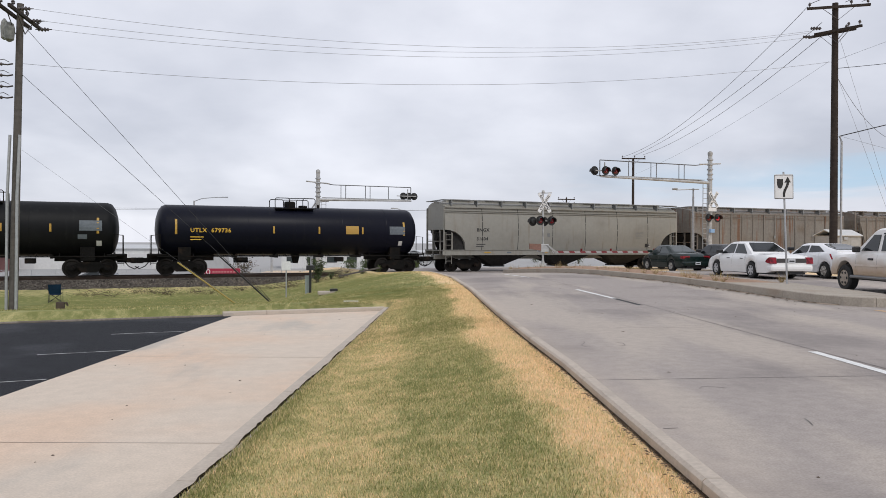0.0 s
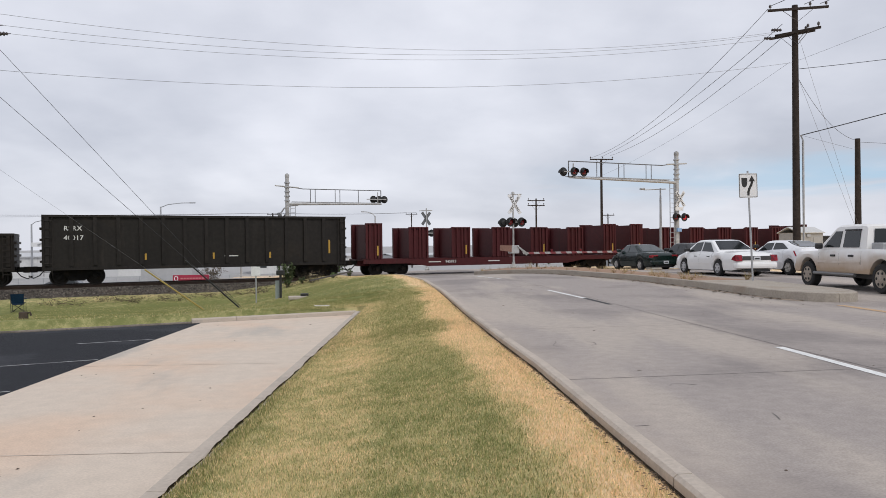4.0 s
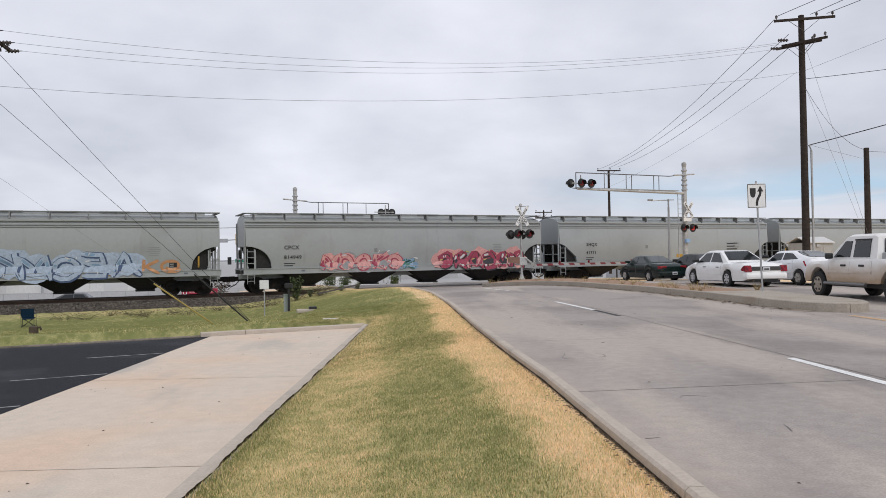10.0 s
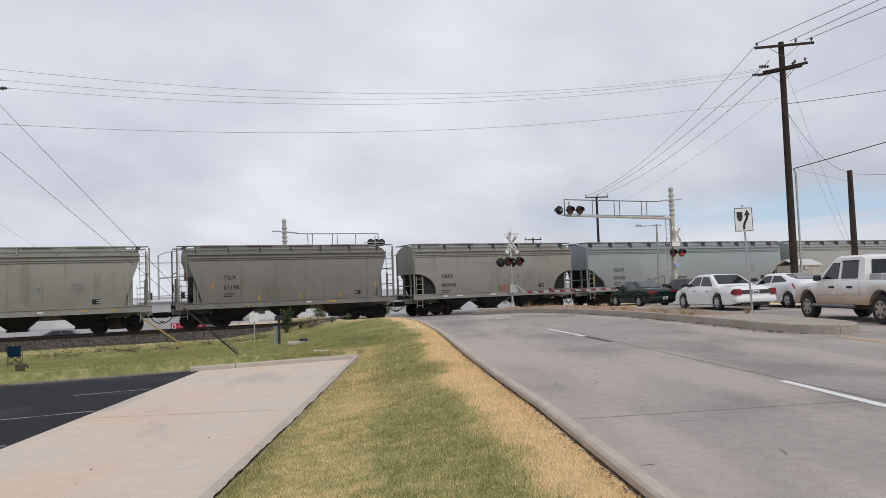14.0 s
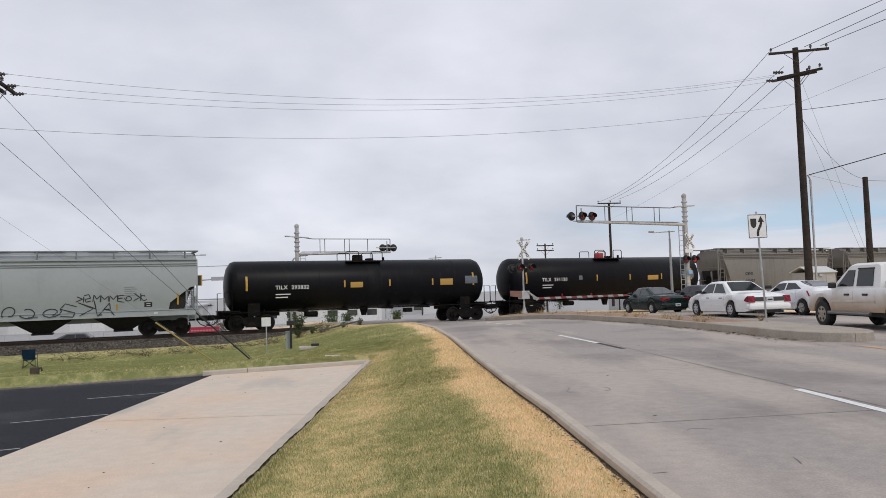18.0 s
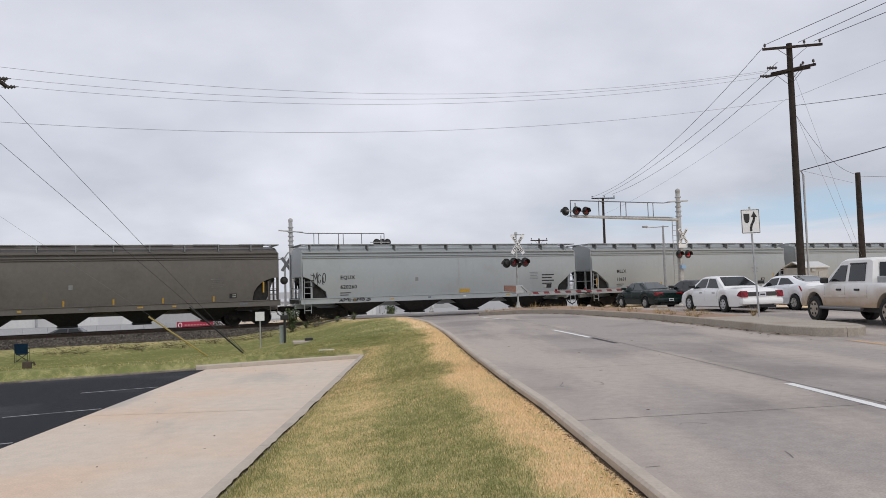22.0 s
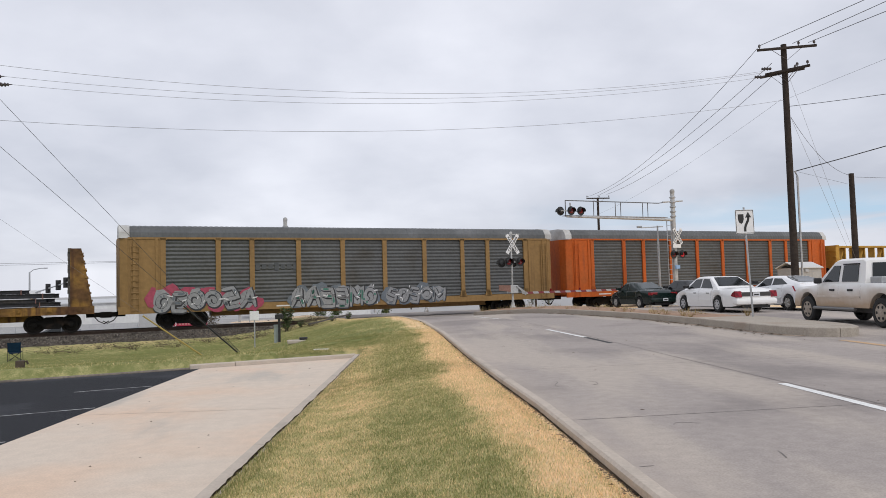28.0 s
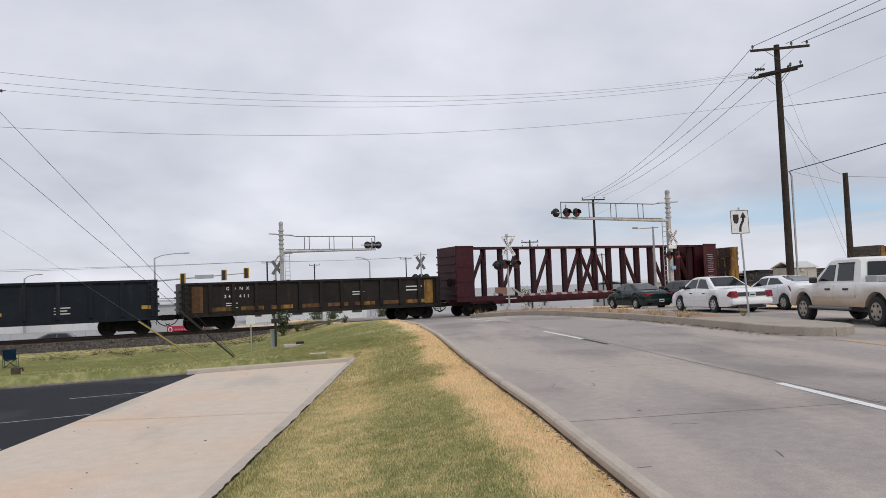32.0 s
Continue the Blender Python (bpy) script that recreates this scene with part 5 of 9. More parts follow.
def traffic_signal(x, y, zarm, ztop, ex, ey, heads, label, lamp=0.0, facing=1, hs=1.0, sign=None, ze=None):
    """A steel mast with a signal arm; heads at fractions along the arm."""
    ob = thing("traffic_signal", pose(x, y, -2.8), label, "traffic light")
    za = zarm + 2.8
    ze = za if ze is None else ze + 2.8
    b = B()
    tube(b, [(0, 0, 0), (0, 0, ztop + 2.8)], 0.17, 12, 0.11)
    part("mast", b, GALV, ob)
    b = B()
    tube(b, [(0, 0, za), (ex - x, ey - y, ze)], 0.12, 10, 0.06)
    part("signal_arm", b, GALV, ob)
    if lamp:
        b = B()
        tube(b, [(0, 0, ztop + 2.7), (lamp * 0.25, 0, ztop + 3.1), (lamp * 0.7, 0, ztop + 3.3), (lamp, 0, ztop + 3.3)], 0.06, 8)
        part("lamp_arm", b, GALV, ob)
        b = B()
        rbox(b, min(lamp * 0.95, lamp * 1.15), max(lamp * 0.95, lamp * 1.15), -0.15, 0.15, ztop + 3.22, ztop + 3.38, 0.03)
        part("lamp_head", b, GALV, ob)
    for q, kind in heads:
        px, py, pz = (ex - x) * q, (ey - y) * q, za + (ze - za) * q
        b = B()
        rbox(b, px - 0.38 * hs, px + 0.38 * hs, py - 0.12, py + 0.02, pz - 0.75 * hs, pz + 0.75 * hs, 0.03)
        head = part("signal_head", b, BLACK_PLASTIC if kind == "front" else mat("signal_yellow", (0.5, 0.31, 0.06), 0.6), ob)
        if kind != "front":
            b = B()
            rbox(b, px - 0.22 * hs, px + 0.22 * hs, py - 0.3, py - 0.122, pz - 0.66 * hs, pz + 0.66 * hs, 0.04)
            part("housing", b, BLACK_PLASTIC, head, "dark back of the signal housing")
        b = B()
        for k in range(3):
            lathe(b, [(-0.32, 0.16 * hs), (-0.12, 0.17 * hs)], "y", 12, (px, py, pz + (k - 1) * 0.46 * hs))
        part("visor", b, BLACK_PLASTIC, ob)
    if sign:
        q, w, h, m = sign
        px, py, pz = (ex - x) * q, (ey - y) * q, za + (ze - za) * q
        b = B()
        box(b, px - w / 2, px + w / 2, py - 0.2, py - 0.17, pz - h / 2, pz + h / 2)
        part("street_plate", b, m, ob, "plain street-name plate")
    return ob


traffic_signal(-35.6, 105, 4.0, 7.3, -22.6, 105, ((0.3, "back"), (0.74, "back"), (0.98, "back")), "steel traffic signal mast with yellow-backed heads", 4.2, sign=(0.53, 2.6, 0.55, GALV), ze=4.7)
traffic_signal(-56, 110, 1.9, 5.2, -39.5, 86, ((0.55, "front"), (0.8, "front"), (0.97, "front")), "traffic signal mast with three black heads", 2.2, hs=0.8, sign=(0.2, 1.6, 0.6, WHITE_SHEET), ze=3.1)
traffic_signal(-24.5, 105, 1.5, 2.6, -37, 105, ((0.22, "front"), (0.62, "front"), (0.98, "front")), "traffic signal arm with black heads", 0, hs=0.7, sign=(0.06, 2.3, 0.5, mat("sign_green", (0.02, 0.22, 0.14), 0.5)))


# ---- roadside things ----
def keep_right_sign():
    ob = thing("road_sign", pose(10.6, 22.6, 0.17, 0, 0, 4), "white traffic sign with a curved black arrow on a steel post", "road sign")
    b = B()
    tube(b, [(0.02, 0.03, -0.1), (-0.13, 0.03, 3.48)], 0.03, 8)
    part("post", b, GALV, ob)
    plate = part("plate", B_plate(0.61, 0.76), WHITE_SHEET, ob, at=pose(-0.14, -0.01, 3.02, 0, -1, 0))
    b = B()
    for x0, x1, z0, z1 in ((-0.29, 0.29, 0.35, 0.365), (-0.29, 0.29, -0.365, -0.35), (-0.295, -0.28, -0.365, 0.365), (0.28, 0.295, -0.365, 0.365)):
        box(b, x0, x1, -0.016, -0.012, z0, z1)
    part("border", b, BLACK_PLASTIC, plate)
    b = B()
    prism(b, [(-0.22, 0.24), (-0.03, 0.24), (-0.03, 0.08), (-0.06, -0.02), (-0.12, -0.06), (-0.19, -0.02), (-0.22, 0.08)], -0.017, -0.012)
    part("island_symbol", b, BLACK_PLASTIC, plate)
    b = B()
    line = [(-0.0, -0.3), (0.0, -0.2), (0.03, -0.1), (0.09, 0.0), (0.12, 0.08), (0.12, 0.16)]
    for (x0, z0), (x1, z1) in zip(line, line[1:]):
        beam(b, (x0, -0.0145, z0 - 0.01), (x1, -0.0145, z1 + 0.01), 0.005, 0.075)
    prism(b, [(0.02, 0.13), (0.22, 0.13), (0.12, 0.31)], -0.017, -0.012)
    part("arrow", b, BLACK_PLASTIC, plate)


def B_plate(w, h, r=0.04):
    b = B()
    pts = []
    for cx, cz, q0 in ((w / 2 - r, h / 2 - r, 0), (-w / 2 + r, h / 2 - r, 90), (-w / 2 + r, -h / 2 + r, 180), (w / 2 - r, -h / 2 + r, 270)):
        for k in range(4):
            q = radians(q0 + 30 * k)
            pts.append((cx + r * math.cos(q), cz + r * math.sin(q)))
    prism(b, pts, -0.012, 0.0)
    return b


keep_right_sign()


def camp_chair():
    x, y = -18.1, 34.3
    ob = thing("camp_chair", on_ground(x, y, 0.0, 200) @ Matrix.Scale(0.92, 4), "dark blue folding camp chair on the grass", "chair")
    cloth = mat("camp_cloth", (0.01, 0.03, 0.06), 0.9, spec=0.1, grain=0.2, grain_scale=20)
    b = B()
    hexa(b, [(-0.27, 0.22, 0.45), (0.27, 0.22, 0.45), (0.27, 0.25, 0.45), (-0.27, 0.25, 0.45), (-0.29, 0.34, 0.92), (0.29, 0.34, 0.92), (0.29, 0.37, 0.92), (-0.29, 0.37, 0.92)])
    part("backrest", b, cloth, ob)
    b = B()
    hexa(b, [(-0.27, -0.28, 0.45), (0.27, -0.28, 0.45), (0.25, 0.25, 0.38), (-0.25, 0.25, 0.38), (-0.27, -0.28, 0.47), (0.27, -0.28, 0.47), (0.25, 0.25, 0.4), (-0.25, 0.25, 0.4)])
    part("seat", b, cloth, ob)
    for p, q in (((-0.28, -0.28, 0), (0.26, 0.24, 0.46)), ((0.28, -0.28, 0), (-0.26, 0.24, 0.46)), ((-0.28, 0.3, 0), (-0.29, 0.34, 0.92)), ((0.28, 0.3, 0), (0.29, 0.34, 0.92)), ((-0.3, -0.28, 0), (-0.3, -0.28, 0.66)), ((0.3, -0.28, 0), (0.3, -0.28, 0.66)), ((-0.28, 0.3, 0.02), (0.28, -0.28, 0.45)), ((0.28, 0.3, 0.02), (-0.28, -0.28, 0.45))):
        b = B()
        tube(b, [p, q], 0.012, 6)
        part("leg", b, BLACK_PLASTIC, ob)
    for sx in (-0.3, 0.3):
        b = B()
        box(b, sx - 0.04, sx + 0.04, -0.3, 0.33, 0.655, 0.675)
        part("armrest", b, cloth, ob)


camp_chair()


def small_things():
    wood = mat("brown_box", (0.075, 0.055, 0.04), 0.85, grain=0.25, grain_scale=8)
    ob = thing("floodlight_box", on_ground(-13.6, 26.1, 0.13, 15), "small brown ground floodlight box on the lawn", "light box")
    b = B()
    rbox(b, -0.13, 0.13, -0.12, 0.12, -0.2, 0.24, 0.02)
    part("body", b, wood, ob)
    b = B()
    tube(b, [(0.12, 0, 0.18), (0.2, 0, 0.22), (0.24, 0, 0.1)], 0.035, 8)
    part("bracket", b, wood, ob)
    # white plate on a steel post
    ob = thing("marker_post", on_ground(-7.45, 34.9), "small white marker plate on a steel post", "marker post")
    b = B()
    tube(b, [(0, 0, -0.1), (0, 0, 1.72)], 0.03, 8)
    part("post", b, GALV, ob)
    part("plate", B_plate(0.42, 0.42, 0.02), WHITE_SHEET, ob, at=pose(0, -0.03, 1.5, 0, 0, 8))
    # meter post and cable pedestal
    ob = thing("meter_post", on_ground(-6.25, 34.6), "dark steel post with a capped meter box", "meter post")
    b = B()
    rbox(b, -0.05, 0.05, -0.05, 0.05, -0.1, 1.12, 0.01)
    part("post", b, BLACK_PLASTIC, ob)
    b = B()
    rbox(b, -0.18, 0.18, -0.12, 0.12, 1.08, 1.3, 0.03)
    part("meter_box", b, BLACK_PLASTIC, ob)
    ob = thing("cable_pedestal", on_ground(-6.45, 34.9, 0, 10), "small grey-green cable pedestal standing in the grass", "pedestal")
    b = B()
    rbox(b, -0.1, 0.12, -0.1, 0.1, -0.1, 0.78, 0.02)
    part("cabinet", b, mat("pedestal_green", (0.3, 0.34, 0.32), 0.6, grain=0.1), ob)
    b = B()
    rbox(b, -0.12, 0.14, -0.12, 0.12, 0.78, 0.84, 0.02)
    part("cap", b, mat("pedestal_green", (0.3, 0.34, 0.32)), ob)
    # valve lid in its pad
    ob = thing("valve_pad", on_ground(-4.55, 30.6, 0.0, 12), "flat concrete pad with a dark valve lid", "valve cover")
    b = B()
    rbox(b, -0.65, 0.65, -0.4, 0.4, -0.08, 0.03, 0.02)
    part("pad", b, KERBM, ob)
    b = B()
    rbox(b, -0.16, 0.16, -0.14, 0.14, 0.02, 0.14, 0.02)
    part("lid", b, BLACK_PLASTIC, ob)
    b = B()
    for k in range(5):
        q = k * 1.3
        box(b, q * 0.02 - 0.05 + 0.05 * k, q * 0.02 + 0.03 + 0.05 * k, -0.04, 0.05, -0.01, 0.03)
    ob = tagged(part("litter", b, WHITE_SHEET), "crumpled white litter on the grass", "litter")
    ob.matrix_basis = on_ground(-2.6, 19.6)
    b = B()
    rbox(b, -0.9, 0.9, -0.11, 0.11, -0.02, 0.14, 0.02)
    ob = tagged(part("old_tie", b, TIE), "discarded dark tie lying on the ballast toe", "railway tie")
    ob.matrix_basis = at_track(6.2, 40.2, -1.47, 3)
    b = B()
    beam(b, (-1.2, 0, 0), (1.2, 0, 0.42), 0.1, 0.08)
    ob = tagged(part("fallen_board", b, GREYWOOD), "weathered grey board lying on the bank", "board")
    ob.matrix_basis = pose(-4.6, 40.4, ground_z(-4.6, 40.4) + 0.0, 0, 0, 30)
    b = B()
    for k in range(3):
        tube(b, [(k * 0.4, 0.1 * k, 0.03), (k * 0.4 + 1.4, 0.15, 0.12), (k * 0.4 + 2.6, -0.1, 0.03)], 0.025, 6)
    ob = tagged(part("red_cable", b, mat("cable_red", (0.4, 0.12, 0.1), 0.7)), "loose red cable on the ballast", "cable")
    ob.matrix_basis = at_track(7.5, 41.4, -1.2)


small_things()


# ---- waiting vehicles ----
GLASS = mat("tinted_glass", (0.014, 0.017, 0.018), 0.06, spec=0.45)
GLASS_CLEAR = mat("pale_glass", (0.04, 0.05, 0.05), 0.06, spec=0.6)
TYRE = mat("tyre_rubber", (0.018, 0.018, 0.018), 0.85)
ALLOY = mat("alloy_wheel", (0.5, 0.48, 0.45), 0.4, 0.25)
HUBCAP = mat("wheel_cover", (0.5, 0.5, 0.51), 0.45, 0.3)
TRIM_BLACK = mat("black_trim", (0.02, 0.02, 0.022), 0.5)
TAIL_RED = mat("tail_lens", (0.26, 0.012, 0.018), 0.25)
BRAKE_RED = mat("brake_lens", (0.27, 0.008, 0.02), 0.2, spec=0.4, emit=0.03, stain=(0.08, 0.003, 0.008), stain_scale=9.0, stain_at=(0.45, 0.6))
CHROME = mat("chrome", (0.6, 0.6, 0.6), 0.15, 1.0)
PLATE_W = mat("plate_white", (0.6, 0.62, 0.64), 0.5)


def car_paint(key, c, rough=0.25):
    m = mat("auto_paint_" + key, c, rough, grain=0.02, grain_scale=3, spec=0.5 if c[0] > 0.3 else 0.3)
    m.node_tree.nodes["Principled BSDF"].inputs["Coat Weight"].default_value = 0.6 if c[0] > 0.3 else 0.25
    return m


PAINT_WHITE = car_paint("white", (0.83, 0.83, 0.82))
PAINT_WHITE2 = car_paint("pearl", (0.84, 0.84, 0.85))
PAINT_GREEN = car_paint("dark_green", (0.006, 0.016, 0.014))
PAINT_BLACK = car_paint("black", (0.012, 0.012, 0.013))
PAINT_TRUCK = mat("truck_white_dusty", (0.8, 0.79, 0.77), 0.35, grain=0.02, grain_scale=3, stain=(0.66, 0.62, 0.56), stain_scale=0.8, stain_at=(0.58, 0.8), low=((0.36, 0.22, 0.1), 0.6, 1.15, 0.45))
DUSTY_RIM = mat("dusty_rim", (0.34, 0.29, 0.24), 0.6, 0.1, grain=0.2, grain_scale=20)


def interp(rows, x):
    return table(rows, x)


def loft(bm, stations, ring_at):
    """A skin over rings of points, closed at both ends."""
    rings = [[bm.verts.new((x, y, z)) for y, z in ring_at(x)] for x in stations]
    for p, q in zip(rings, rings[1:]):
        n = len(p)
        for k in range(n):
            bm.faces.new((p[k], p[(k + 1) % n], q[(k + 1) % n], q[k]))
    bm.faces.new(rings[0][::-1])
    bm.faces.new(rings[-1])
    bmesh.ops.recalc_face_normals(bm, faces=bm.faces)


def wheel(parent, x, y, r, w, rim, out):
    """Tyre and rim; out: the side on which the rim shows."""
    t = B()
    lathe(t, [(-w / 2, r * 0.62), (-w / 2, r * 0.9), (-w * 0.36, r), (w * 0.36, r), (w / 2, r * 0.9), (w / 2, r * 0.64), (w * 0.05, r * 0.6), (-w * 0.05, r * 0.6)], "y", 28)
    tyre = part("wheel", t, TYRE, parent, at=pose(x, y, r))
    b = B()
    lathe(b, [(out * w * 0.3, 0.03), (out * w * 0.42, r * 0.2), (out * w * 0.36, r * 0.3), (out * w * 0.3, r * 0.55), (out * w * 0.47, r * 0.62), (out * w * 0.3, r * 0.66)], "y", 24)
    part("rim", b, rim, tyre)
    if rim in (HUBCAP, DUSTY_RIM):
        b = B()
        lathe(b, [(out * w * 0.3, r * 0.6), (out * w * 0.46, r * 0.58), (out * w * 0.5, r * 0.3), (out * w * 0.54, r * 0.12), (out * w * 0.54, 0.01)], "y", 24)
        cover = part("wheel_cover", b, rim, tyre, smooth=True)
        for k in range(6):
            q = 2 * math.pi * k / 6
            b = B()
            lathe(b, [(out * w * 0.49, 0.012), (out * w * 0.5, r * 0.1), (out * w * 0.515, r * 0.1), (out * w * 0.52, 0.01)], "y", 8, (math.cos(q) * r * 0.42, 0, math.sin(q) * r * 0.42))
            part("vent_hole", b, TYRE, cover)
        return
    b = B()
    for k in range(5):
        q = 2 * math.pi * k / 5
        beam(b, (math.cos(q) * r * 0.12, out * w * 0.44, math.sin(q) * r * 0.12), (math.cos(q) * r * 0.58, out * w * 0.46, math.sin(q) * r * 0.58), 0.06, 0.07)
    part("spoke", b, rim, tyre)


def seam(bm, skin, x, sg):
    """The shut line of a door: a hair-thin strip that follows the skin's section."""
    prev = None
    for y, z in skin:
        cur = [bm.verts.new((x + d, sg * (abs(y) + 0.003), z)) for d in (-0.004, 0.004)]
        if prev:
            bm.faces.new((prev[0], prev[1], cur[1], cur[0]))
        prev = cur


def sedan(name, m, label, body, L=5.3, W=1.95, H=1.47, wb=2.9, hood=0.98, deck=1.02, roof=(-0.55, 0.75), base=(-1.55, 1.35), r=0.34,
          rim=None, tail="wide", fast=False, glass=None, wheel_w=0.22):
    """A saloon car, x forward, its middle between the axles at the origin."""
    ob = thing(name, m, label, "car", "cars waiting at the crossing")
    xf, xr = L * 0.47, -L * 0.53
    hw = W / 2
    glass = glass or GLASS
    top_rows = [(xr, deck - 0.2), (xr + 0.05, deck - 0.1), (xr + 0.16, deck - 0.05), (xr + 0.45, deck - 0.015), (base[0], deck + 0.01), (base[1], hood + 0.02), (xf - 0.35, hood - 0.16), (xf - 0.08, hood - 0.3), (xf, hood - 0.42)]
    wid = [(xr, 0.86), (xr + 0.25, 0.95), (xr + 0.9, 1.0), (xf - 1.2, 1.0), (xf - 0.35, 0.95), (xf, 0.8)]
    low = [(xr, 0.36), (xr + 0.3, 0.26), (xf - 0.4, 0.2), (xf, 0.3)]
    arches = (wb / 2, -wb / 2)

    def ring(x):
        t, k, lo = interp(top_rows, x), interp(wid, x) * hw, interp(low, x)
        for ax in arches:                 # the skirt rises over the wheels
            d = abs(x - ax)
            if d < r * 1.18:
                lo = max(lo, r + math.sqrt(max((r * 1.18) ** 2 - d * d, 0)))
        lo = min(lo, t - 0.12)
        side = [(k * 0.93, lo), (k * 0.985, lo + (t - lo) * 0.3), (k, lo + (t - lo) * 0.55), (k * 0.97, lo + (t - lo) * 0.86), (k * 0.9, t - 0.005), (k * 0.5, t + 0.035)]
        return [(-y, z) for y, z in side] + [(y, z) for y, z in side[::-1]]

    xs = set()
    for a, c, n in ((xr, xf, 26),):
        xs |= {a + (c - a) * k / n for k in range(n + 1)}
    for ax in arches:
        xs |= {ax + r * 1.18 * math.cos(math.pi * k / 10) for k in range(11)}
    b = B()
    loft(b, sorted(xs), ring)
    part("body", b, body, ob, smooth=True)
    b = B()                                # dark floor and wheel wells
    box(b, xr + 0.25, xf - 0.3, -hw * 0.78, hw * 0.78, 0.2, 0.72)
    part("floor_pan", b, TRIM_BLACK, ob)
    rt = [(base[0], deck), (roof[0], H - 0.03), ((roof[0] + roof[1]) / 2, H), (roof[1], H - 0.03), (base[1], hood + 0.02)]
    if fast:
        rt = [(xr + 0.25, deck + 0.02), (roof[0] - 0.5, H - 0.17), (roof[0], H - 0.04), (0.1, H), (roof[1], H - 0.04), (base[1], hood + 0.02)]

    def cabin(x, grow=0.0):
        t = interp(rt, x) + grow
        bl = interp(top_rows, x) - 0.02
        k = interp(wid, x) * hw
        f = min(1.0, max(0.0, (t - bl) / (H - deck)))
        s = [(k * 0.9 + grow, bl), (k * (0.9 - 0.2 * f) + grow, t - 0.05 * f), (k * (0.9 - 0.3 * f), t)]
        return [(-y, z) for y, z in s] + [(y, z) for y, z in s[::-1]]

    xa, xb = rt[0][0] + 0.02, rt[-1][0] - 0.02
    n = 24
    b = B()
    loft(b, [xa + (xb - xa) * k / n for k in range(n + 1)], cabin)
    part("cabin", b, body, ob, smooth=True)

    def flank(x, f, sg):
        """A place on the cabin's side, f of the way from the belt to the roof."""
        c = cabin(x)
        (yb, zb), (yt, zt) = c[0], c[1]
        return Vector((x, sg * (abs(yb) + (abs(yt) - abs(yb)) * f + 0.009), zb + (zt - zb) * f))

    def pane(name, quad):
        b = B()
        cols, rows = 5, 3
        g = []
        for i in range(cols + 1):
            lo_, hi_ = quad[0].lerp(quad[1], i / cols), quad[3].lerp(quad[2], i / cols)
            g.append([b.verts.new(lo_.lerp(hi_, j / rows)) for j in range(rows + 1)])
        for i in range(cols):
            for j in range(rows):
                b.faces.new((g[i][j], g[i + 1][j], g[i + 1][j + 1], g[i][j + 1]))
        part(name, b, glass, ob, smooth=True)

    mid_x = (roof[0] + roof[1]) / 2 - 0.02
    for sg in (-1, 1):
        front, back = base[1] - 0.16, (base[0] + 0.42 if not fast else roof[0] - 0.55)
        for x0, x1, t0, t1 in ((mid_x + 0.05, front - 0.12, mid_x + 0.05, roof[1] - 0.04), (back, mid_x - 0.05, max(roof[0] + 0.04, back), mid_x - 0.05)):
            pane("side_window", [flank(x0, 0.12, sg), flank(x1, 0.12, sg), flank(t1, 0.9, sg), flank(t0, 0.9, sg)])
    for name, x0, x1 in (("rear_window", xa + (0.16 if not fast else 0.25), roof[0] - 0.06), ("windscreen", roof[1] + 0.06, xb - 0.1)):
        b = B()
        prev = None
        for i in range(7):
            x = x0 + (x1 - x0) * i / 6
            c = cabin(x)
            row = [b.verts.new((x, y * kk, z + 0.012 + dz)) for (y, z), kk, dz in ((c[1], 0.85, 0.012), (c[2], 0.9, 0.004), (c[3], 0.9, 0.004), (c[4], 0.85, 0.012))]
            if prev:
                for j in range(3):
                    b.faces.new((prev[j], prev[j + 1], row[j + 1], row[j]))
            prev = row
        part(name, b, glass, ob, smooth=True)
    for ax in arches:
        for sg in (-1, 1):
            wheel(ob, ax, sg * (hw - 0.13), r, wheel_w, rim or HUBCAP, sg)
    # side strip, handles, mirrors, door seams
    for sg in (-1, 1):
        b = B()
        box(b, -wb / 2 + r * 1.3, wb / 2 - r * 1.3, min(sg * hw * 0.992, sg * (hw + 0.008)), max(sg * hw * 0.992, sg * (hw + 0.008)), 0.52, 0.56)
        part("side_moulding", b, body, ob)
        for x in (-0.75, 0.35):
            b = B()
            rbox(b, x - 0.11, x + 0.11, min(sg * hw * 0.96, sg * hw * 1.0), max(sg * hw * 0.96, sg * hw * 1.0), deck - 0.2, deck - 0.165, 0.008)
            part("door_handle", b, TRIM_BLACK if body is PAINT_WHITE else body, ob)
        for x in (-1.02, 0.02, 1.12):
            b = B()
            seam(b, ring(x)[1:5], x, sg)
            part("door_seam", b, mat("panel_gap", (0.22, 0.21, 0.2), 0.8), ob)
        b = B()
        rbox(b, base[1] - 0.5, base[1] - 0.28, min(sg * hw * 0.92, sg * (hw + 0.16)), max(sg * hw * 0.92, sg * (hw + 0.16)), deck + 0.02, deck + 0.17, 0.04)
        part("mirror", b, TRIM_BLACK if body is not PAINT_GREEN else body, ob)
    # rear: lamps, bumper, plate
    zl = deck - (0.3 if tail == "slim" else 0.2)
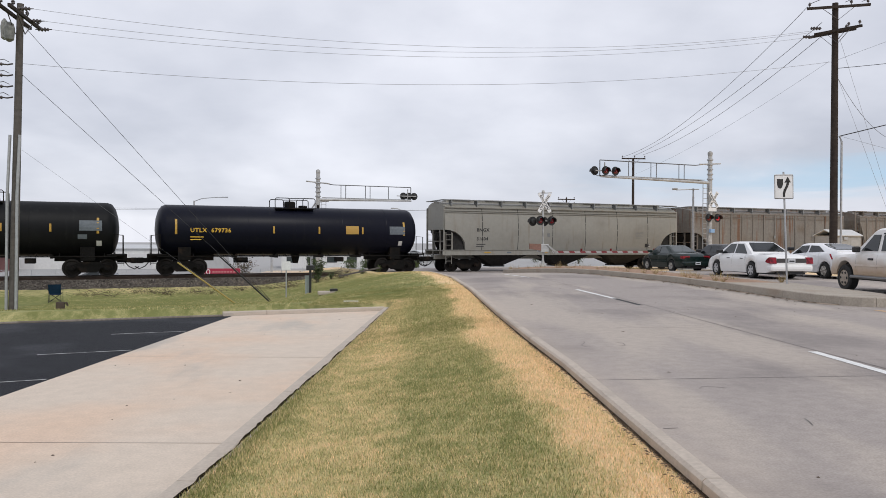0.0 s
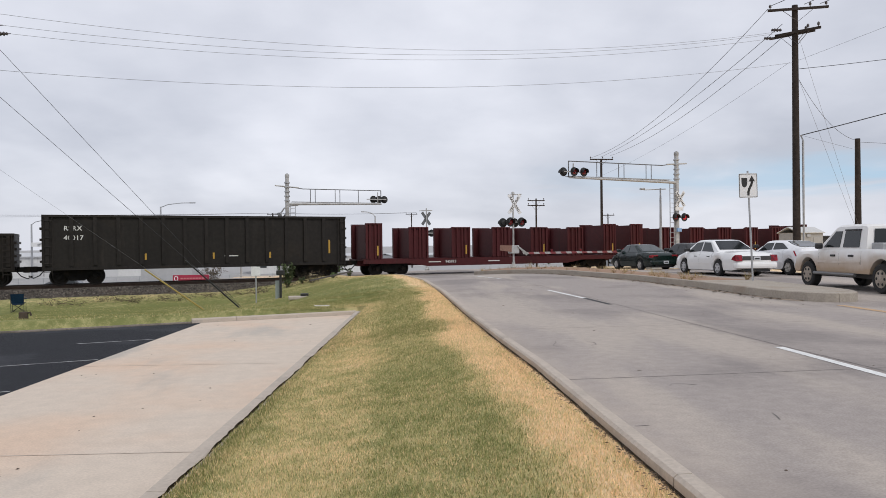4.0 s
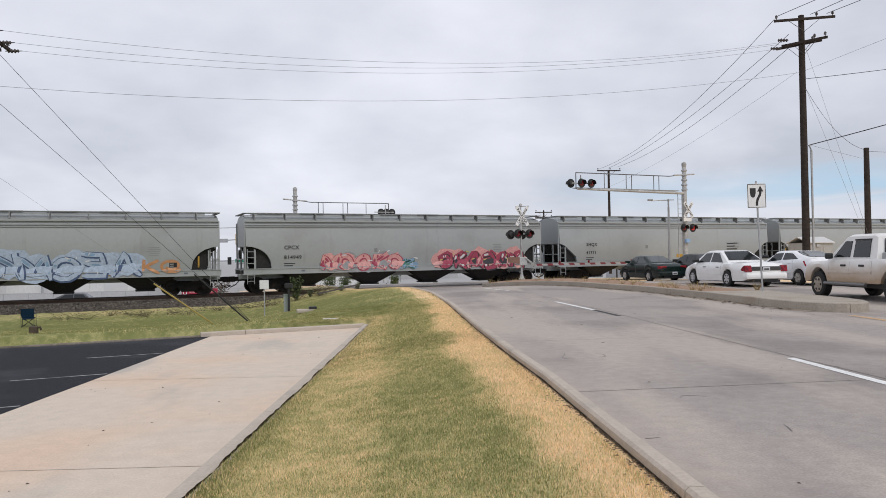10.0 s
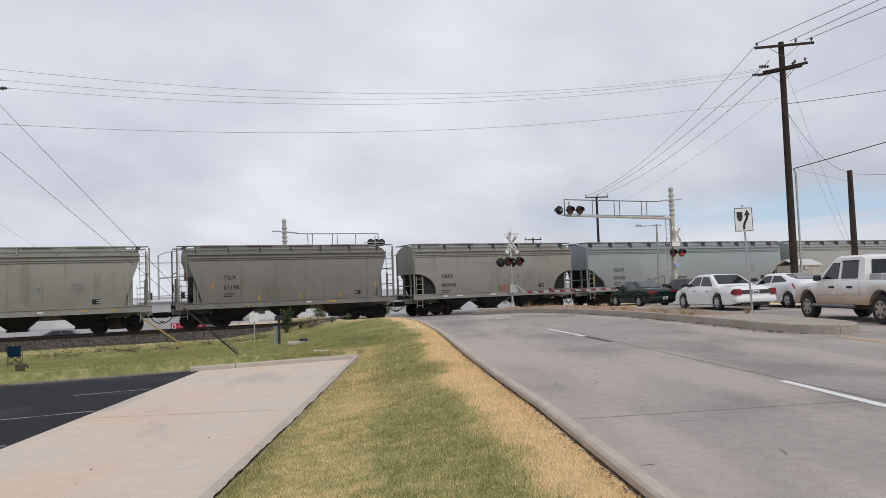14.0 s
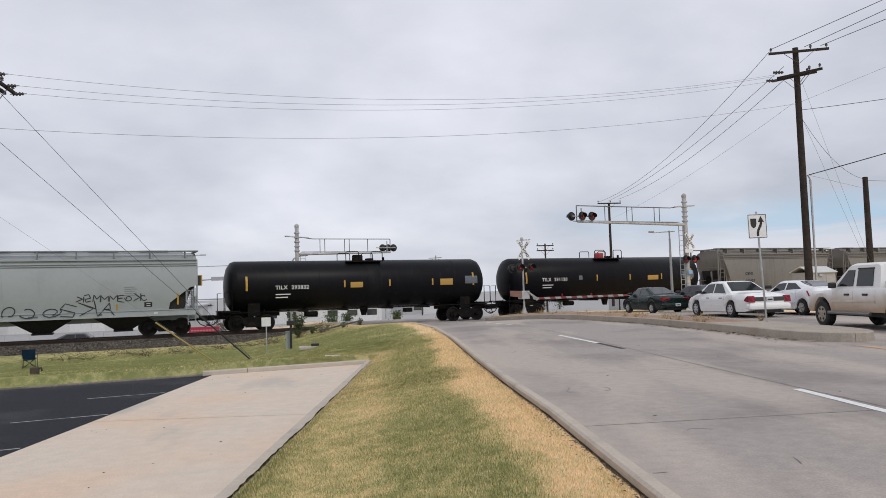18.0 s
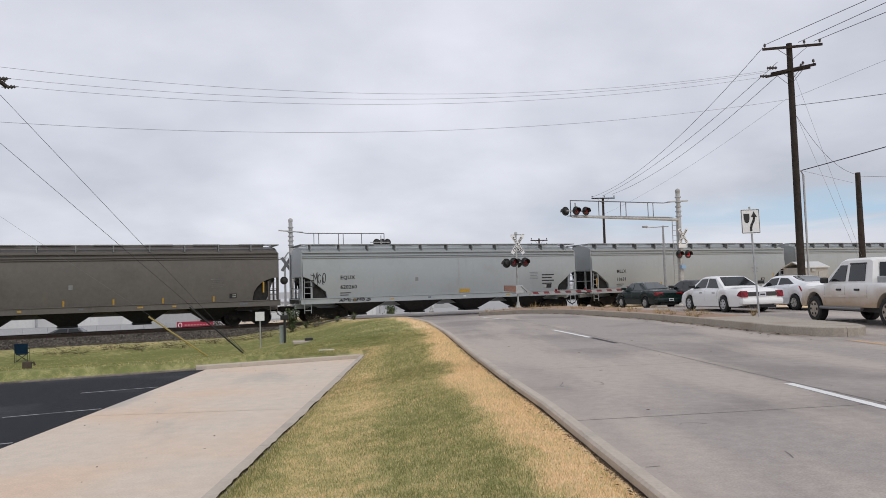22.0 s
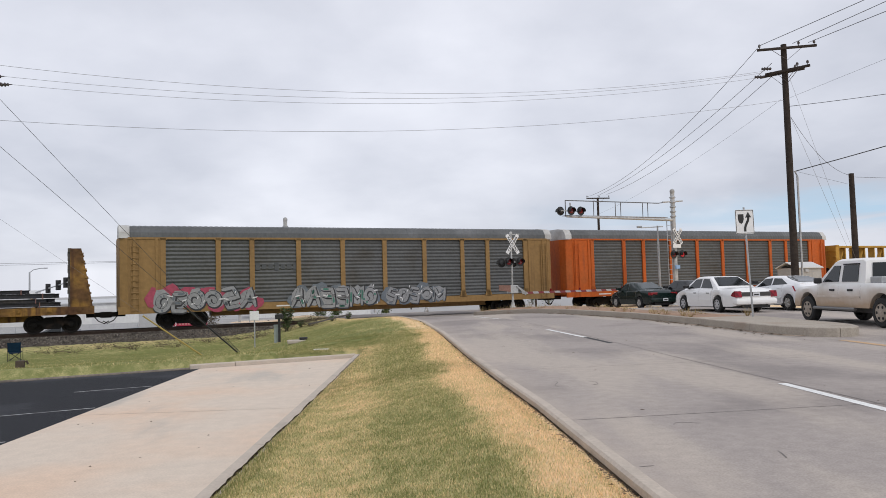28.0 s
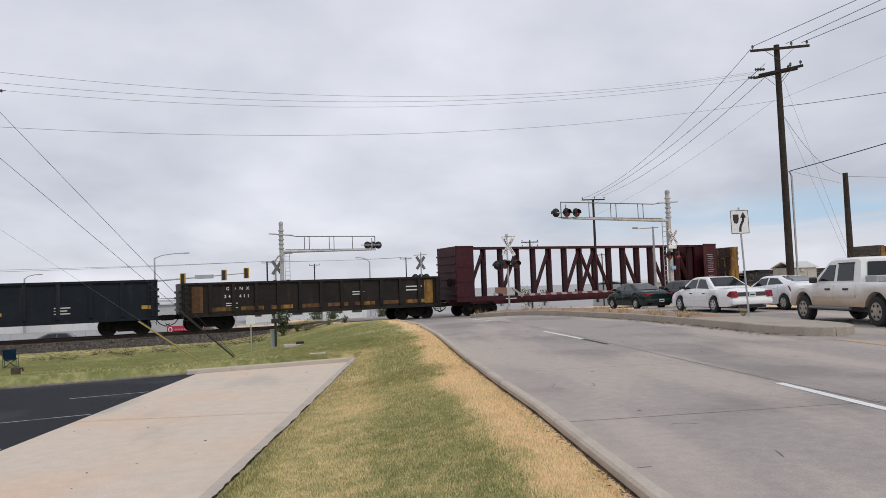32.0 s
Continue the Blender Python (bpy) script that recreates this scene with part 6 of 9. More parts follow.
    for sg in (-1, 1):
        b = B()
        if tail == "wide":
            prism(b, [(xr - 0.03, zl - 0.16), (xr + 0.36, zl - 0.1), (xr + 0.22, zl + 0.03), (xr + 0.06, zl + 0.1), (xr + 0.01, zl + 0.08)], *sorted((sg * hw * 0.66, sg * hw * 0.945)))
        elif tail == "slim":
            hexa(b, [(xr - 0.03, sg * hw * 0.3, zl - 0.03), (xr + 0.45, sg * hw * 1.01, zl - 0.02), (xr + 0.62, sg * hw * 0.9, zl + 0.02), (xr + 0.2, sg * hw * 0.3, zl - 0.02),
                     (xr - 0.02, sg * hw * 0.35, zl + 0.14), (xr + 0.62, sg * hw * 1.0, zl + 0.2), (xr + 0.72, sg * hw * 0.9, zl + 0.22), (xr + 0.2, sg * hw * 0.3, zl + 0.14)])
        else:
            rbox(b, xr + 0.0, xr + 0.3, min(sg * hw * 0.45, sg * hw * 0.93), max(sg * hw * 0.45, sg * hw * 0.93), zl - 0.08, zl + 0.08, 0.03)
        part("tail_lamp", b, TAIL_RED if tail == "round" else BRAKE_RED, ob, "red tail lamp")
    b = B()
    rbox(b, xr - 0.07, xr + 0.3, -hw * 0.93, hw * 0.93, 0.34, 0.61, 0.1)
    part("rear_bumper", b, body, ob)
    if tail == "wide":
        b = B()
        rbox(b, xr - 0.018, xr + 0.1, -hw * 0.65, hw * 0.65, zl - 0.12, zl + 0.05, 0.01)
        part("tail_panel", b, mat("tail_panel_grey", (0.05, 0.047, 0.047), 0.35), ob, "grey panel between the lamps")
    b = B()
    box(b, xr - 0.035, xr - 0.012, -0.15, 0.15, zl - 0.12, zl + 0.03) if tail == "wide" else box(b, xr - 0.115, xr - 0.1, -0.15, 0.15, 0.42, 0.57)
    plate = part("number_plate", b, PLATE_W, ob, "plain pale number plate")
    b = B()
    yz = (xr - 0.036, zl - 0.09) if tail == "wide" else (xr - 0.12, 0.46)
    box(b, yz[0], yz[0] + 0.004, -0.11, 0.11, yz[1], yz[1] + 0.06)
    part("plate_bar", b, TRIM_BLACK, plate)
    if tail == "slim":
        for sg in (-1, 1):
            b = B()
            rbox(b, xr - 0.13, xr + 0.1, *sorted((sg * hw * 0.55, sg * hw * 0.93)), 0.36, 0.6, 0.03)
            corner = part("bumper_insert", b, TRIM_BLACK, ob, "black corner insert")
            b = B()
            rbox(b, xr - 0.14, xr - 0.1, *sorted((sg * hw * 0.62, sg * hw * 0.88)), 0.44, 0.52, 0.01)
            part("reflector", b, TAIL_RED, corner)
    b = B()
    rbox(b, xr + 0.1, xr + 0.35, -hw * 0.6, hw * 0.6, 0.2, 0.36, 0.03)
    part("valance", b, TRIM_BLACK, ob)
    return ob


def by_wheel(x, y, heading, wb, half):
    """The pose of a car from its left rear wheel and its heading off straight ahead, to the left."""
    h = radians(90 + heading)
    f = Vector((math.cos(h), math.sin(h), 0))
    l = Vector((-f.y, f.x, 0))
    c = Vector((x, y, 0)) + f * wb / 2 - l * half
    return pose(c.x, c.y, road_z(c.x, c.y), 0, 0, 90 + heading)


sedan("sedan_car", by_wheel(13.0, 30.7, 7, 2.95, 0.8), "white full-size sedan waiting with brake lamps lit", PAINT_WHITE, L=5.4, wb=2.95, H=1.54, hood=0.97, deck=1.0, roof=(-0.6, 0.62), base=(-1.5, 1.4), glass=GLASS)
sedan("coupe_car", by_wheel(12.8, 40.9, 13, 2.67, 0.75), "dark green two-door coupe waiting at the gate", PAINT_GREEN, 4.8, 1.8, 1.48, 2.67, 0.94, 1.02, (-0.5, 0.55), (-1.55, 1.25), 0.32, ALLOY, "round", glass=GLASS_CLEAR)
sedan("hatchback_car", by_wheel(15.98, 30.6, 6, 2.7, 0.76), "white fastback hatchback with slim red tail lamps", PAINT_WHITE2, 4.47, 1.82, 1.48, 2.7, 0.95, 1.13, (-0.75, 0.55), (-1.7, 1.3), 0.33, ALLOY, "slim", True)
sedan("sedan_car", by_wheel(14.95, 38.9, 12, 2.7, 0.75), "black sedan waiting ahead in the next lane", PAINT_BLACK, 4.6, 1.8, 1.44, 2.7, 0.92, 0.98, (-0.55, 0.6), (-1.45, 1.3), 0.33, ALLOY, "round")


def pickup(m):
    ob = thing("pickup_truck", m, "dusty white crew-cab pickup truck with tinted windows", "truck", "cars waiting at the crossing")
    hw, wb, r = 0.99, 3.64, 0.4
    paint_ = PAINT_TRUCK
    xf, xr = wb / 2 + 0.95, -wb / 2 - 1.2
    belt = 1.17
    top = [(xr, belt + 0.02), (-0.55, belt + 0.02), (1.2, belt - 0.02), (2.3, belt - 0.08), (xf - 0.12, belt - 0.16), (xf, belt - 0.4)]
    wid = [(xr, 0.97), (xr + 0.3, 1.0), (xf - 0.8, 1.0), (xf - 0.2, 0.95), (xf, 0.85)]

    def ring(x):
        t, k, lo = interp(top, x), interp(wid, x) * hw, 0.5
        for ax in (wb / 2, -wb / 2):
            d = abs(x - ax)
            if d < 0.53:
                lo = max(lo, 0.36 + math.sqrt(max(0.53 ** 2 - d * d, 0)) * 1.08)
        s = [(k * 0.96, lo), (k * 0.995, lo + (t - lo) * 0.35), (k, lo + (t - lo) * 0.6), (k * 0.975, t - 0.06), (k * 0.93, t)]
        return [(-y, z) for y, z in s] + [(y, z) for y, z in s[::-1]]

    xs = {xr + (xf - xr) * k / 30 for k in range(31)}
    for ax in (wb / 2, -wb / 2):
        xs |= {ax + 0.53 * math.cos(math.pi * k / 12) for k in range(13)}
    b = B()
    loft(b, sorted(xs), ring)
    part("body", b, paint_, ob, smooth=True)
    b = B()
    box(b, xr + 0.2, xf - 0.3, -hw * 0.75, hw * 0.75, 0.36, 0.95)
    part("chassis", b, TRIM_BLACK, ob)
    H = 1.9
    rt = [(-1.14, belt), (-1.04, H - 0.08), (-0.9, H), (0.3, H), (0.48, H - 0.04), (1.3, belt)]

    def cab(x, g=0.0):
        t, bl = interp(rt, x) + g, belt - 0.05
        f = min(1, max(0, (t - bl) / (H - bl)))
        s = [(hw * 0.94 + g, bl), (hw * (0.94 - 0.16 * f) + g, t - 0.06 * f), (hw * (0.94 - 0.26 * f), t)]
        return [(-y, z) for y, z in s] + [(y, z) for y, z in s[::-1]]

    b = B()
    loft(b, [-1.12 + 2.4 * k / 24 for k in range(25)], cab)
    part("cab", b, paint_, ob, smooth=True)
    for sg in (-1, 1):                     # side windows set in the cab
        for x0, x1, xt0, xt1 in ((0.15, 0.98, 0.15, 0.47), (-0.8, -0.02, -0.74, -0.02)):
            b = B()
            zt, zb = H - 0.19, belt + 0.07
            def at(x, z):
                f = (z - (belt - 0.05)) / (H - belt + 0.05)
                return Vector((x, sg * (hw * (0.94 - 0.16 * f) + 0.012), z))
            v = [at(x0, zb), at(x1, zb), at(xt1, zt), at(xt0, zt)]
            w = [p - Vector((0, sg * 0.03, 0)) for p in v]
            hexa(b, v + w)
            part("side_window", b, GLASS, ob, "tinted side window" if x0 < 0 else "")
        b = B()
        box(b, -0.76, 0.0, min(sg * (hw * 0.8), sg * (hw * 0.84)), max(sg * (hw * 0.8), sg * (hw * 0.84)), H - 0.18, H - 0.14)
        part("rain_guard", b, TRIM_BLACK, ob)
        for x in (-0.5, 0.4):
            b = B()
            rbox(b, x - 0.14, x + 0.1, min(sg * hw * 0.985, sg * (hw + 0.02)), max(sg * hw * 0.985, sg * (hw + 0.02)), belt - 0.2, belt - 0.14, 0.012)
            part("door_handle", b, TRIM_BLACK, ob)
        for x in (-0.98, 0.08, 1.15):
            b = B()
            seam(b, ring(x)[1:4], x, sg)
            part("door_seam", b, mat("panel_gap", (0.22, 0.21, 0.2), 0.8), ob)
        b = B()
        rbox(b, 0.86, 1.02, min(sg * (hw + 0.0), sg * (hw + 0.2)), max(sg * (hw + 0.0), sg * (hw + 0.2)), belt + 0.02, belt + 0.2, 0.05)
        part("mirror", b, TRIM_BLACK, ob, "black door mirror")
        b = B()
        tube(b, [(-0.75, sg * (hw + 0.02), 0.46), (1.35, sg * (hw + 0.02), 0.46)], 0.05, 8)
        part("running_board", b, mat("dull_steel", (0.2, 0.2, 0.2), 0.5, 0.6), ob)
        b = B()
        box(b, -0.95, 1.2, min(sg * hw * 0.99, sg * (hw + 0.012)), max(sg * hw * 0.99, sg * (hw + 0.012)), 0.78, 0.84)
        part("side_moulding", b, paint_, ob)
        b = B()
        rbox(b, xr - 0.02, xr + 0.12, min(sg * hw * 0.78, sg * hw * 0.98), max(sg * hw * 0.78, sg * hw * 0.98), 0.8, 1.12, 0.02)
        part("tail_lamp", b, TAIL_RED, ob)
        for ax in (wb / 2, -wb / 2):
            wheel(ob, ax, sg * (hw - 0.15), r, 0.27, DUSTY_RIM, sg)
    b = B()                                # rear window and load bed
    v = [Vector((-1.13, -0.7, belt + 0.08)), Vector((-1.13, 0.7, belt + 0.08)), Vector((-1.06, 0.62, H - 0.14)), Vector((-1.06, -0.62, H - 0.14))]
    hexa(b, v + [p + Vector((-0.02, 0, 0)) for p in v])
    part("rear_window", b, GLASS, ob)
    b = B()
    box(b, xr + 0.08, -1.2, -hw * 0.82, hw * 0.82, belt + 0.003, belt + 0.03)
    part("load_bed", b, TRIM_BLACK, ob)
    b = B()
    rbox(b, -1.75, -1.25, -0.85, 0.85, belt - 0.1, belt + 0.2, 0.03)
    part("tool_box", b, GALV, ob, "grey tool box in the bed")
    b = B()
    rbox(b, xr - 0.18, xr + 0.05, -hw * 0.95, hw * 0.95, 0.5, 0.72, 0.04)
    part("rear_bumper", b, CHROME, ob)
    b = B()
    rbox(b, xf - 0.16, xf + 0.07, -hw * 0.85, hw * 0.85, 0.46, 0.74, 0.06)
    part("front_bumper", b, paint_, ob)


pickup(by_wheel(12.55, 19.1, 0, 3.64, 0.84))


# ---- sheds and buildings beyond ----
def signal_hut():
    ob = thing("signal_hut", at_track(48.6, 39.0, -0.45), "small pale grey metal signal hut with a low gable roof", "hut")
    wall = mat("hut_beige", (0.36, 0.355, 0.34), 0.6, grain=0.08, grain_scale=6, streak=(0.3, 0.285, 0.26))
    b = B()
    box(b, -1.35, 1.35, -0.85, 0.85, 0.15, 2.5)
    part("wall", b, wall, ob)
    b = B()
    extrude_x(b, [(-0.97, 2.48), (0, 2.92), (0.97, 2.48), (0.97, 2.54), (0, 2.98), (-0.97, 2.54)], -1.46, 1.46)
    part("roof", b, mat("hut_roof", (0.55, 0.55, 0.54), 0.6, grain=0.06), ob, "pale metal roof")
    b = B()
    rbox(b, 0.3, 1.1, -0.875, -0.85, 0.3, 2.2, 0.01)
    door = part("door", b, wall, ob)
    b = B()
    rbox(b, 0.4, 0.46, -0.92, -0.87, 1.2, 1.35, 0.01)
    part("door_handle", b, BLACK_PLASTIC, door)
    b = B()
    rbox(b, -0.5, -0.1, -0.95, -0.85, 2.2, 2.4, 0.02)
    part("vent", b, GALV, ob)
    b = B()
    box(b, -1.5, 1.5, -1.05, 1.05, -0.2, 0.15)
    part("footing", b, KERBM, ob)


signal_hut()
b = B()
rbox(b, -0.45, 0.45, -0.3, 0.3, 0, 1.35, 0.03)
ob = tagged(part("relay_case", b, mat("case_grey", (0.3, 0.3, 0.29), 0.6, grain=0.1)), "grey steel relay case by the signal mast", "cabinet")
ob.matrix_basis = at_track(34.6, 39.4, -0.4)


def shed(name, x0, x1, y0, y1, z0, z1, wall, label, windows=0, roof=0.25, doors=0):
    ob = thing(name, pose((x0 + x1) / 2, (y0 + y1) / 2, z0, 0, 0, 12), label, "building")
    w, d, h = (x1 - x0) / 2, (y1 - y0) / 2, z1 - z0
    b = B()
    box(b, -w, w, -d, d, -0.3, h)
    part("wall", b, wall, ob)
    b = B()
    extrude_x(b, [(-d - 0.3, h - 0.02), (0, h + roof), (d + 0.3, h - 0.02), (d + 0.3, h + 0.12), (0, h + roof + 0.15), (-d - 0.3, h + 0.12)], -w - 0.3, w + 0.3)
    part("roof", b, mat("shed_roof", (0.52, 0.53, 0.54), 0.6, grain=0.08), ob)
    for k in range(windows):
        x = -w + 2 * w * (k + 0.5) / windows
        b = B()
        rbox(b, x - 0.8, x + 0.8, -d - 0.04, -d - 0.001, h * 0.4, h * 0.75, 0.01)
        win = part("window", b, TRIM_BLACK, ob)
        b = B()
        box(b, x - 0.68, x + 0.68, -d - 0.055, -d - 0.045, h * 0.44, h * 0.71)
        part("pane", b, GLASS_CLEAR, win)
    for k in range(doors):
        x = -w + 2 * w * (k + 0.5) / doors
        b = B()
        for q in range(5):
            rbox(b, x - 1.7, x + 1.7, -d - 0.05, -d - 0.001, q * h * 0.15, q * h * 0.15 + h * 0.145, 0.01)
        part("roller_door", b, mat("roller_white", (0.6, 0.6, 0.6), 0.6), ob)
    n = int(2 * w / 1.2)
    b = B()
    for k in range(n):
        x = -w + 2 * w * k / n
        box(b, x, x + 0.06, -d - 0.03, -d, 0, h)
    part("cladding_rib", b, wall, ob)
    return ob


WHITE_CLAD = mat("white_cladding", (0.66, 0.66, 0.65), 0.6, grain=0.05, grain_scale=3, streak=(0.52, 0.51, 0.49))
GREY_CLAD = mat("grey_cladding", (0.42, 0.42, 0.42), 0.6, grain=0.05, grain_scale=3)
RED_CLAD = mat("red_cladding", (0.17, 0.06, 0.055), 0.7, grain=0.1, grain_scale=3)
shed("warehouse", -78, -36, 112, 130, -2.9, 0.3, WHITE_CLAD, "long low white metal warehouse", 0, 0.5, 5)
shed("warehouse", -34.4, -28.4, 92, 100, -2.9, 0.75, GREY_CLAD, "plain grey block building", 0, 0.05)
shed("warehouse", -79, -61, 96, 106, -2.9, -0.7, RED_CLAD, "low dark red building", 0, 0.2)
shed("office_building", -27, -8, 118, 130, -2.9, -0.2, WHITE_CLAD, "low white building with small windows", 6, 0.3)
shed("warehouse", -6, 6, 150, 165, -2.9, -0.6, GREY_CLAD, "low grey building far behind", 2, 0.3, 1)
shed("warehouse", 34, 52, 118, 132, -2.9, 1.2, GREY_CLAD, "low grey building beyond the road", 0, 0.4)


def fence():
    ob = thing("chain_fence", pose(-34, 82, -2.9, 0, 0, 14), "grey chain-link fence with a top rail", "fence")
    mesh = mat("chain_link", (0.42, 0.43, 0.44), 0.6, 0.3, grain=0.3, grain_scale=25)
    for k in range(27):
        b = B()
        tube(b, [(-30 + k * 2.4, 0, 0), (-30 + k * 2.4, 0, 1.25)], 0.03, 6)
        part("post", b, GALV, ob)
    for z in (0.1, 0.65, 1.22):
        b = B()
        tube(b, [(-30, 0, z), (32.4, 0, z)], 0.018, 5)
        part("rail", b, GALV, ob)
    b = B()
    for k in range(420):
        x = -30 + k * 0.1486
        for sg in (-1, 1):
            if -30 <= x + sg * 1.15 <= 32.4:
                tube(b, [(x, 0, 0.05), (x + sg * 1.15, 0, 1.22)], 0.006, 3, cap=False)
    part("wire_mesh", b, mesh, ob)


fence()


def banner():
    ob = thing("banner_board", pose(-22.5, 75, -2.9, 0, 0, 8), "red banner board with a pale round emblem on posts", "sign")
    b = B()
    rbox(b, -1.75, 1.75, -0.03, 0.03, 0.95, 1.62, 0.02)
    part("board", b, mat("banner_red", (0.36, 0.02, 0.05), 0.6, grain=0.08), ob)
    b = B()
    for q in range(20):
        a0, a1 = 2 * math.pi * q / 20, 2 * math.pi * (q + 1) / 20
        for rx, rz, w in ((0.2, 0.26, 0.07),):
            b.faces.new([b.verts.new(v) for v in ((-1.42 + rx * math.cos(a0), -0.045, 1.28 + rz * math.sin(a0)), (-1.42 + rx * math.cos(a1), -0.045, 1.28 + rz * math.sin(a1)),
                                                  (-1.42 + (rx - w) * math.cos(a1), -0.045, 1.28 + (rz - w) * math.sin(a1)), (-1.42 + (rx - w) * math.cos(a0), -0.045, 1.28 + (rz - w) * math.sin(a0)))])
    part("emblem", b, WHITE_SHEET, ob)
    b = B()
    for k in range(9):
        box(b, -1.0 + k * 0.29, -0.79 + k * 0.29, -0.045, -0.035, 1.2, 1.34)
    part("word_bar", b, mat("banner_pink", (0.5, 0.2, 0.2), 0.6), ob)
    for x in (-1.4, 1.4):
        b = B()
        tube(b, [(x, 0.06, -0.2), (x, 0.06, 1.6)], 0.04, 8)
        part("post", b, GALV, ob)


banner()
leafy("bare_tree", pose(-21.6, 79, -2.9), "small brown bare tree behind the banner", 2.6, 2.2, 500, 0.12, BRUSH, 12, 12, "tree")
for k, (x, y, h) in enumerate(((-12.5, 100, 2.2), (-10.5, 101, 2.0), (-4, 105, 2.0), (-17, 98, 2.4), (24.5, 150, 4.2), (28, 152, 3.6), (20, 160, 3.2))):
    leafy("shrub", pose(x, y, -2.9), "dark green rounded shrub far behind the track", h, h * 0.9, 500, 0.16, LEAF, 40 + k, 10)
sedan("parked_car", pose(-32.4, 70, -2.85, 0, 0, 10), "dark grey sedan parked beyond the track", mat("auto_paint_grey", (0.06, 0.065, 0.07), 0.3), 4.8, 1.85, 1.55, 2.75, 0.98, 1.05, (-0.9, 0.7), (-1.9, 1.35), 0.34, ALLOY, "round")
far_white = sedan("moving_car", pose(-31.6, 68, -2.85, 0, 0, 0), "white sedan driving along the street beyond the track", PAINT_WHITE2, 4.6, 1.82, 1.5, 2.7, 0.98, 1.05, (-0.9, 0.6), (-1.8, 1.3), 0.33, ALLOY, "round")

# ---- the train: paints ----
STEEL_DARK = mat("truck_steel", (0.009, 0.0085, 0.008), 0.8, grain=0.3, grain_scale=12, stain=(0.024, 0.017, 0.013), stain_scale=2.0, spec=0.1)
WHEEL_RIM = mat("wheel_steel", (0.018, 0.0155, 0.014), 0.6, 0.2, spec=0.2, grain=0.2, grain_scale=15)
YELLOW_STRIP = mat("reflector_yellow", (0.46, 0.27, 0.04), 0.5, grain=0.15, grain_scale=20)
LETTER_BLACK = mat("letter_black", (0.02, 0.02, 0.022), 0.7)
LETTER_WHITE = mat("letter_white", (0.62, 0.62, 0.6), 0.7)
LETTER_YELLOW = mat("letter_yellow", (0.7, 0.42, 0.04), 0.6)
ROOF_DARK = mat("roof_walk_steel", (0.2, 0.205, 0.205), 0.7, grain=0.25, grain_scale=8)
# shade of the slope sheets is put into this dark colour; bays and seams share it
SLOPE_DARK = mat("slope_sheet_shade", (0.032, 0.031, 0.03), 0.85, spec=0.15, grain=0.2, grain_scale=6)
SIGN_ORANGE = mat("placard_orange", (0.45, 0.27, 0.06), 0.6)


def paint(key, color, dirt_c=None, streak=None, grain=0.06, stain_at=(0.5, 0.75), streak_at=(0.55, 0.8), rough=0.55, spec=0.22):
    return mat("car_paint_" + key, color, rough, grain=grain, grain_scale=5, stain=dirt_c, stain_scale=0.5, stain_at=stain_at, streak=streak, streak_at=streak_at, spec=spec)


P_PALE = paint("pale_grey", (0.335, 0.36, 0.366), (0.3, 0.32, 0.322), (0.265, 0.275, 0.272), grain=0.025, spec=0.6, rough=0.36, streak_at=(0.6, 0.86))
P_PALE2 = paint("light_grey", (0.32, 0.335, 0.332), (0.28, 0.288, 0.28), (0.25, 0.25, 0.238), grain=0.03, spec=0.55, rough=0.4, streak_at=(0.58, 0.84))
P_BLUEGREY = paint("blue_grey", (0.265, 0.31, 0.325), (0.24, 0.272, 0.28), (0.22, 0.24, 0.243), grain=0.025, spec=0.6, rough=0.36, streak_at=(0.6, 0.86))
P_TAN = paint("tan_grey", (0.27, 0.262, 0.232), (0.225, 0.212, 0.185), (0.2, 0.165, 0.13), grain=0.04, spec=0.35)
P_TAN2 = paint("dull_tan", (0.195, 0.186, 0.168), (0.16, 0.15, 0.132), (0.14, 0.11, 0.085), grain=0.05, spec=0.35)
P_RUSTY = paint("rusty_grey", (0.21, 0.195, 0.175), (0.16, 0.125, 0.095), (0.16, 0.075, 0.038), grain=0.12, streak_at=(0.52, 0.68))
P_WEATHER = paint("weathered_grey", (0.24, 0.24, 0.225), (0.2, 0.192, 0.175), (0.2, 0.16, 0.125), grain=0.05, streak_at=(0.58, 0.82), spec=0.35)
P_BROWN = paint("grimy_brown", (0.135, 0.122, 0.112), (0.105, 0.094, 0.085), (0.16, 0.14, 0.12))
P_BLACK = paint("tank_black", (0.006, 0.0062, 0.0078), (0.009, 0.009, 0.01), (0.014, 0.0135, 0.013), rough=0.4, spec=0.12)
P_BLACK2 = paint("tank_faded_black", (0.008, 0.0084, 0.0095), (0.013, 0.013, 0.014), (0.02, 0.02, 0.02), rough=0.5, spec=0.12)
P_NAVY = paint("tank_blue_black", (0.006, 0.0068, 0.014), (0.008, 0.009, 0.015), (0.012, 0.012, 0.016), rough=0.38, spec=0.12)
P_GON = paint("gondola_grey", (0.034, 0.034, 0.036), (0.05, 0.049, 0.048), (0.03, 0.028, 0.026), grain=0.2)
P_GONB = paint("gondola_brown", (0.018, 0.0145, 0.0125), (0.01, 0.0085, 0.008), (0.045, 0.024, 0.015), grain=0.25)
P_COAL = paint("coal_brown", (0.018, 0.0155, 0.014), (0.026, 0.021, 0.017), (0.03, 0.025, 0.022), grain=0.2)
P_RED = paint("oxide_red", (0.066, 0.0125, 0.014), (0.05, 0.012, 0.012), (0.042, 0.016, 0.014), grain=0.12)
P_MAROON = paint("maroon", (0.05, 0.012, 0.017), (0.038, 0.013, 0.013), (0.085, 0.035, 0.03), grain=0.15)
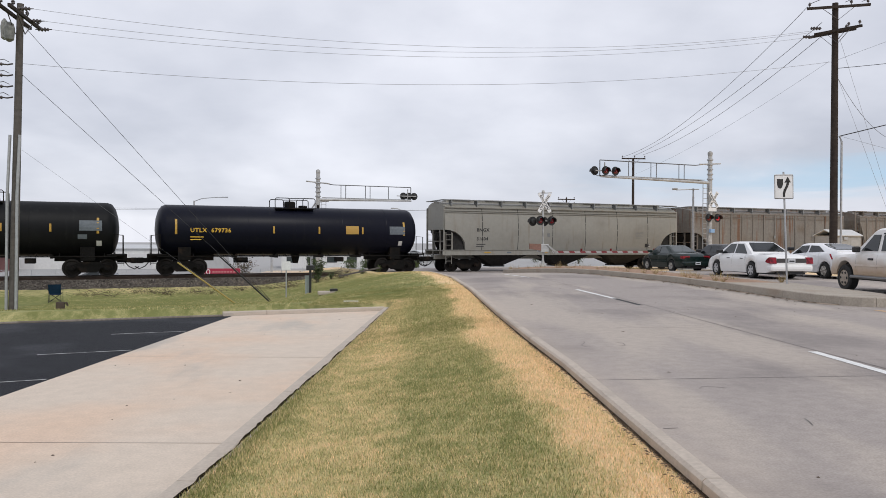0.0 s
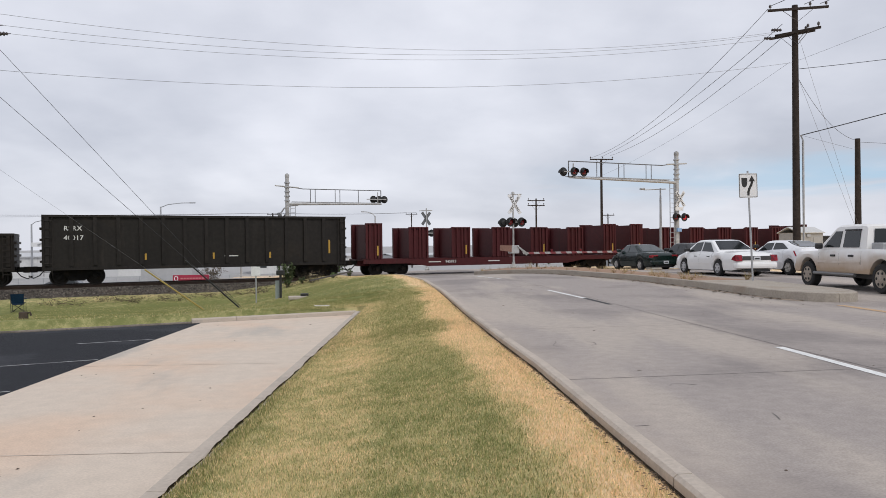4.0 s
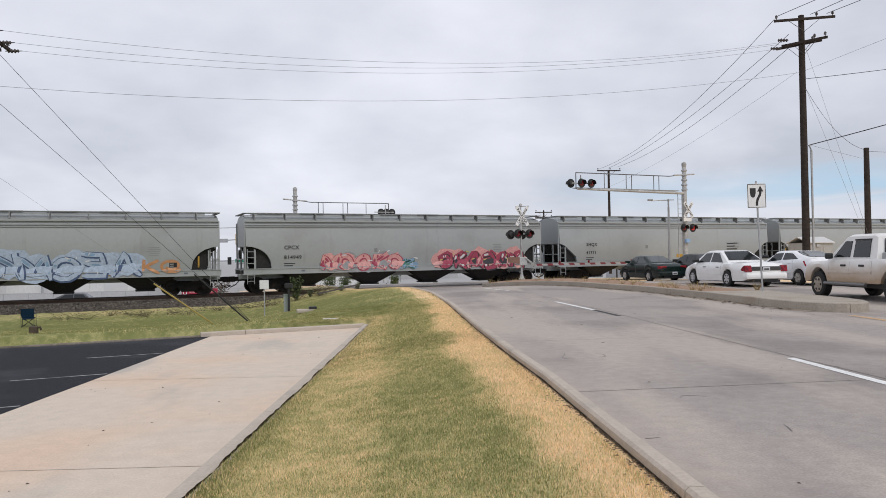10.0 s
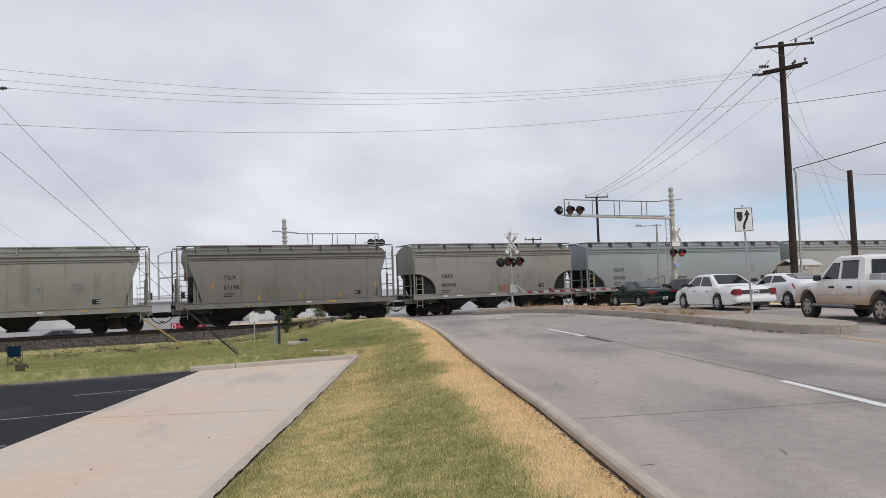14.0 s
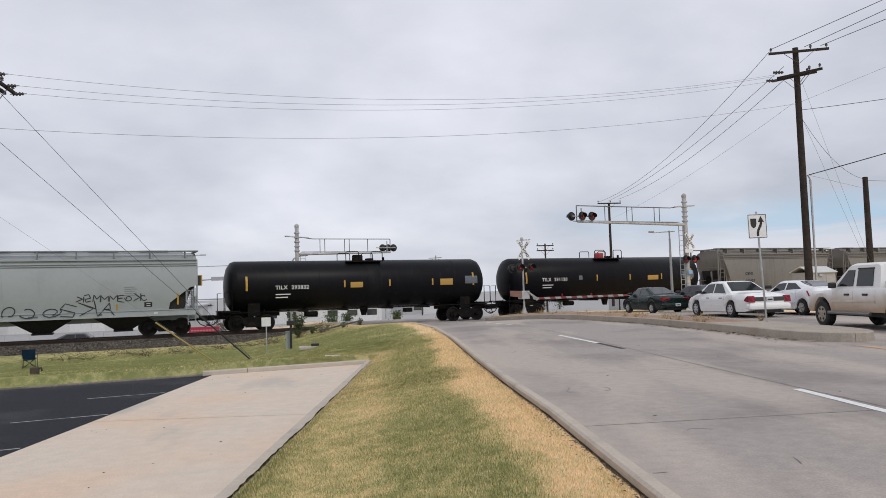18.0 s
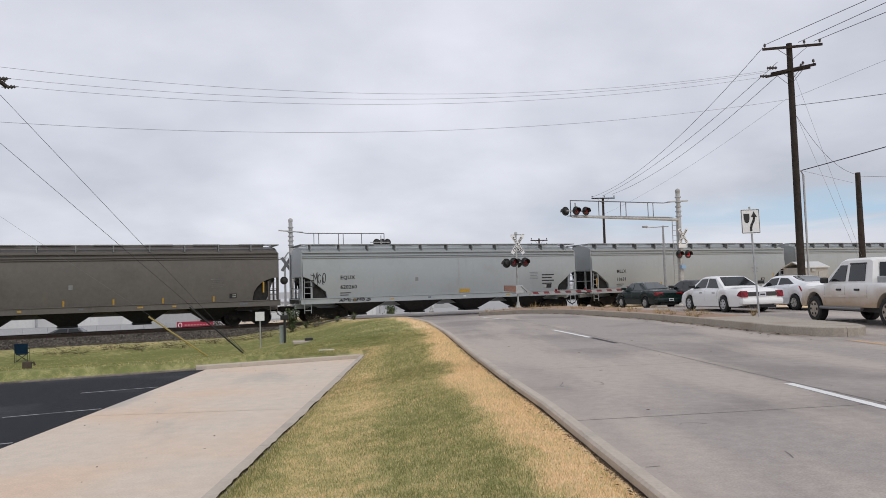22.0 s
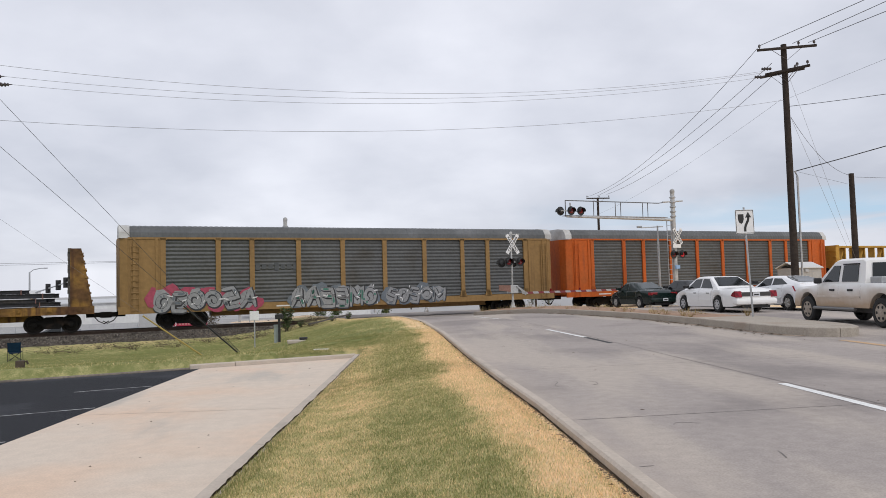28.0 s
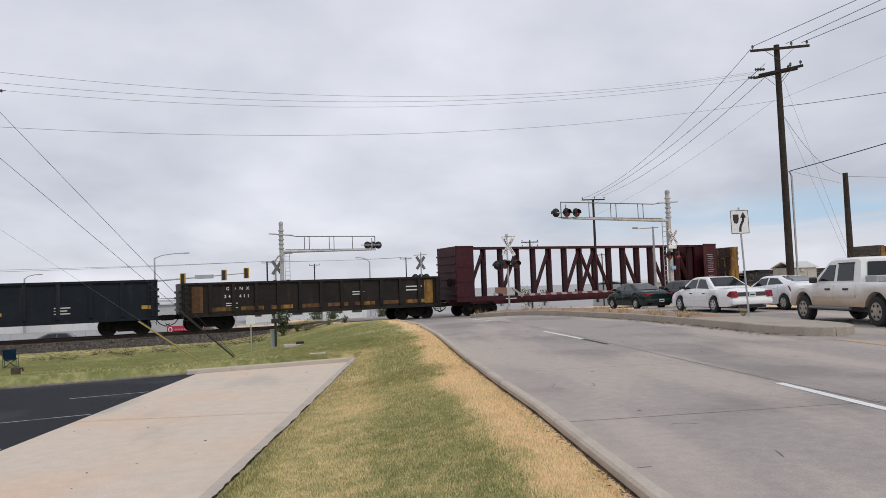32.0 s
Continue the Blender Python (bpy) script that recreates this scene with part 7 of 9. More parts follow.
P_YELLOW = paint("car_yellow", (0.42, 0.24, 0.045), (0.3, 0.17, 0.045), (0.24, 0.13, 0.05), grain=0.1)
P_TANYEL = paint("rack_yellow", (0.27, 0.165, 0.065), (0.21, 0.13, 0.055), (0.18, 0.11, 0.05), grain=0.1)
P_ORANGE = paint("rack_orange", (0.46, 0.1, 0.018), (0.4, 0.11, 0.03), (0.24, 0.07, 0.03), grain=0.1)
P_GALV = mat("rack_galvanised", (0.1, 0.104, 0.104), 0.6, 0.1, spec=0.25, grain=0.14, grain_scale=6, stain=(0.075, 0.07, 0.062), stain_scale=0.45, stain_at=(0.5, 0.72))
P_GALVROOF = mat("rack_roof", (0.105, 0.11, 0.113), 0.6, 0.1, spec=0.25, grain=0.1, grain_scale=6, stain=(0.15, 0.155, 0.16), stain_scale=0.3)
P_RUSTYEL = paint("rusted_yellow", (0.27, 0.148, 0.034), (0.085, 0.042, 0.022), (0.075, 0.036, 0.02), grain=0.28, stain_at=(0.4, 0.58), streak_at=(0.45, 0.62))
P_PLUM = paint("lining_plum", (0.06, 0.035, 0.035), (0.035, 0.025, 0.024), (0.1, 0.05, 0.035), grain=0.2)
P_DECK = paint("deck_rust", (0.06, 0.037, 0.02), (0.24, 0.14, 0.035), (0.03, 0.02, 0.015), grain=0.25, stain_at=(0.54, 0.64))
P_NAVYG = paint("dark_navy", (0.0075, 0.012, 0.02), (0.014, 0.017, 0.022), (0.028, 0.03, 0.034), grain=0.15)
P_PLANK = mat("weathered_plank", (0.085, 0.075, 0.066), 0.9, grain=0.3, grain_scale=7, stain=(0.045, 0.036, 0.032), stain_scale=1.2, bump=0.4, bump_scale=18)
DUNNAGE = mat("dunnage_wood", (0.26, 0.18, 0.11), 0.9, grain=0.2)
STRAP_RUST = mat("strap_rust", (0.2, 0.1, 0.085), 0.7)
BEAM_STEEL = mat("mill_steel", (0.036, 0.036, 0.041), 0.6, 0.1, spec=0.22, grain=0.2, grain_scale=6, stain=(0.07, 0.06, 0.055), stain_scale=0.8)
WRAP = mat("lumber_wrap", (0.62, 0.64, 0.68), 0.4, grain=0.06, grain_scale=4, stain=(0.5, 0.53, 0.6), stain_scale=1.6, stain_at=(0.57, 0.66), bump=0.9, bump_scale=4)
STRAP = mat("steel_strap", (0.06, 0.06, 0.065), 0.5, 0.5)

# ---- the train: running gear shared by all cars ----
GEAR = {}


def gear_meshes():
    b = B()
    lathe(b, [(-0.07, 0.16), (-0.07, 0.38), (-0.045, 0.40), (-0.045, 0.455), (0.05, 0.46), (0.055, 0.49), (0.08, 0.49), (0.08, 0.4), (0.03, 0.36), (0.03, 0.16), (0.09, 0.15)], "y", 24)
    GEAR["wheel"] = link_mesh("wheel", b, WHEEL_RIM, True)
    b = B()
    prism(b, [(-1.12, 0.36), (-1.12, 0.58), (-0.75, 0.66), (-0.4, 0.8), (0.4, 0.8), (0.75, 0.66), (1.12, 0.58), (1.12, 0.36), (0.75, 0.36), (0.62, 0.5), (0.36, 0.22), (-0.36, 0.22), (-0.62, 0.5), (-0.75, 0.36)], -0.08, 0.08)
    for x in (-0.87, 0.87):
        lathe(b, [(-0.16, 0.06), (-0.16, 0.13), (0.0, 0.14)], "y", 12, (x, 0, 0.46))
    GEAR["side_frame"] = link_mesh("side_frame", b, STEEL_DARK)
    b = B()
    box(b, -0.18, 0.18, -1.05, 1.05, 0.34, 0.72)
    for x in (-0.87, 0.87):
        tube(b, [(x, -0.95, 0.46), (x, 0.95, 0.46)], 0.075, 10)
        box(b, x - 0.09 if x > 0 else x + 0.05, x + 0.09 if x < 0 else x - 0.05, -0.8, 0.8, 0.3, 0.36)
    GEAR["bolster"] = link_mesh("truck", b, STEEL_DARK)
    b = B()
    for y in (-0.2, -0.1, 0, 0.1, 0.2):
        lathe(b, [(0.3, 0.045), (0.52, 0.045)], "z", 8, (y, 0, 0))
    GEAR["spring"] = link_mesh("spring_nest", b, STEEL_DARK)
    b = B()
    rbox(b, -0.42, 0.34, -0.09, 0.09, 0.72, 0.98, 0.03)
    rbox(b, 0.28, 0.62, -0.17, 0.17, 0.68, 1.0, 0.04)
    tube(b, [(0.0, -0.2, 0.75), (0.2, -0.22, 0.5), (0.5, -0.2, 0.36), (0.72, -0.12, 0.5)], 0.03, 6)
    box(b, -0.02, 0.02, -1.2, -0.15, 0.83, 0.88)
    GEAR["coupler"] = link_mesh("coupler", b, STEEL_DARK)


gear_meshes()


def running_gear(car, half, tx):
    """Two four-wheel trucks and the couplers at both ends."""
    for sx in (-1, 1):
        tr = part("truck", GEAR["bolster"], None, car, at=pose(sx * tx, 0, 0))
        for y in (-1.0, 1.0):
            part("side_frame", GEAR["side_frame"], None, tr, at=pose(0, y, 0))
            part("spring_nest", GEAR["spring"], None, tr, at=pose(0, y * 1.02, 0))
            for x in (-0.87, 0.87):
                part("wheel", GEAR["wheel"], None, tr, at=pose(x, y * 0.76, 0.0, 0, 0, 0 if y > 0 else 180) @ pose(0, 0, 0.46))
        part("coupler", GEAR["coupler"], None, car, at=pose(sx * half, 0, 0, 0, 0, 0 if sx > 0 else 180))


def side_at(y, z):
    """How far out the side stands at a height: a number, or a curve of the height."""
    return -y(z) - 0.006 if callable(y) else y


def letters(car, rows, y, material):
    for text, x, z, size in rows:
        if text.startswith("#"):       # writing that cannot be read: bars
            for k in range(int(text[1:])):
                zz = z - k * size * 1.1
                yy = side_at(y, zz)
                b = B()
                box(b, x, x + size * (4.5 if k % 2 else 5.5), yy - 0.004, yy + 0.004, zz, zz + size * 0.4)
                part("small_print", b, material, car)
        else:
            tilt = math.degrees(math.atan2(side_at(y, z + size) - side_at(y, z), size))
            lettering("reporting_mark", text, size, material, car, pose(x, side_at(y, z) - 0.003, z, 90 - tilt, 0, 0), spacing=1.12)


def plates(car, rows, y, material, name="reflector"):
    for x, z, w, h in rows:
        b = B()
        ya, yb = side_at(y, z - h / 2), side_at(y, z + h / 2)
        d = 0.006
        hexa(b, [(x - w / 2, ya - d, z - h / 2), (x + w / 2, ya - d, z - h / 2), (x + w / 2, ya + d, z - h / 2), (x - w / 2, ya + d, z - h / 2),
                 (x - w / 2, yb - d, z + h / 2), (x + w / 2, yb - d, z + h / 2), (x + w / 2, yb + d, z + h / 2), (x - w / 2, yb + d, z + h / 2)])
        part(name, b, material, car)


def stroke(bm, pts, w, yfun, lift):
    """A brush stroke on a curved side: pts in x, z; its ends taper."""
    fine = []
    for (x0, z0), (x1, z1) in zip(pts, pts[1:]):
        for k in range(4):
            fine.append((x0 + (x1 - x0) * k / 4, z0 + (z1 - z0) * k / 4))
    fine.append(pts[-1])
    prev = None
    n = len(fine)
    for i, (x, z) in enumerate(fine):
        a, c = fine[max(i - 1, 0)], fine[min(i + 1, n - 1)]
        dx, dz = c[0] - a[0], c[1] - a[1]
        q = math.hypot(dx, dz) or 1
        ww = w * (0.55 if i in (0, n - 1) else 1)
        pr = []
        for sg in (-1, 1):
            px, pz = x - dz / q * ww * sg / 2, z + dx / q * ww * sg / 2
            pr.append(bm.verts.new((px, -yfun(pz) - lift, pz)))
        if prev:
            bm.faces.new((prev[0], prev[1], pr[1], pr[0]))
        prev = pr


def curl(rng):
    """An abstract sprayed sign: part of a tightening loop, or a jagged hook."""
    if rng.random() < 0.6:
        hook = rng.choice(([(0.05, 0), (0.0, 0.95), (0.5, 0.4), (0.9, 1.0), (0.95, 0.05)], [(0.95, 0.85), (0.3, 1.0), (0.05, 0.6), (0.85, 0.42), (0.7, 0.0), (0.0, 0.12)],
                           [(0.9, 0.95), (0.1, 0.9), (0.05, 0.5), (0.75, 0.52), (0.05, 0.5), (0.1, 0.05), (1.0, 0.0)], [(0.1, 0.0), (0.15, 1.0), (0.1, 0.45), (0.95, 1.0), (0.25, 0.5), (1.0, 0.0)],
                           [(0.0, 0.0), (0.45, 1.0), (0.6, 0.45), (0.2, 0.4), (0.6, 0.45), (0.95, 0.0)]))
        flip = rng.random() < 0.4
        return [(1 - x if flip else x + rng.uniform(-0.05, 0.05), z + rng.uniform(-0.07, 0.07)) for x, z in hook]
    q, turn = rng.uniform(0, 6.28), rng.choice((-1, 1)) * rng.uniform(4.5, 8.5)
    rx, rz = rng.uniform(0.4, 0.58), rng.uniform(0.42, 0.52)
    n = 14
    return [(0.45 + math.cos(q + turn * k / n) * rx * (1 - 0.5 * k / n), 0.5 + math.sin(q + turn * k / n) * rz * (1 - 0.5 * k / n)) for k in range(n + 1)]


def blob(bm, x, z, rx, rz, rng, yfun, lift, n=14):
    """A cloud of paint with an uneven rim."""
    c = bm.verts.new((x, -yfun(z) - lift, z))
    rim = []
    for k in range(n):
        q, r = 2 * math.pi * k / n, rng.uniform(0.78, 1.1)
        pz = z + rz * r * math.sin(q)
        rim.append(bm.verts.new((x + rx * r * math.cos(q), -yfun(pz) - lift, pz)))
    for k in range(n):
        bm.faces.new((c, rim[k], rim[(k + 1) % n]))


def graffiti(car, x0, x1, z0, z1, colors, seed, yfun, count=6, thin=False):
    """Sprayed tags of abstract strokes: thin lines, or a filled piece with a cloud, outlines, facets and glints.
    colors: fill, cloud, facets, glints and, if it is not black, the outline."""
    rng = random.Random(seed)
    step = (x1 - x0) / count
    h = z1 - z0
    shapes = []
    for k in range(count):
        g = curl(rng)
        sx, sl, dz = step * rng.uniform(0.85, 1.08), rng.uniform(-0.15, 0.25), rng.uniform(-0.06, 0.06) * h
        hh = h * rng.uniform(0.8, 1.0)
        shapes.append([(x0 + k * step + (x * sx + sl * z * step), z0 + dz + z * hh) for x, z in g])

    def layer(material, fill):
        b = B()
        fill(b)
        tagged(part("graffiti", b, material, car, "sprayed graffiti"), kind="stuff")

    def lines(w, lift, dx=0.0, dz=0.0):
        def fill(b):
            for p in shapes:
                stroke(b, [(x + dx, z + dz) for x, z in p], w, yfun, lift)
        return fill

    if thin:
        layer(colors[0], lines(0.05 if thin is True else thin, 0.01))
        return
    w = min(0.36, step * 0.34)

    def cloud(b):
        for k in range(count * 2):
            blob(b, x0 + (k + 0.5) * step / 2 + rng.uniform(-0.2, 0.2), (z0 + z1) / 2 + rng.uniform(-0.25, 0.25) * h, step * rng.uniform(0.4, 0.75), h * rng.uniform(0.35, 0.55), rng, yfun, 0.007 + 0.0004 * (k % 7))

    def bodies(b):
        for k in range(count):
            blob(b, x0 + (k + 0.5) * step, z0 + h * 0.5, step * 0.56, h * 0.5, rng, yfun, 0.0115 + 0.0005 * (k % 3), 9)

    def facets(b):
        for p in shapes:
            for _ in range(3):
                i = rng.randrange(len(p) - 1)
                (xa, za), (xb, zb) = p[i], p[i + 1]
                stroke(b, [(xa * 0.8 + xb * 0.2, za * 0.8 + zb * 0.2), (xa * 0.3 + xb * 0.7, za * 0.3 + zb * 0.7)], w * 0.4, yfun, 0.024)

    def glints(b):
        for p in shapes:
            x, z = p[len(p) // 2]
            stroke(b, [(x - 0.05, z + 0.1), (x + rng.uniform(0.1, 0.3), z + rng.uniform(-0.05, 0.2))], 0.07, yfun, 0.028)
        for _ in range(count):
            x, z = rng.uniform(x0, x1), rng.uniform(z0, z1)
            stroke(b, [(x, z), (x + 0.06, z + 0.16)], 0.05, yfun, 0.028)

    layer(colors[1], cloud)
    layer(colors[0], bodies)
    layer(colors[4] if len(colors) > 4 else S_BLACK, lines(w, 0.015, 0.03, -0.03))
    layer(colors[0], lines(w * 0.62, 0.019))
    layer(colors[2], facets)
    layer(colors[3] if len(colors) > 3 else S_WHITE, glints)


def spray(key, c):
    return mat("spray_" + key, c, 0.6, grain=0.15, grain_scale=8)


S_FADED = spray("faded", (0.07, 0.075, 0.078))
S_PRINT = spray("print", (0.3, 0.28, 0.28))
S_PALEBLUE, S_NAVY, S_STEEL = spray("pale_blue", (0.36, 0.43, 0.54)), spray("navy", (0.05, 0.08, 0.16)), spray("silver", (0.25, 0.255, 0.26))
S_PRINT2 = spray("faint_print", (0.2, 0.205, 0.205))
S_BOX = spray("box", (0.45, 0.44, 0.42))
S_BLACK, S_WHITE = spray("black", (0.03, 0.03, 0.035)), spray("white", (0.6, 0.6, 0.6))
S_RED, S_PINK, S_TEAL = spray("crimson", (0.33, 0.05, 0.09)), spray("pink", (0.6, 0.3, 0.28)), spray("teal", (0.12, 0.36, 0.37))
S_BLUE, S_YEL, S_VIOLET = spray("blue", (0.2, 0.31, 0.44)), spray("yellow", (0.55, 0.48, 0.15)), spray("violet", (0.11, 0.09, 0.2))
S_GREY, S_ORANGE, S_GREEN = spray("grey", (0.12, 0.14, 0.16)), spray("orange", (0.5, 0.25, 0.12)), spray("green", (0.05, 0.16, 0.12))


# ---- the train: kinds of car ----
def round_side(z):
    return 1.6 - 0.16 * ((z - 2.75) / 1.5) ** 2


def painted_side(z):
    """The shell, and below it the face of the side sill."""
    return max(round_side(z), 1.6 if z < 1.47 else 0)


def cut_edge(k, sill, cut_top, shape):
    """How high the shell's lower edge stands at k of the way out along the cut over a truck."""
    if shape == "slant":
        f = k ** 0.9
    elif shape == "bevel":
        f = min(1.0, 0.3 * min(k / 0.06, 1) + 0.7 * max(0, k - 0.06) / 0.8)
    else:
        f = math.sqrt(max(1 - (1 - k) ** 2, 0)) ** 0.9
    return sill + (cut_top - sill) * f


def hopper_shell(h, cut_len, cut_top, shape, sill=1.42, top=4.62, eave=4.22, ribs=False):
    """The curved shell of a covered hopper, cut away over the trucks at its ends."""
    bm = B()
    xs = [-h + cut_len * q for q in (0, 0.25, 0.5, 0.68, 0.82, 0.94, 1)]
    n = max(6, int((2 * h - 2 * cut_len) / 1.5))
    xs += [-h + cut_len + (2 * h - 2 * cut_len) * k / n for k in range(1, n)]
    xs += [-x for x in xs[6::-1]]
    rings = []
    for x in xs:
        k = max(0.0, (abs(x) - (h - cut_len)) / cut_len)
        zb = cut_edge(k, sill, cut_top, shape)
        ring = []
        for sg in (-1, 1):
            side = []
            for j in range(7):
                z = zb + (eave - zb) * j / 6
                side.append((sg * (round_side(z) if not ribs else 1.53), z))
            side += [(sg * 1.2, eave + 0.18), (sg * 0.7, top - 0.08)]
            ring.append(side)
        loop = ring[0] + [(0, top)] + ring[1][::-1]
        rings.append([bm.verts.new((x, y, z)) for y, z in loop])
    for p, q in zip(rings, rings[1:]):
        m = len(p)
        for k in range(m):
            bm.faces.new((p[k], p[(k + 1) % m], q[(k + 1) % m], q[k]))
    bm.faces.new(rings[0][::-1])
    bm.faces.new(rings[-1])
    bmesh.ops.recalc_face_normals(bm, faces=bm.faces)
    return bm


def covered_hopper(name, lp, color, label, bays=4, small=False, ribs=False, marks=(), mark_mat=None, yellow=(), tags=None, boxed=False, seams=0):
    car = thing(name, pose(0, 0, 0), label, "hopper car", "cars of the passing train")
    h = lp / 2 - 0.62
    cut_len, cut_top = (0.8, 3.9) if small else (1.5, 2.75)
    shape = "slant" if small else "bevel" if color in (P_PALE, P_BLUEGREY) else "arch"
    hb = h - (0.62 if small else 0.12)
    part("shell", hopper_shell(hb, cut_len, cut_top, shape, ribs=ribs), color, car, smooth=True)
    for sx in (-1, 1):           # slope sheet in the cut over each truck, its shade put in the colour
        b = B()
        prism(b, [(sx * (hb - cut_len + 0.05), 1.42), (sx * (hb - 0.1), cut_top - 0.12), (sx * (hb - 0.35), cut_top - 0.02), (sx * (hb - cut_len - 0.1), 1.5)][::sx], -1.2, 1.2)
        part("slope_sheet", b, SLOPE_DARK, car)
        for y in (-1.34, 1.34):      # gusset plates that fill the inner part of the cut; dark ones carry painted shade
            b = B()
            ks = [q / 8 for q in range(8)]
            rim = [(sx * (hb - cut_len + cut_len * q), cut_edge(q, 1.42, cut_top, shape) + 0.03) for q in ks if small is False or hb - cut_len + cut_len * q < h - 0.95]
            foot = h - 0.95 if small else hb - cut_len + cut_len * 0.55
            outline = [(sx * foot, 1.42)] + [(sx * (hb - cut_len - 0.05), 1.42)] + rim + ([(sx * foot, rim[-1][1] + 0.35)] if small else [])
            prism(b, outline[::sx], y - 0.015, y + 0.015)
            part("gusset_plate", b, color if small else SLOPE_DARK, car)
    for sg in (-1, 1):             # side sills with an upper and a lower flange
        b = B()
        extrude_x(b, [(sg * 1.42, 1.1), (sg * 1.6, 1.1), (sg * 1.6, 1.15), (sg * 1.56, 1.15), (sg * 1.56, 1.41), (sg * 1.6, 1.41), (sg * 1.6, 1.45), (sg * 1.42, 1.45)], -h, h)
        bmesh.ops.recalc_face_normals(b, faces=b.faces)
        part("side_sill", b, color, car)
    b = B()
    box(b, -h - 0.1, h + 0.1, -0.28, 0.28, 0.82, 1.1)
    part("centre_sill", b, color, car)
    b = B()                        # top chord along the eaves
    for sg in (-1, 1):
        box(b, -hb, hb, sg * 1.47, sg * 1.575, 4.17, 4.25)
        box(b, -hb, hb, sg * 1.48, sg * 1.572, 3.86, 3.9)
        box(b, -hb, hb, sg * 1.47, sg * 1.56, 3.97, 4.0)
    part("top_chord", b, color, car)
    part("trough_hatch", _hatch(hb), color, car)
    b = B()                        # running boards on brackets
    for sg in (-1, 1):
        over = 0.5 if small else 0.1
        box(b, -hb - over, hb + over, sg * 0.98, sg * 1.42, 4.66, 4.71)
        k = -hb + 0.5
        while k < hb:
            box(b, k, k + 0.06, sg * 1.0, sg * 1.46, 4.3, 4.66)
            k += 1.83
    for sx in (-1, 1):
        box(b, sx * (hb - 0.1), sx * (hb + 0.12), -1.42, 1.42, 4.655, 4.7)
    part("running_board", b, ROOF_DARK if not small else color, car)
    ex = h - 0.1
    for sx in (-1, 1):           # end frames, ladders and platforms
        b = B()
        for y in (-1.45, 1.45):
            beam(b, (sx * ex, y, 1.1), (sx * ex, y, 4.6 if small else 4.2), 0.1, 0.08)
            beam(b, (sx * (hb - 0.55), y, 1.4), (sx * (hb - 0.55), y, cut_top - 0.2), 0.1, 0.08)
        for y in (-0.6, 0.6):
            beam(b, (sx * (ex - 0.1), y, 1.1), (sx * (ex - 0.1), y, 2.9), 0.1, 0.1)
        for z in (2.2, 3.2) if small else (2.0,):
            beam(b, (sx * ex, -1.45, z), (sx * ex, 1.45, z), 0.06, 0.06)
        box(b, min(sx * (hb - 0.8), sx * h), max(sx * (hb - 0.8), sx * h), -1.5, 1.5, 1.36, 1.42)
        if small:
            beam(b, (sx * (hb - 1.6), -1.45, 1.42), (sx * (hb - 0.2), -1.45, 4.1), 0.08, 0.08)
            beam(b, (sx * (hb - 1.6), 1.45, 1.42), (sx * (hb - 0.2), 1.45, 4.1), 0.08, 0.08)
        part("end_frame", b, color, car)
        b = B()
        ladder(b, sx * (ex - 0.3), -1.55, 0.55, 4.3 if small else 2.6, 0.4, 11 if small else 6)
        ladder(b, sx * (ex - 0.3), 1.55, 0.55, 2.6, 0.4, 6)
        part("ladder", b, color, car)
    b = B()
    lathe(b, [(-0.02, 0.22), (-0.02, 0.28), (0.02, 0.28), (0.02, 0.22)], "x", 16, (-h - 0.06, -0.55, 2.3))
    part("brake_wheel", b, STEEL_DARK, car)
    b = B()
    lathe(b, [(-0.45, 0.05), (-0.42, 0.19), (0.42, 0.19), (0.45, 0.05)], "x", 12, (-h + 1.15, -0.9, 1.75))
    part("air_reservoir", b, STEEL_DARK, car)
    span = 2 * (hb - cut_len) - 0.6
    for k in range(bays):
        x = -span / 2 + span * (k + 0.5) / bays
        w = span / bays * 0.42
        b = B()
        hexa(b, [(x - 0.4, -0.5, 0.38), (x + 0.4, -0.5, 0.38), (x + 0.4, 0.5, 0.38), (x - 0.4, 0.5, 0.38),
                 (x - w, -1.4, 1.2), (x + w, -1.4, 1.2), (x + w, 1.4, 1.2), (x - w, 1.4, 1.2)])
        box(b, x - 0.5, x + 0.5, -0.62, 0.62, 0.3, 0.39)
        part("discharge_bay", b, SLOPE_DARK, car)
    if ribs:
        k = -hb + cut_len
        while k <= hb - cut_len + 0.1:
            b = B()
            for sg in (-1, 1):
                box(b, k, k + 0.1, sg * 1.52, sg * 1.6, 1.44, 4.2)
            part("rib", b, color, car)
            k += 1.12
    # stencils and reflectors along the side
    rng = random.Random(int(lp * 100) + len(label) * 7 + sum(map(ord, label)))
    for k in range(5):
        plates(car, [(h - 3.6 + 0.05 * (k % 2), 2.72 - k * 0.11, 0.7 - 0.2 * rng.random(), 0.022)], round_side, S_PRINT2, "small_print")
    for k in range(6):
        x = -h + 1.2 + (2 * h - 2.4) * (k + rng.uniform(0.2, 0.8)) / 6
        plates(car, [(x, 1.27, rng.choice((0.3, 0.45, 0.2)), 0.09)], -1.566, rng.choice((YELLOW_STRIP, LETTER_WHITE, S_GREY, YELLOW_STRIP)), "sill_mark")
    plates(car, [(h - 2.9 + rng.random() * 0.6, 1.75, 0.4, 0.26)], round_side, LETTER_BLACK, "data_plate")
    for k in range(2):
        plates(car, [(h - 2.65, 1.69 + 0.11 * k, 0.2, 0.03)], lambda z: round_side(z) + 0.008, LETTER_WHITE, "small_print")
    plates(car, [(-h + 7.5 + rng.random(), 2.45, 0.2, 0.24)], round_side, S_PRINT2, "stencil_box")
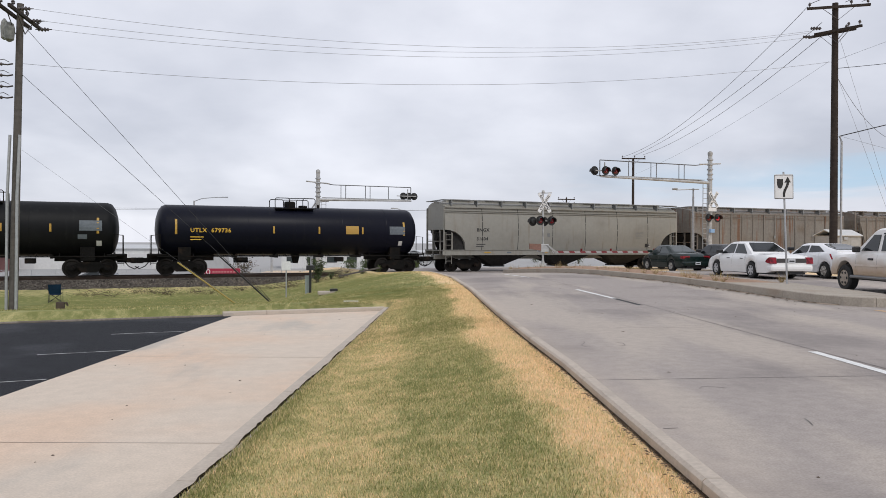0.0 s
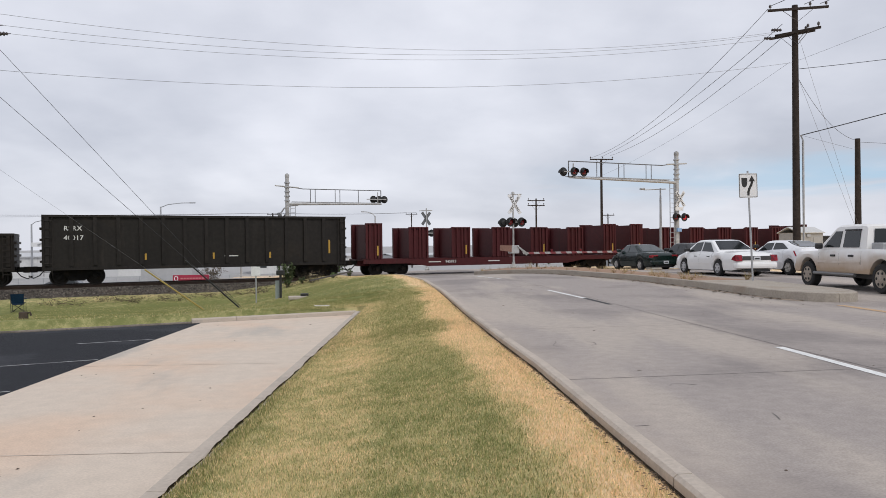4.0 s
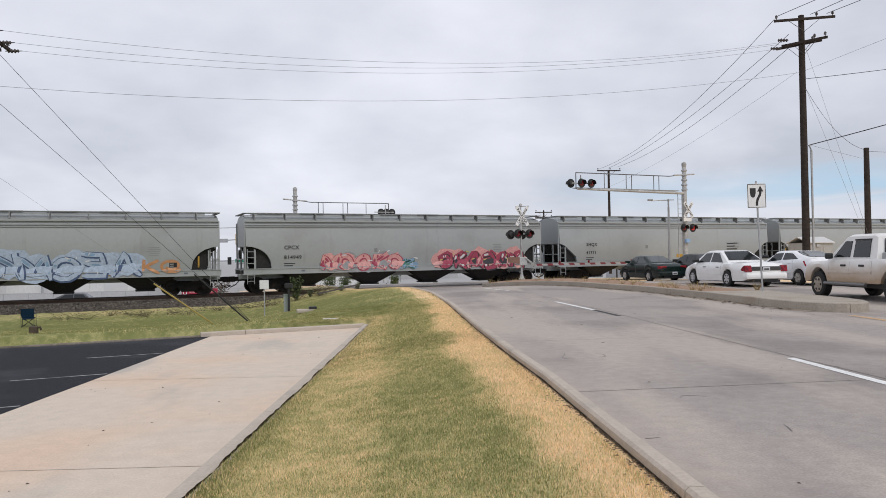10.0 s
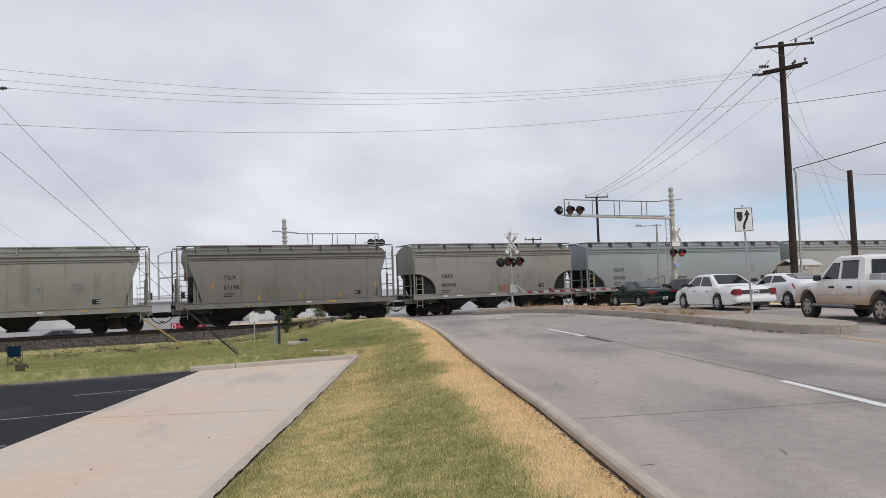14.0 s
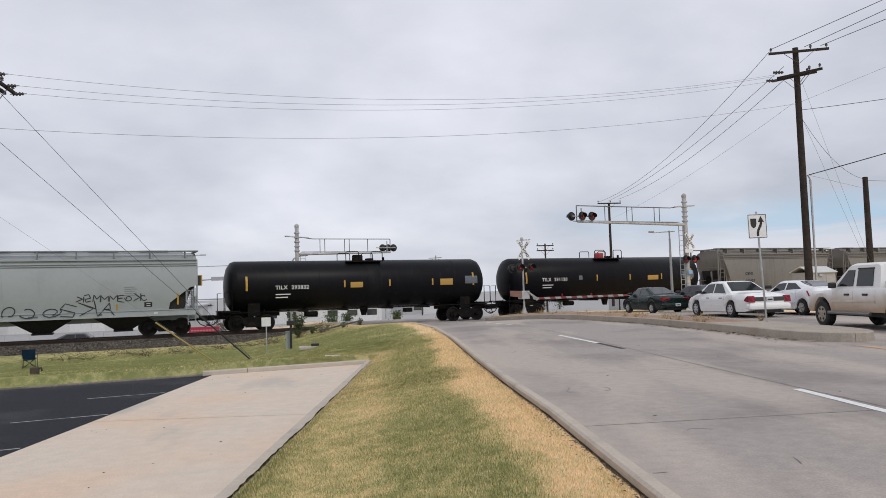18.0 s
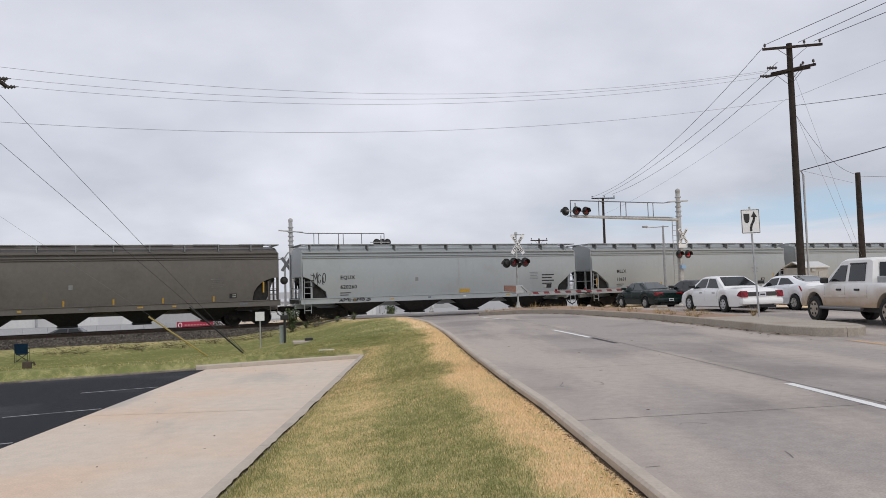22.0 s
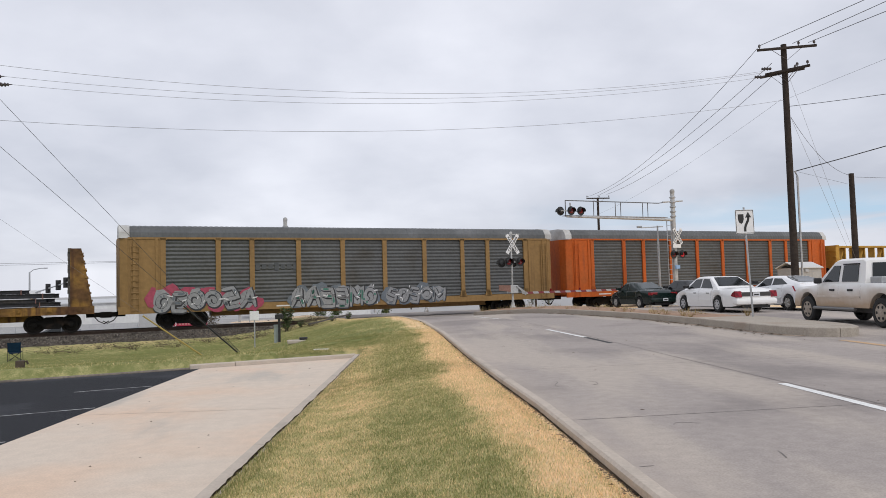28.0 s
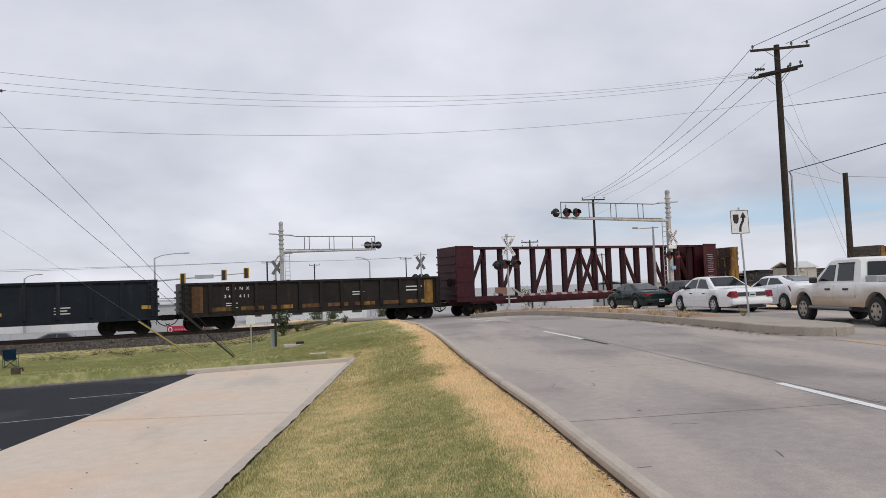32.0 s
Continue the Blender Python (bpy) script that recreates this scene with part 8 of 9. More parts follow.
    if boxed:                  # pale boxes behind the lettering
        plates(car, [(x + size * 1.45 if len(t) < 5 else x + size * 2.0, z + size * 0.36, size * (3.2 if len(t) < 5 else 4.3), size * 0.9) for t, x, z, size in marks], round_side, S_BOX, "letter_box")
    if seams:                  # welded joints between the side sheets
        for k in range(1, seams):
            x = -hb + 2 * hb * k / seams
            b = B()
            prev = None
            for j in range(6):
                z = 1.45 + (4.15 - 1.45) * j / 5
                cur = [b.verts.new((x + d, -round_side(z) - 0.004, z)) for d in (-0.02, 0.02)]
                if prev:
                    b.faces.new((prev[0], prev[1], cur[1], cur[0]))
                prev = cur
            part("seam", b, SLOPE_DARK, car)
    letters(car, marks, (lambda z: round_side(z) + 0.008) if boxed else round_side, mark_mat or LETTER_BLACK)
    plates(car, yellow, round_side, YELLOW_STRIP)
    for args in tags or ():
        graffiti(car, *args[:6], yfun=painted_side, count=args[6], thin=args[7])
    running_gear(car, h, h - 1.75)
    return car


def _hatch(hb):
    b = B()
    box(b, -hb + 0.6, hb - 0.6, -0.32, 0.32, 4.56, 4.72)
    k = -hb + 0.9
    while k < hb - 1.5:
        rbox(b, k, k + 1.5, -0.38, 0.38, 4.7, 4.79, 0.02)
        k += 2.6
    return b


def tank_car(name, lp, color, label, r=1.47, marks=(), mark_mat=None, strips=(), plate=(), dome=STEEL_DARK, band=None):
    car = thing(name, pose(0, 0, 0), label, "tank car", "cars of the passing train")
    h = lp / 2 - 0.62
    ht = h - 0.3
    zc = 1.15 + r * 0.985
    b = B()
    prof = [(-ht, 0.12), (-ht + 0.05, r * 0.45), (-ht + 0.17, r * 0.75), (-ht + 0.36, r * 0.94), (-ht + 0.6, r)]
    lathe(b, prof + [(-x, q) for x, q in prof[::-1]], "x", 40, (0, 0, zc))
    part("tank", b, color, car, smooth=True)
    b = B()                       # weld rings
    for k in range(-2, 3):
        x = k * ht * 0.36
        lathe(b, [(x - 0.03, r + 0.002), (x, r + 0.006), (x + 0.03, r + 0.002)], "x", 40, (0, 0, zc))
    part("weld_ring", b, color, car, smooth=True)
    if band:
        for x0, x1 in band:
            b = B()
            lathe(b, [(x0, r), (x0 + 0.01, r + 0.004), (x1 - 0.01, r + 0.004), (x1, r)], "x", 40, (0, 0, zc))
            part("patch_band", b, P_BLACK2 if color is not P_BLACK2 else paint("faded_band", (0.03, 0.03, 0.031), (0.025, 0.025, 0.026)), car, "greyer painted band", smooth=True)
    b = B()                       # stub sills, bolsters and saddles
    for sx in (-1, 1):
        box(b, min(sx * (ht - 3.2), sx * (h + 0.1)), max(sx * (ht - 3.2), sx * (h + 0.1)), -0.3, 0.3, 0.82, 1.2)
        prism(b, [(sx * (ht - 1.9), 0.85), (sx * (ht - 1.2), 0.85), (sx * (ht - 1.2), 1.6), (sx * (ht - 1.9), 1.6)][::sx], -1.1, 1.1)
        box(b, min(sx * h, sx * (h - 0.9)), max(sx * h, sx * (h - 0.9)), -1.45, 1.45, 1.14, 1.2)
    for x in (-ht * 0.45, -ht * 0.15, ht * 0.2, ht * 0.5):
        box(b, x, x + 0.12, -1.1, 1.1, 0.98, 1.2)
    part("underframe", b, STEEL_DARK, car)
    b = B()                       # bottom outlet, brake gear
    lathe(b, [(0.62, 0.16), (1.2, 0.3)], "z", 14, (0.2, 0, 0))
    lathe(b, [(-0.4, 0.16), (0.4, 0.16)], "x", 12, (-ht * 0.4, -0.55, 0.85))
    rbox(b, ht * 0.32, ht * 0.32 + 0.5, -0.9, -0.4, 0.72, 1.0, 0.03)
    part("bottom_fitting", b, STEEL_DARK, car)
    b = B()                       # long side rods
    for sg in (-1, 1):
        tube(b, [(-h + 0.4, sg * 1.5, 1.08), (h - 0.4, sg * 1.5, 1.08)], 0.03, 6)
        for k in range(12):
            x = -h + 1 + k * (2 * h - 2) / 11
            beam(b, (x, sg * 1.5, 1.06), (x, sg * 1.1, 1.25), 0.04, 0.04)
    part("side_rail", b, STEEL_DARK, car)
    # manway platform with its railing
    zt = zc + r
    b = B()
    for sg in (-1, 1):
        box(b, -1.15, 1.15, sg * 0.5, sg * 1.0, zt - 0.14, zt - 0.09)
    part("platform", b, STEEL_DARK, car)
    b = B()
    for sg in (-1, 1):
        for x0, x1 in ((-1.2, -0.35), (0.45, 1.2)):
            tube(b, [(x0, sg * 0.95, zt - 0.15), (x0, sg * 0.95, zt + 0.42), (x0 + 0.08, sg * 0.95, zt + 0.5), (x1 - 0.08, sg * 0.95, zt + 0.5), (x1, sg * 0.95, zt + 0.42), (x1, sg * 0.95, zt - 0.15)], 0.028, 6)
        tube(b, [(-0.4, sg * 0.95, zt + 0.48), (0.5, sg * 0.95, zt + 0.5)], 0.024, 6) if r < 1.5 else None
    part("railing", b, STEEL_DARK, car)
    b = B()
    lathe(b, [(zt - 0.12, 0.34), (zt + 0.26, 0.34), (zt + 0.34, 0.3), (zt + 0.36, 0.05)], "z", 18, (-0.15, 0, 0))
    part("dome", b, dome, car, "valve housing", smooth=True)
    b = B()
    lathe(b, [(zt - 0.1, 0.27), (zt + 0.1, 0.27), (zt + 0.12, 0.1)], "z", 16, (0.65, 0, 0))
    lathe(b, [(zt - 0.1, 0.08), (zt + 0.18, 0.08)], "z", 8, (1.6, 0, 0))
    part("manway", b, STEEL_DARK, car)
    for sx in (-1, 1):
        b = B()
        ladder(b, sx * (h - 0.25), -1.42, 0.6, 1.25, 0.4, 3)
        tube(b, [(sx * (h - 0.1), -1.4, 1.15), (sx * (h - 0.1), -1.4, 2.25), (sx * (h - 0.55), -1.4, 2.3), (sx * (h - 0.55), -1.4, 1.2)], 0.028, 6)
        tube(b, [(sx * (h - 0.1), 1.4, 1.15), (sx * (h - 0.1), 1.4, 2.25), (sx * (h - 0.55), 1.4, 2.3), (sx * (h - 0.55), 1.4, 1.2)], 0.028, 6)
        part("end_railing", b, STEEL_DARK, car)
    side = lambda z: math.sqrt(max(r * r - (z - zc) ** 2, 0.01))
    clear = [s for s in strips if not any(len(t) > 3 and tx - 0.2 < s[0] < tx + len(t) * ts * 0.68 + 0.2 for t, tx, tz, ts in marks)]
    for x, z, w, hh, m in [(*s, YELLOW_STRIP) for s in clear] + [(*s, q) for *s, q in plate]:
        b = B()
        rows = [(z - hh / 2 + hh * k / 3) for k in range(4)]
        for za, zb in zip(rows, rows[1:]):
            b.faces.new([b.verts.new((px, -side(pz) - 0.008, pz)) for px, pz in ((x - w / 2, za), (x + w / 2, za), (x + w / 2, zb), (x - w / 2, zb))])
        part("reflector" if m is YELLOW_STRIP else "placard", b, m, car)
    letters(car, marks, -r - 0.004, mark_mat or LETTER_WHITE)
    running_gear(car, h, h - 1.75)
    return car


def gondola(name, lp, color, label, z1=2.75, ribs=13, patch=None, marks=(), yellow=(), fluted=False, ends=True):
    car = thing(name, pose(0, 0, 0), label, "gondola car", "cars of the passing train")
    h = lp / 2 - 0.62
    b = B()
    for sg in (-1, 1):
        box(b, -h, h, sg * 1.40, sg * 1.46, 0.85, z1 - 0.05)
    part("side_wall", b, color, car)
    b = B()
    box(b, -h, h, -1.4, 1.4, 1.0, 1.1)
    box(b, -h, h, -0.3, 0.3, 0.75, 1.0)
    part("floor", b, color, car)
    b = B()
    for sg in (-1, 1):
        box(b, -h, h, sg * 1.38, sg * 1.58, z1 - 0.12, z1)
        box(b, -h, h, sg * 1.40, sg * 1.52, 0.8, 0.94)
    part("top_chord", b, color, car)
    for k in range(ribs):
        x = -h + 0.25 + (2 * h - 0.5) * k / (ribs - 1)
        b = B()
        for sg in (-1, 1):
            if fluted and 0 < k < ribs - 1:
                for dz in range(5):
                    z = 1.2 + dz * (z1 - 1.45) / 5
                    box(b, x - 0.3, x + 0.3, sg * 1.46, sg * 1.52, z, z + 0.16)
                box(b, x + 0.52, x + 0.62, sg * 1.46, sg * 1.54, 1.04, z1 - 0.12)
            else:
                box(b, x - 0.1, x + 0.1, sg * 1.46, sg * 1.57, 1.04, z1 - 0.12)
        part("rib", b, color, car)
    for sx in (-1, 1):
        b = B()
        box(b, min(sx * h, sx * (h - 0.08)), max(sx * h, sx * (h - 0.08)), -1.4, 1.4, 1.0, z1)
        for k in range(4):
            z = 1.2 + k * (z1 - 1.4) / 4
            box(b, min(sx * h, sx * (h + 0.1)), max(sx * h, sx * (h + 0.1)), -1.35, 1.35, z, z + 0.12)
        part("end_wall", b, color, car)
        b = B()
        ladder(b, sx * (h - 0.3), -1.6, 0.5, z1 - 0.1, 0.4, 7)
        part("ladder", b, color, car)
        if patch:
            b = B()
            box(b, min(sx * (h - 0.55), sx * (h - 1.15)), max(sx * (h - 0.55), sx * (h - 1.15)), -1.475, -1.462, 1.05, z1 - 0.2)
            part("patch", b, patch, car, "rust-spotted yellow patch")
    letters(car, marks, -1.465, LETTER_WHITE)
    plates(car, yellow, -1.47, YELLOW_STRIP)
    if patch:
        plates(car, [(-h + 2.2 + k * (2 * h - 4) / 7, 1.2, 1.3, 0.22) for k in range(8)], -1.468, patch, "patch_strip")
    running_gear(car, h, h - 1.65)
    return car


def stake_flat(name, lp, color, label, stakes=7, marks=()):
    """A red flat car with broad upright bulkheads along its low deck."""
    car = thing(name, pose(0, 0, 0), label, "flat car", "cars of the passing train")
    h = lp / 2 - 0.55
    for sg in (-1, 1):
        b = B()
        prism(b, [(-h, 0.78), (-h + 3.2, 0.76), (-h + 4.4, 0.56), (h - 4.4, 0.56), (h - 3.2, 0.76), (h, 0.78), (h, 1.08), (-h, 1.08)], sg * 1.38 - 0.05, sg * 1.38 + 0.05)
        part("side_sill", b, color, car)
    b = B()
    box(b, -h, h, -1.33, 1.33, 0.98, 1.06)
    box(b, -h, h, -0.35, 0.35, 0.62, 0.98)
    part("deck", b, color, car)
    for k in range(stakes):
        x = -h + 0.7 + (2 * h - 1.4) * k / (stakes - 1)
        end = k in (0, stakes - 1)
        top = 3.3 if end else 3.06
        w = 0.55 if end else 0.68
        for sg in (-1, 1):
            b = B()
            rbox(b, x - w, x + w, min(sg * 1.28, sg * 1.4), max(sg * 1.28, sg * 1.4), 1.08, top, 0.03)
            for dx in (-w, -0.34, 0.02, 0.24, w - 0.13):
                box(b, x + dx, x + dx + 0.13, min(sg * 1.4, sg * 1.49), max(sg * 1.4, sg * 1.49), 1.1, top - 0.03)
            box(b, x - w, x + w, min(sg * 1.36, sg * 1.5), max(sg * 1.36, sg * 1.5), top - 0.05, top + 0.03)
            part("upright", b, color, car)
        b = B()
        box(b, x - 0.32, x + 0.32, -1.28, 1.28, 1.08, top - 0.06)
        part("cross_wall", b, color, car)
        if k % 2 == 0 or end:
            plates(car, [(x + w - 0.32, 1.6, 0.1, 0.6)], -1.503, YELLOW_STRIP)
    letters(car, [(t, x, z - 0.26, size) for t, x, z, size in marks], -1.44, LETTER_WHITE)
    running_gear(car, h, h - 1.9)
    return car


def centerbeam(name, lp, color, label, load=False, marks=(), top=4.55):
    car = thing(name, pose(0, 0, 0), label, "centerbeam car", "cars of the passing train")
    h = lp / 2 - 0.6
    b = B()
    for sg in (-1, 1):
        box(b, -h, h, sg * 1.3, sg * 1.45, 0.98, 1.28)
    for k in range(17):
        x = -h + 0.1 + (2 * h - 0.2) * k / 16
        box(b, x - 0.12, x + 0.12, -1.4, 1.4, 1.12, 1.27)
    box(b, -h, h, -0.3, 0.3, 0.72, 1.15)
    part("deck", b, P_DECK if load else color, car)
    b = B()
    box(b, -h + 0.2, h - 0.2, -0.42, 0.42, top - 0.16, top)
    part("top_beam", b, color, car)
    n = 15
    xs = [-h + 1.5 + (2 * h - 3.0) * k / n for k in range(n + 1)]
    for k, x in enumerate(xs):
        b = B()
        wp = 0.055 if load else 0.065
        box(b, x - wp, x + wp, -0.3, -0.22, 1.25, top - 0.16)
        box(b, x - wp, x + wp, 0.22, 0.3, 1.25, top - 0.16)
        box(b, x - 0.02, x + 0.02, -0.24, 0.24, 1.25, top - 0.16)
        part("post", b, color, car)
    for k in range(n):
        if k % 2 == 0 or k == n // 2:
            for flip in ((0, 1) if k == n // 2 else ((0,) if k < n // 2 else (1,))):
                b = B()
                z0, z1 = (1.3, top - 0.25) if not flip else (top - 0.25, 1.3)
                beam(b, (xs[k], 0, z0), (xs[k + 1], 0, z1), 0.28, 0.14)
                part("brace", b, color, car)
    for sx in (-1, 1):
        b = B()
        x0, x1 = sorted((sx * h, sx * (h - 0.28)))
        box(b, x0, x1, -1.42, 1.42, 1.25, top)
        for sg in (-1, 1):
            prism(b, [(sx * (h - 0.28), 1.25), (sx * (h - 1.3), 1.28), (sx * (h - 1.3), top - 0.1), (sx * (h - 0.28), top)][::sx], sg * 0.36 - 0.06, sg * 0.36 + 0.06)
            box(b, min(sx * (h - 0.28), sx * (h - 0.5)), max(sx * (h - 0.28), sx * (h - 0.5)), sg * 1.3, sg * 1.42, 1.25, top)
        for k in range(6):
            z = 1.45 + k * 0.52
            box(b, min(sx * h, sx * (h + 0.1)), max(sx * h, sx * (h + 0.1)), -1.4, 1.4, z, z + 0.1)
        part("end_panel", b, color, car)
        for sg in (-1, 1):
            b = B()
            x0, x1 = sorted((sx * (h - 0.02), sx * (h - (0.4 if load else 1.35))))
            box(b, x0, x1, min(sg * 1.36, sg * 1.44), max(sg * 1.36, sg * 1.44), 1.29, top + 0.02)
            for z in (1.32, 2.3, 3.3, top - 0.1):
                box(b, x0 - 0.01, x1 + 0.01, min(sg * 1.44, sg * 1.47), max(sg * 1.44, sg * 1.47), z, z + 0.07)
            part("bulkhead", b, color, car)
        if sx > 0 and not load:
            for k in range(13):
                plates(car, [(h - 0.72 + 0.04 * (k % 3), 3.85 - k * 0.15, 0.62 - 0.1 * (k % 2), 0.035)], -1.446, S_PRINT, "print_bar")
    b = B()
    lathe(b, [(-0.02, 0.2), (-0.02, 0.28), (0.02, 0.28), (0.02, 0.2)], "x", 16, (-h - 0.14, -0.6, 2.3))
    part("brake_wheel", b, STEEL_DARK, car)
    if load:
        rng = random.Random(8)
        a0, a1 = -h + 0.42, h - 0.42
        for row, (z0, hgt, ends) in enumerate(((1.29, 0.66, (a0, a0 + 7.2, a0 + 14.4, a1)), (1.965, 1.27, (a0, a0 + 4.9, a0 + 9.8, a0 + 16.5, a1)))):
            for xa, xb in zip(ends, ends[1:]):
                for sg in (-1, 1):
                    b = B()
                    j = rng.uniform(-0.02, 0.02)
                    n = int((xb - xa) / 0.3)
                    prof = [(0.45, 0.0), (1.39, 0.0), (1.42, 0.04), (1.425, hgt * 0.35), (1.425, hgt * 0.7), (1.41, hgt - 0.05), (1.36, hgt), (0.45, hgt)]
                    rings = []
                    for k in range(n + 1):
                        x = xa + 0.015 + (xb - xa - 0.03) * k / n
                        rings.append([b.verts.new((x, sg * (y + j + (0.022 * noise.noise((x * 1.9, z * 2.6, row * 7 + sg)) if y > 1 else 0)), z0 + z + (0.03 * noise.noise((x * 0.8, 4, row)) if z > hgt - 0.06 and row else 0))) for y, z in prof])
                    for p, q in zip(rings, rings[1:]):
                        for k in range(len(prof)):
                            b.faces.new((p[k], p[(k + 1) % len(prof)], q[(k + 1) % len(prof)], q[k]))
                    b.faces.new(rings[0][::-1])
                    b.faces.new(rings[-1])
                    bmesh.ops.recalc_face_normals(b, faces=b.faces)
                    part("lumber_pack", b, WRAP, car, "white plastic-wrapped lumber pack", smooth=True)
        n2 = 19
        for k in range(n2):
            x = a0 + 0.5 + (a1 - a0 - 1.0) * k / (n2 - 1)
            b = B()
            box(b, x - 0.016, x + 0.016, -1.462, -1.452, 1.28, 3.25)
            box(b, x - 0.07, x + 0.05, -1.47, -1.35, 3.22, 3.3)
            part("strap", b, STRAP, car)
        lines = B()                    # rows of faint print on the wrap
        for k in range(9):
            z = 1.42 + k * 0.2
            if abs(z - 1.965) < 0.07:
                continue
            x = a0 + 0.25 + 0.3 * (k % 3)
            while x < a1 - 0.8:
                w = rng.uniform(0.25, 0.7)
                if rng.random() < 0.8:
                    box(lines, x, x + w, -1.453, -1.448, z, z + rng.uniform(0.022, 0.05))
                x += w + rng.uniform(0.12, 0.45)
        tagged(part("print_line", lines, mat("wrap_print", (0.25, 0.265, 0.3), 0.7), car, "rows of faint printing"), kind="stuff")
        for xa, xb, z in ((a0, a0 + 9.5, 1.96), (a0 + 9.9, a0 + 16.4, 1.99), (a0 + 16.6, a1 - 0.3, 2.86)):
            b = B()
            x = xa
            while x < xb:
                w = rng.uniform(0.2, 0.5)
                box(b, x, x + w, -1.456, -1.45, z + 0.02 * math.sin(x), z + 0.035 + 0.02 * math.sin(x))
                x += w + rng.uniform(0.03, 0.1)
            part("batten", b, STRAP, car, "dark banding line")
    letters(car, marks, -1.46, LETTER_WHITE)
    running_gear(car, h, h - 2.0)
    return car


def autorack(name, lp, color, label, marks=(), tags=None, bars=(), top=5.82):
    car = thing(name, pose(0, 0, 0), label, "autorack car", "cars of the passing train")
    h = lp / 2 - 0.55
    w = 1.5
    # deep frame
    b = B()
    for sg in (-1, 1):
        box(b, -h, h, sg * 1.36, sg * 1.5, 0.85, 1.25)
    box(b, -h, h, -1.4, 1.4, 1.05, 1.2)
    box(b, -h + 5, h - 5, -0.5, 0.5, 0.55, 1.05)
    part("underframe", b, color, car)
    # corrugated screens between posts
    bays = (2.8, 1.8, 2.6, 2.6, 2.6, 2.6, 2.6, 1.8, 2.8)
    posts = [-h + 2.3 + (2 * h - 4.6) * sum(bays[:k]) / sum(bays) for k in range(10)]
    zt = top - 0.82
    for k, (x0, x1) in enumerate(zip(posts, posts[1:])):
        b = B()
        for sg in (-1, 1):
            n = 17
            prev = None
            for j in range(2 * n + 1):
                z = 1.28 + (zt - 1.28) * j / (2 * n)
                y = sg * (w - 0.06 - (0.05 if j % 2 else 0.0))
                cur = (b.verts.new((x0, y, z)), b.verts.new((x1, y, z)))
                if prev:
                    b.faces.new((prev[0], prev[1], cur[1], cur[0]))
                prev = cur
        part("screen_panel", b, P_GALV, car)
    for x in posts:
        b = B()
        for sg in (-1, 1):
            box(b, x - 0.14, x + 0.14, min(sg * 1.42, sg * 1.53), max(sg * 1.42, sg * 1.53), 1.2, zt)
            prism(b, [(x - 0.3, zt), (x + 0.3, zt), (x + 0.14, zt - 0.12), (x - 0.14, zt - 0.12)], sg * 1.5 - 0.03, sg * 1.5 + 0.03)
            prism(b, [(x - 0.26, 1.2), (x + 0.26, 1.2), (x + 0.14, 1.6), (x - 0.14, 1.6)], sg * 1.5 - 0.03, sg * 1.5 + 0.03)
        part("post", b, color, car)
    for sx in (-1, 1):           # solid end bays and folding end doors
        b = B()
        xa, xb = sorted((sx * (h - 2.3), sx * (h - 0.5)))
        for sg in (-1, 1):
            box(b, xa, xb, sg * 1.4, sg * 1.49, 1.2, zt)
            for q in (0.25, 1.4):
                box(b, xa + q, xa + q + 0.14, min(sg * 1.49, sg * 1.54), max(sg * 1.49, sg * 1.54), 1.2, zt)
        part("end_panel", b, color, car)
        b = B()
        for sg in (-1, 1):
            pts = [(sx * (h - 0.5), sg * 1.49), (sx * (h - 0.12), sg * 1.3), (sx * h, sg * 0.75), (sx * h, 0)]
            for (xa, ya), (xb, yb) in zip(pts, pts[1:]):
                beam(b, (xa, ya, (1.15 + zt) / 2), (xb, yb, (1.15 + zt) / 2), 0.05, zt - 1.15)
        part("end_door", b, color, car)
        b = B()
        ladder(b, sx * (h - 0.85), -1.56, 0.9, zt - 0.3, 0.42, 12)
        part("ladder", b, color, car)
        b = B()
        extrude_x(b, [(-1.46, zt), (-1.4, zt + 0.35), (-1.15, zt + 0.7), (-0.5, top - 0.02), (0.5, top - 0.02), (1.15, zt + 0.7), (1.4, zt + 0.35), (1.46, zt)], *sorted((sx * (h - 0.62), sx * (h - 0.05))))
        part("end_cap", b, mat("white_end_cap", (0.5, 0.5, 0.49), 0.6, grain=0.1, stain=(0.35, 0.34, 0.32)), car, "pale roof end cap")
    b = B()                       # arched corrugated roof
    n = 90
    prof = [(-1.5, zt - 0.02), (-1.46, zt + 0.32), (-1.22, zt + 0.66), (-0.6, top - 0.06), (0, top), (0.6, top - 0.06), (1.22, zt + 0.66), (1.46, zt + 0.32), (1.5, zt - 0.02)]
    prev = None
    for k in range(2 * n + 1):
        x = -h + 0.6 + (2 * h - 1.2) * k / (2 * n)
        d = 0.02 if k % 2 else 0.0
        cur = [b.verts.new((x, y * (1 - d / 1.5), z - (d if z > zt + 0.5 else 0))) for y, z in prof]
        if prev:
            for i in range(len(prof) - 1):
                b.faces.new((prev[i], prev[i + 1], cur[i + 1], cur[i]))
        prev = cur
    part("roof", b, P_GALVROOF, car)
    b = B()
    for sg in (-1, 1):
        box(b, -h + 0.5, h - 0.5, sg * 1.47, sg * 1.52, zt - 0.06, zt + 0.05)
    part("roof_rail", b, color, car)
    letters(car, marks, -1.505, LETTER_WHITE)
    plates(car, bars, -1.452, S_FADED, "faded_mark")
    for args in tags or ():
        graffiti(car, *args[:6], yfun=lambda z: 1.53, count=args[6], thin=args[7])
    running_gear(car, h, h - 3.4)
    return car


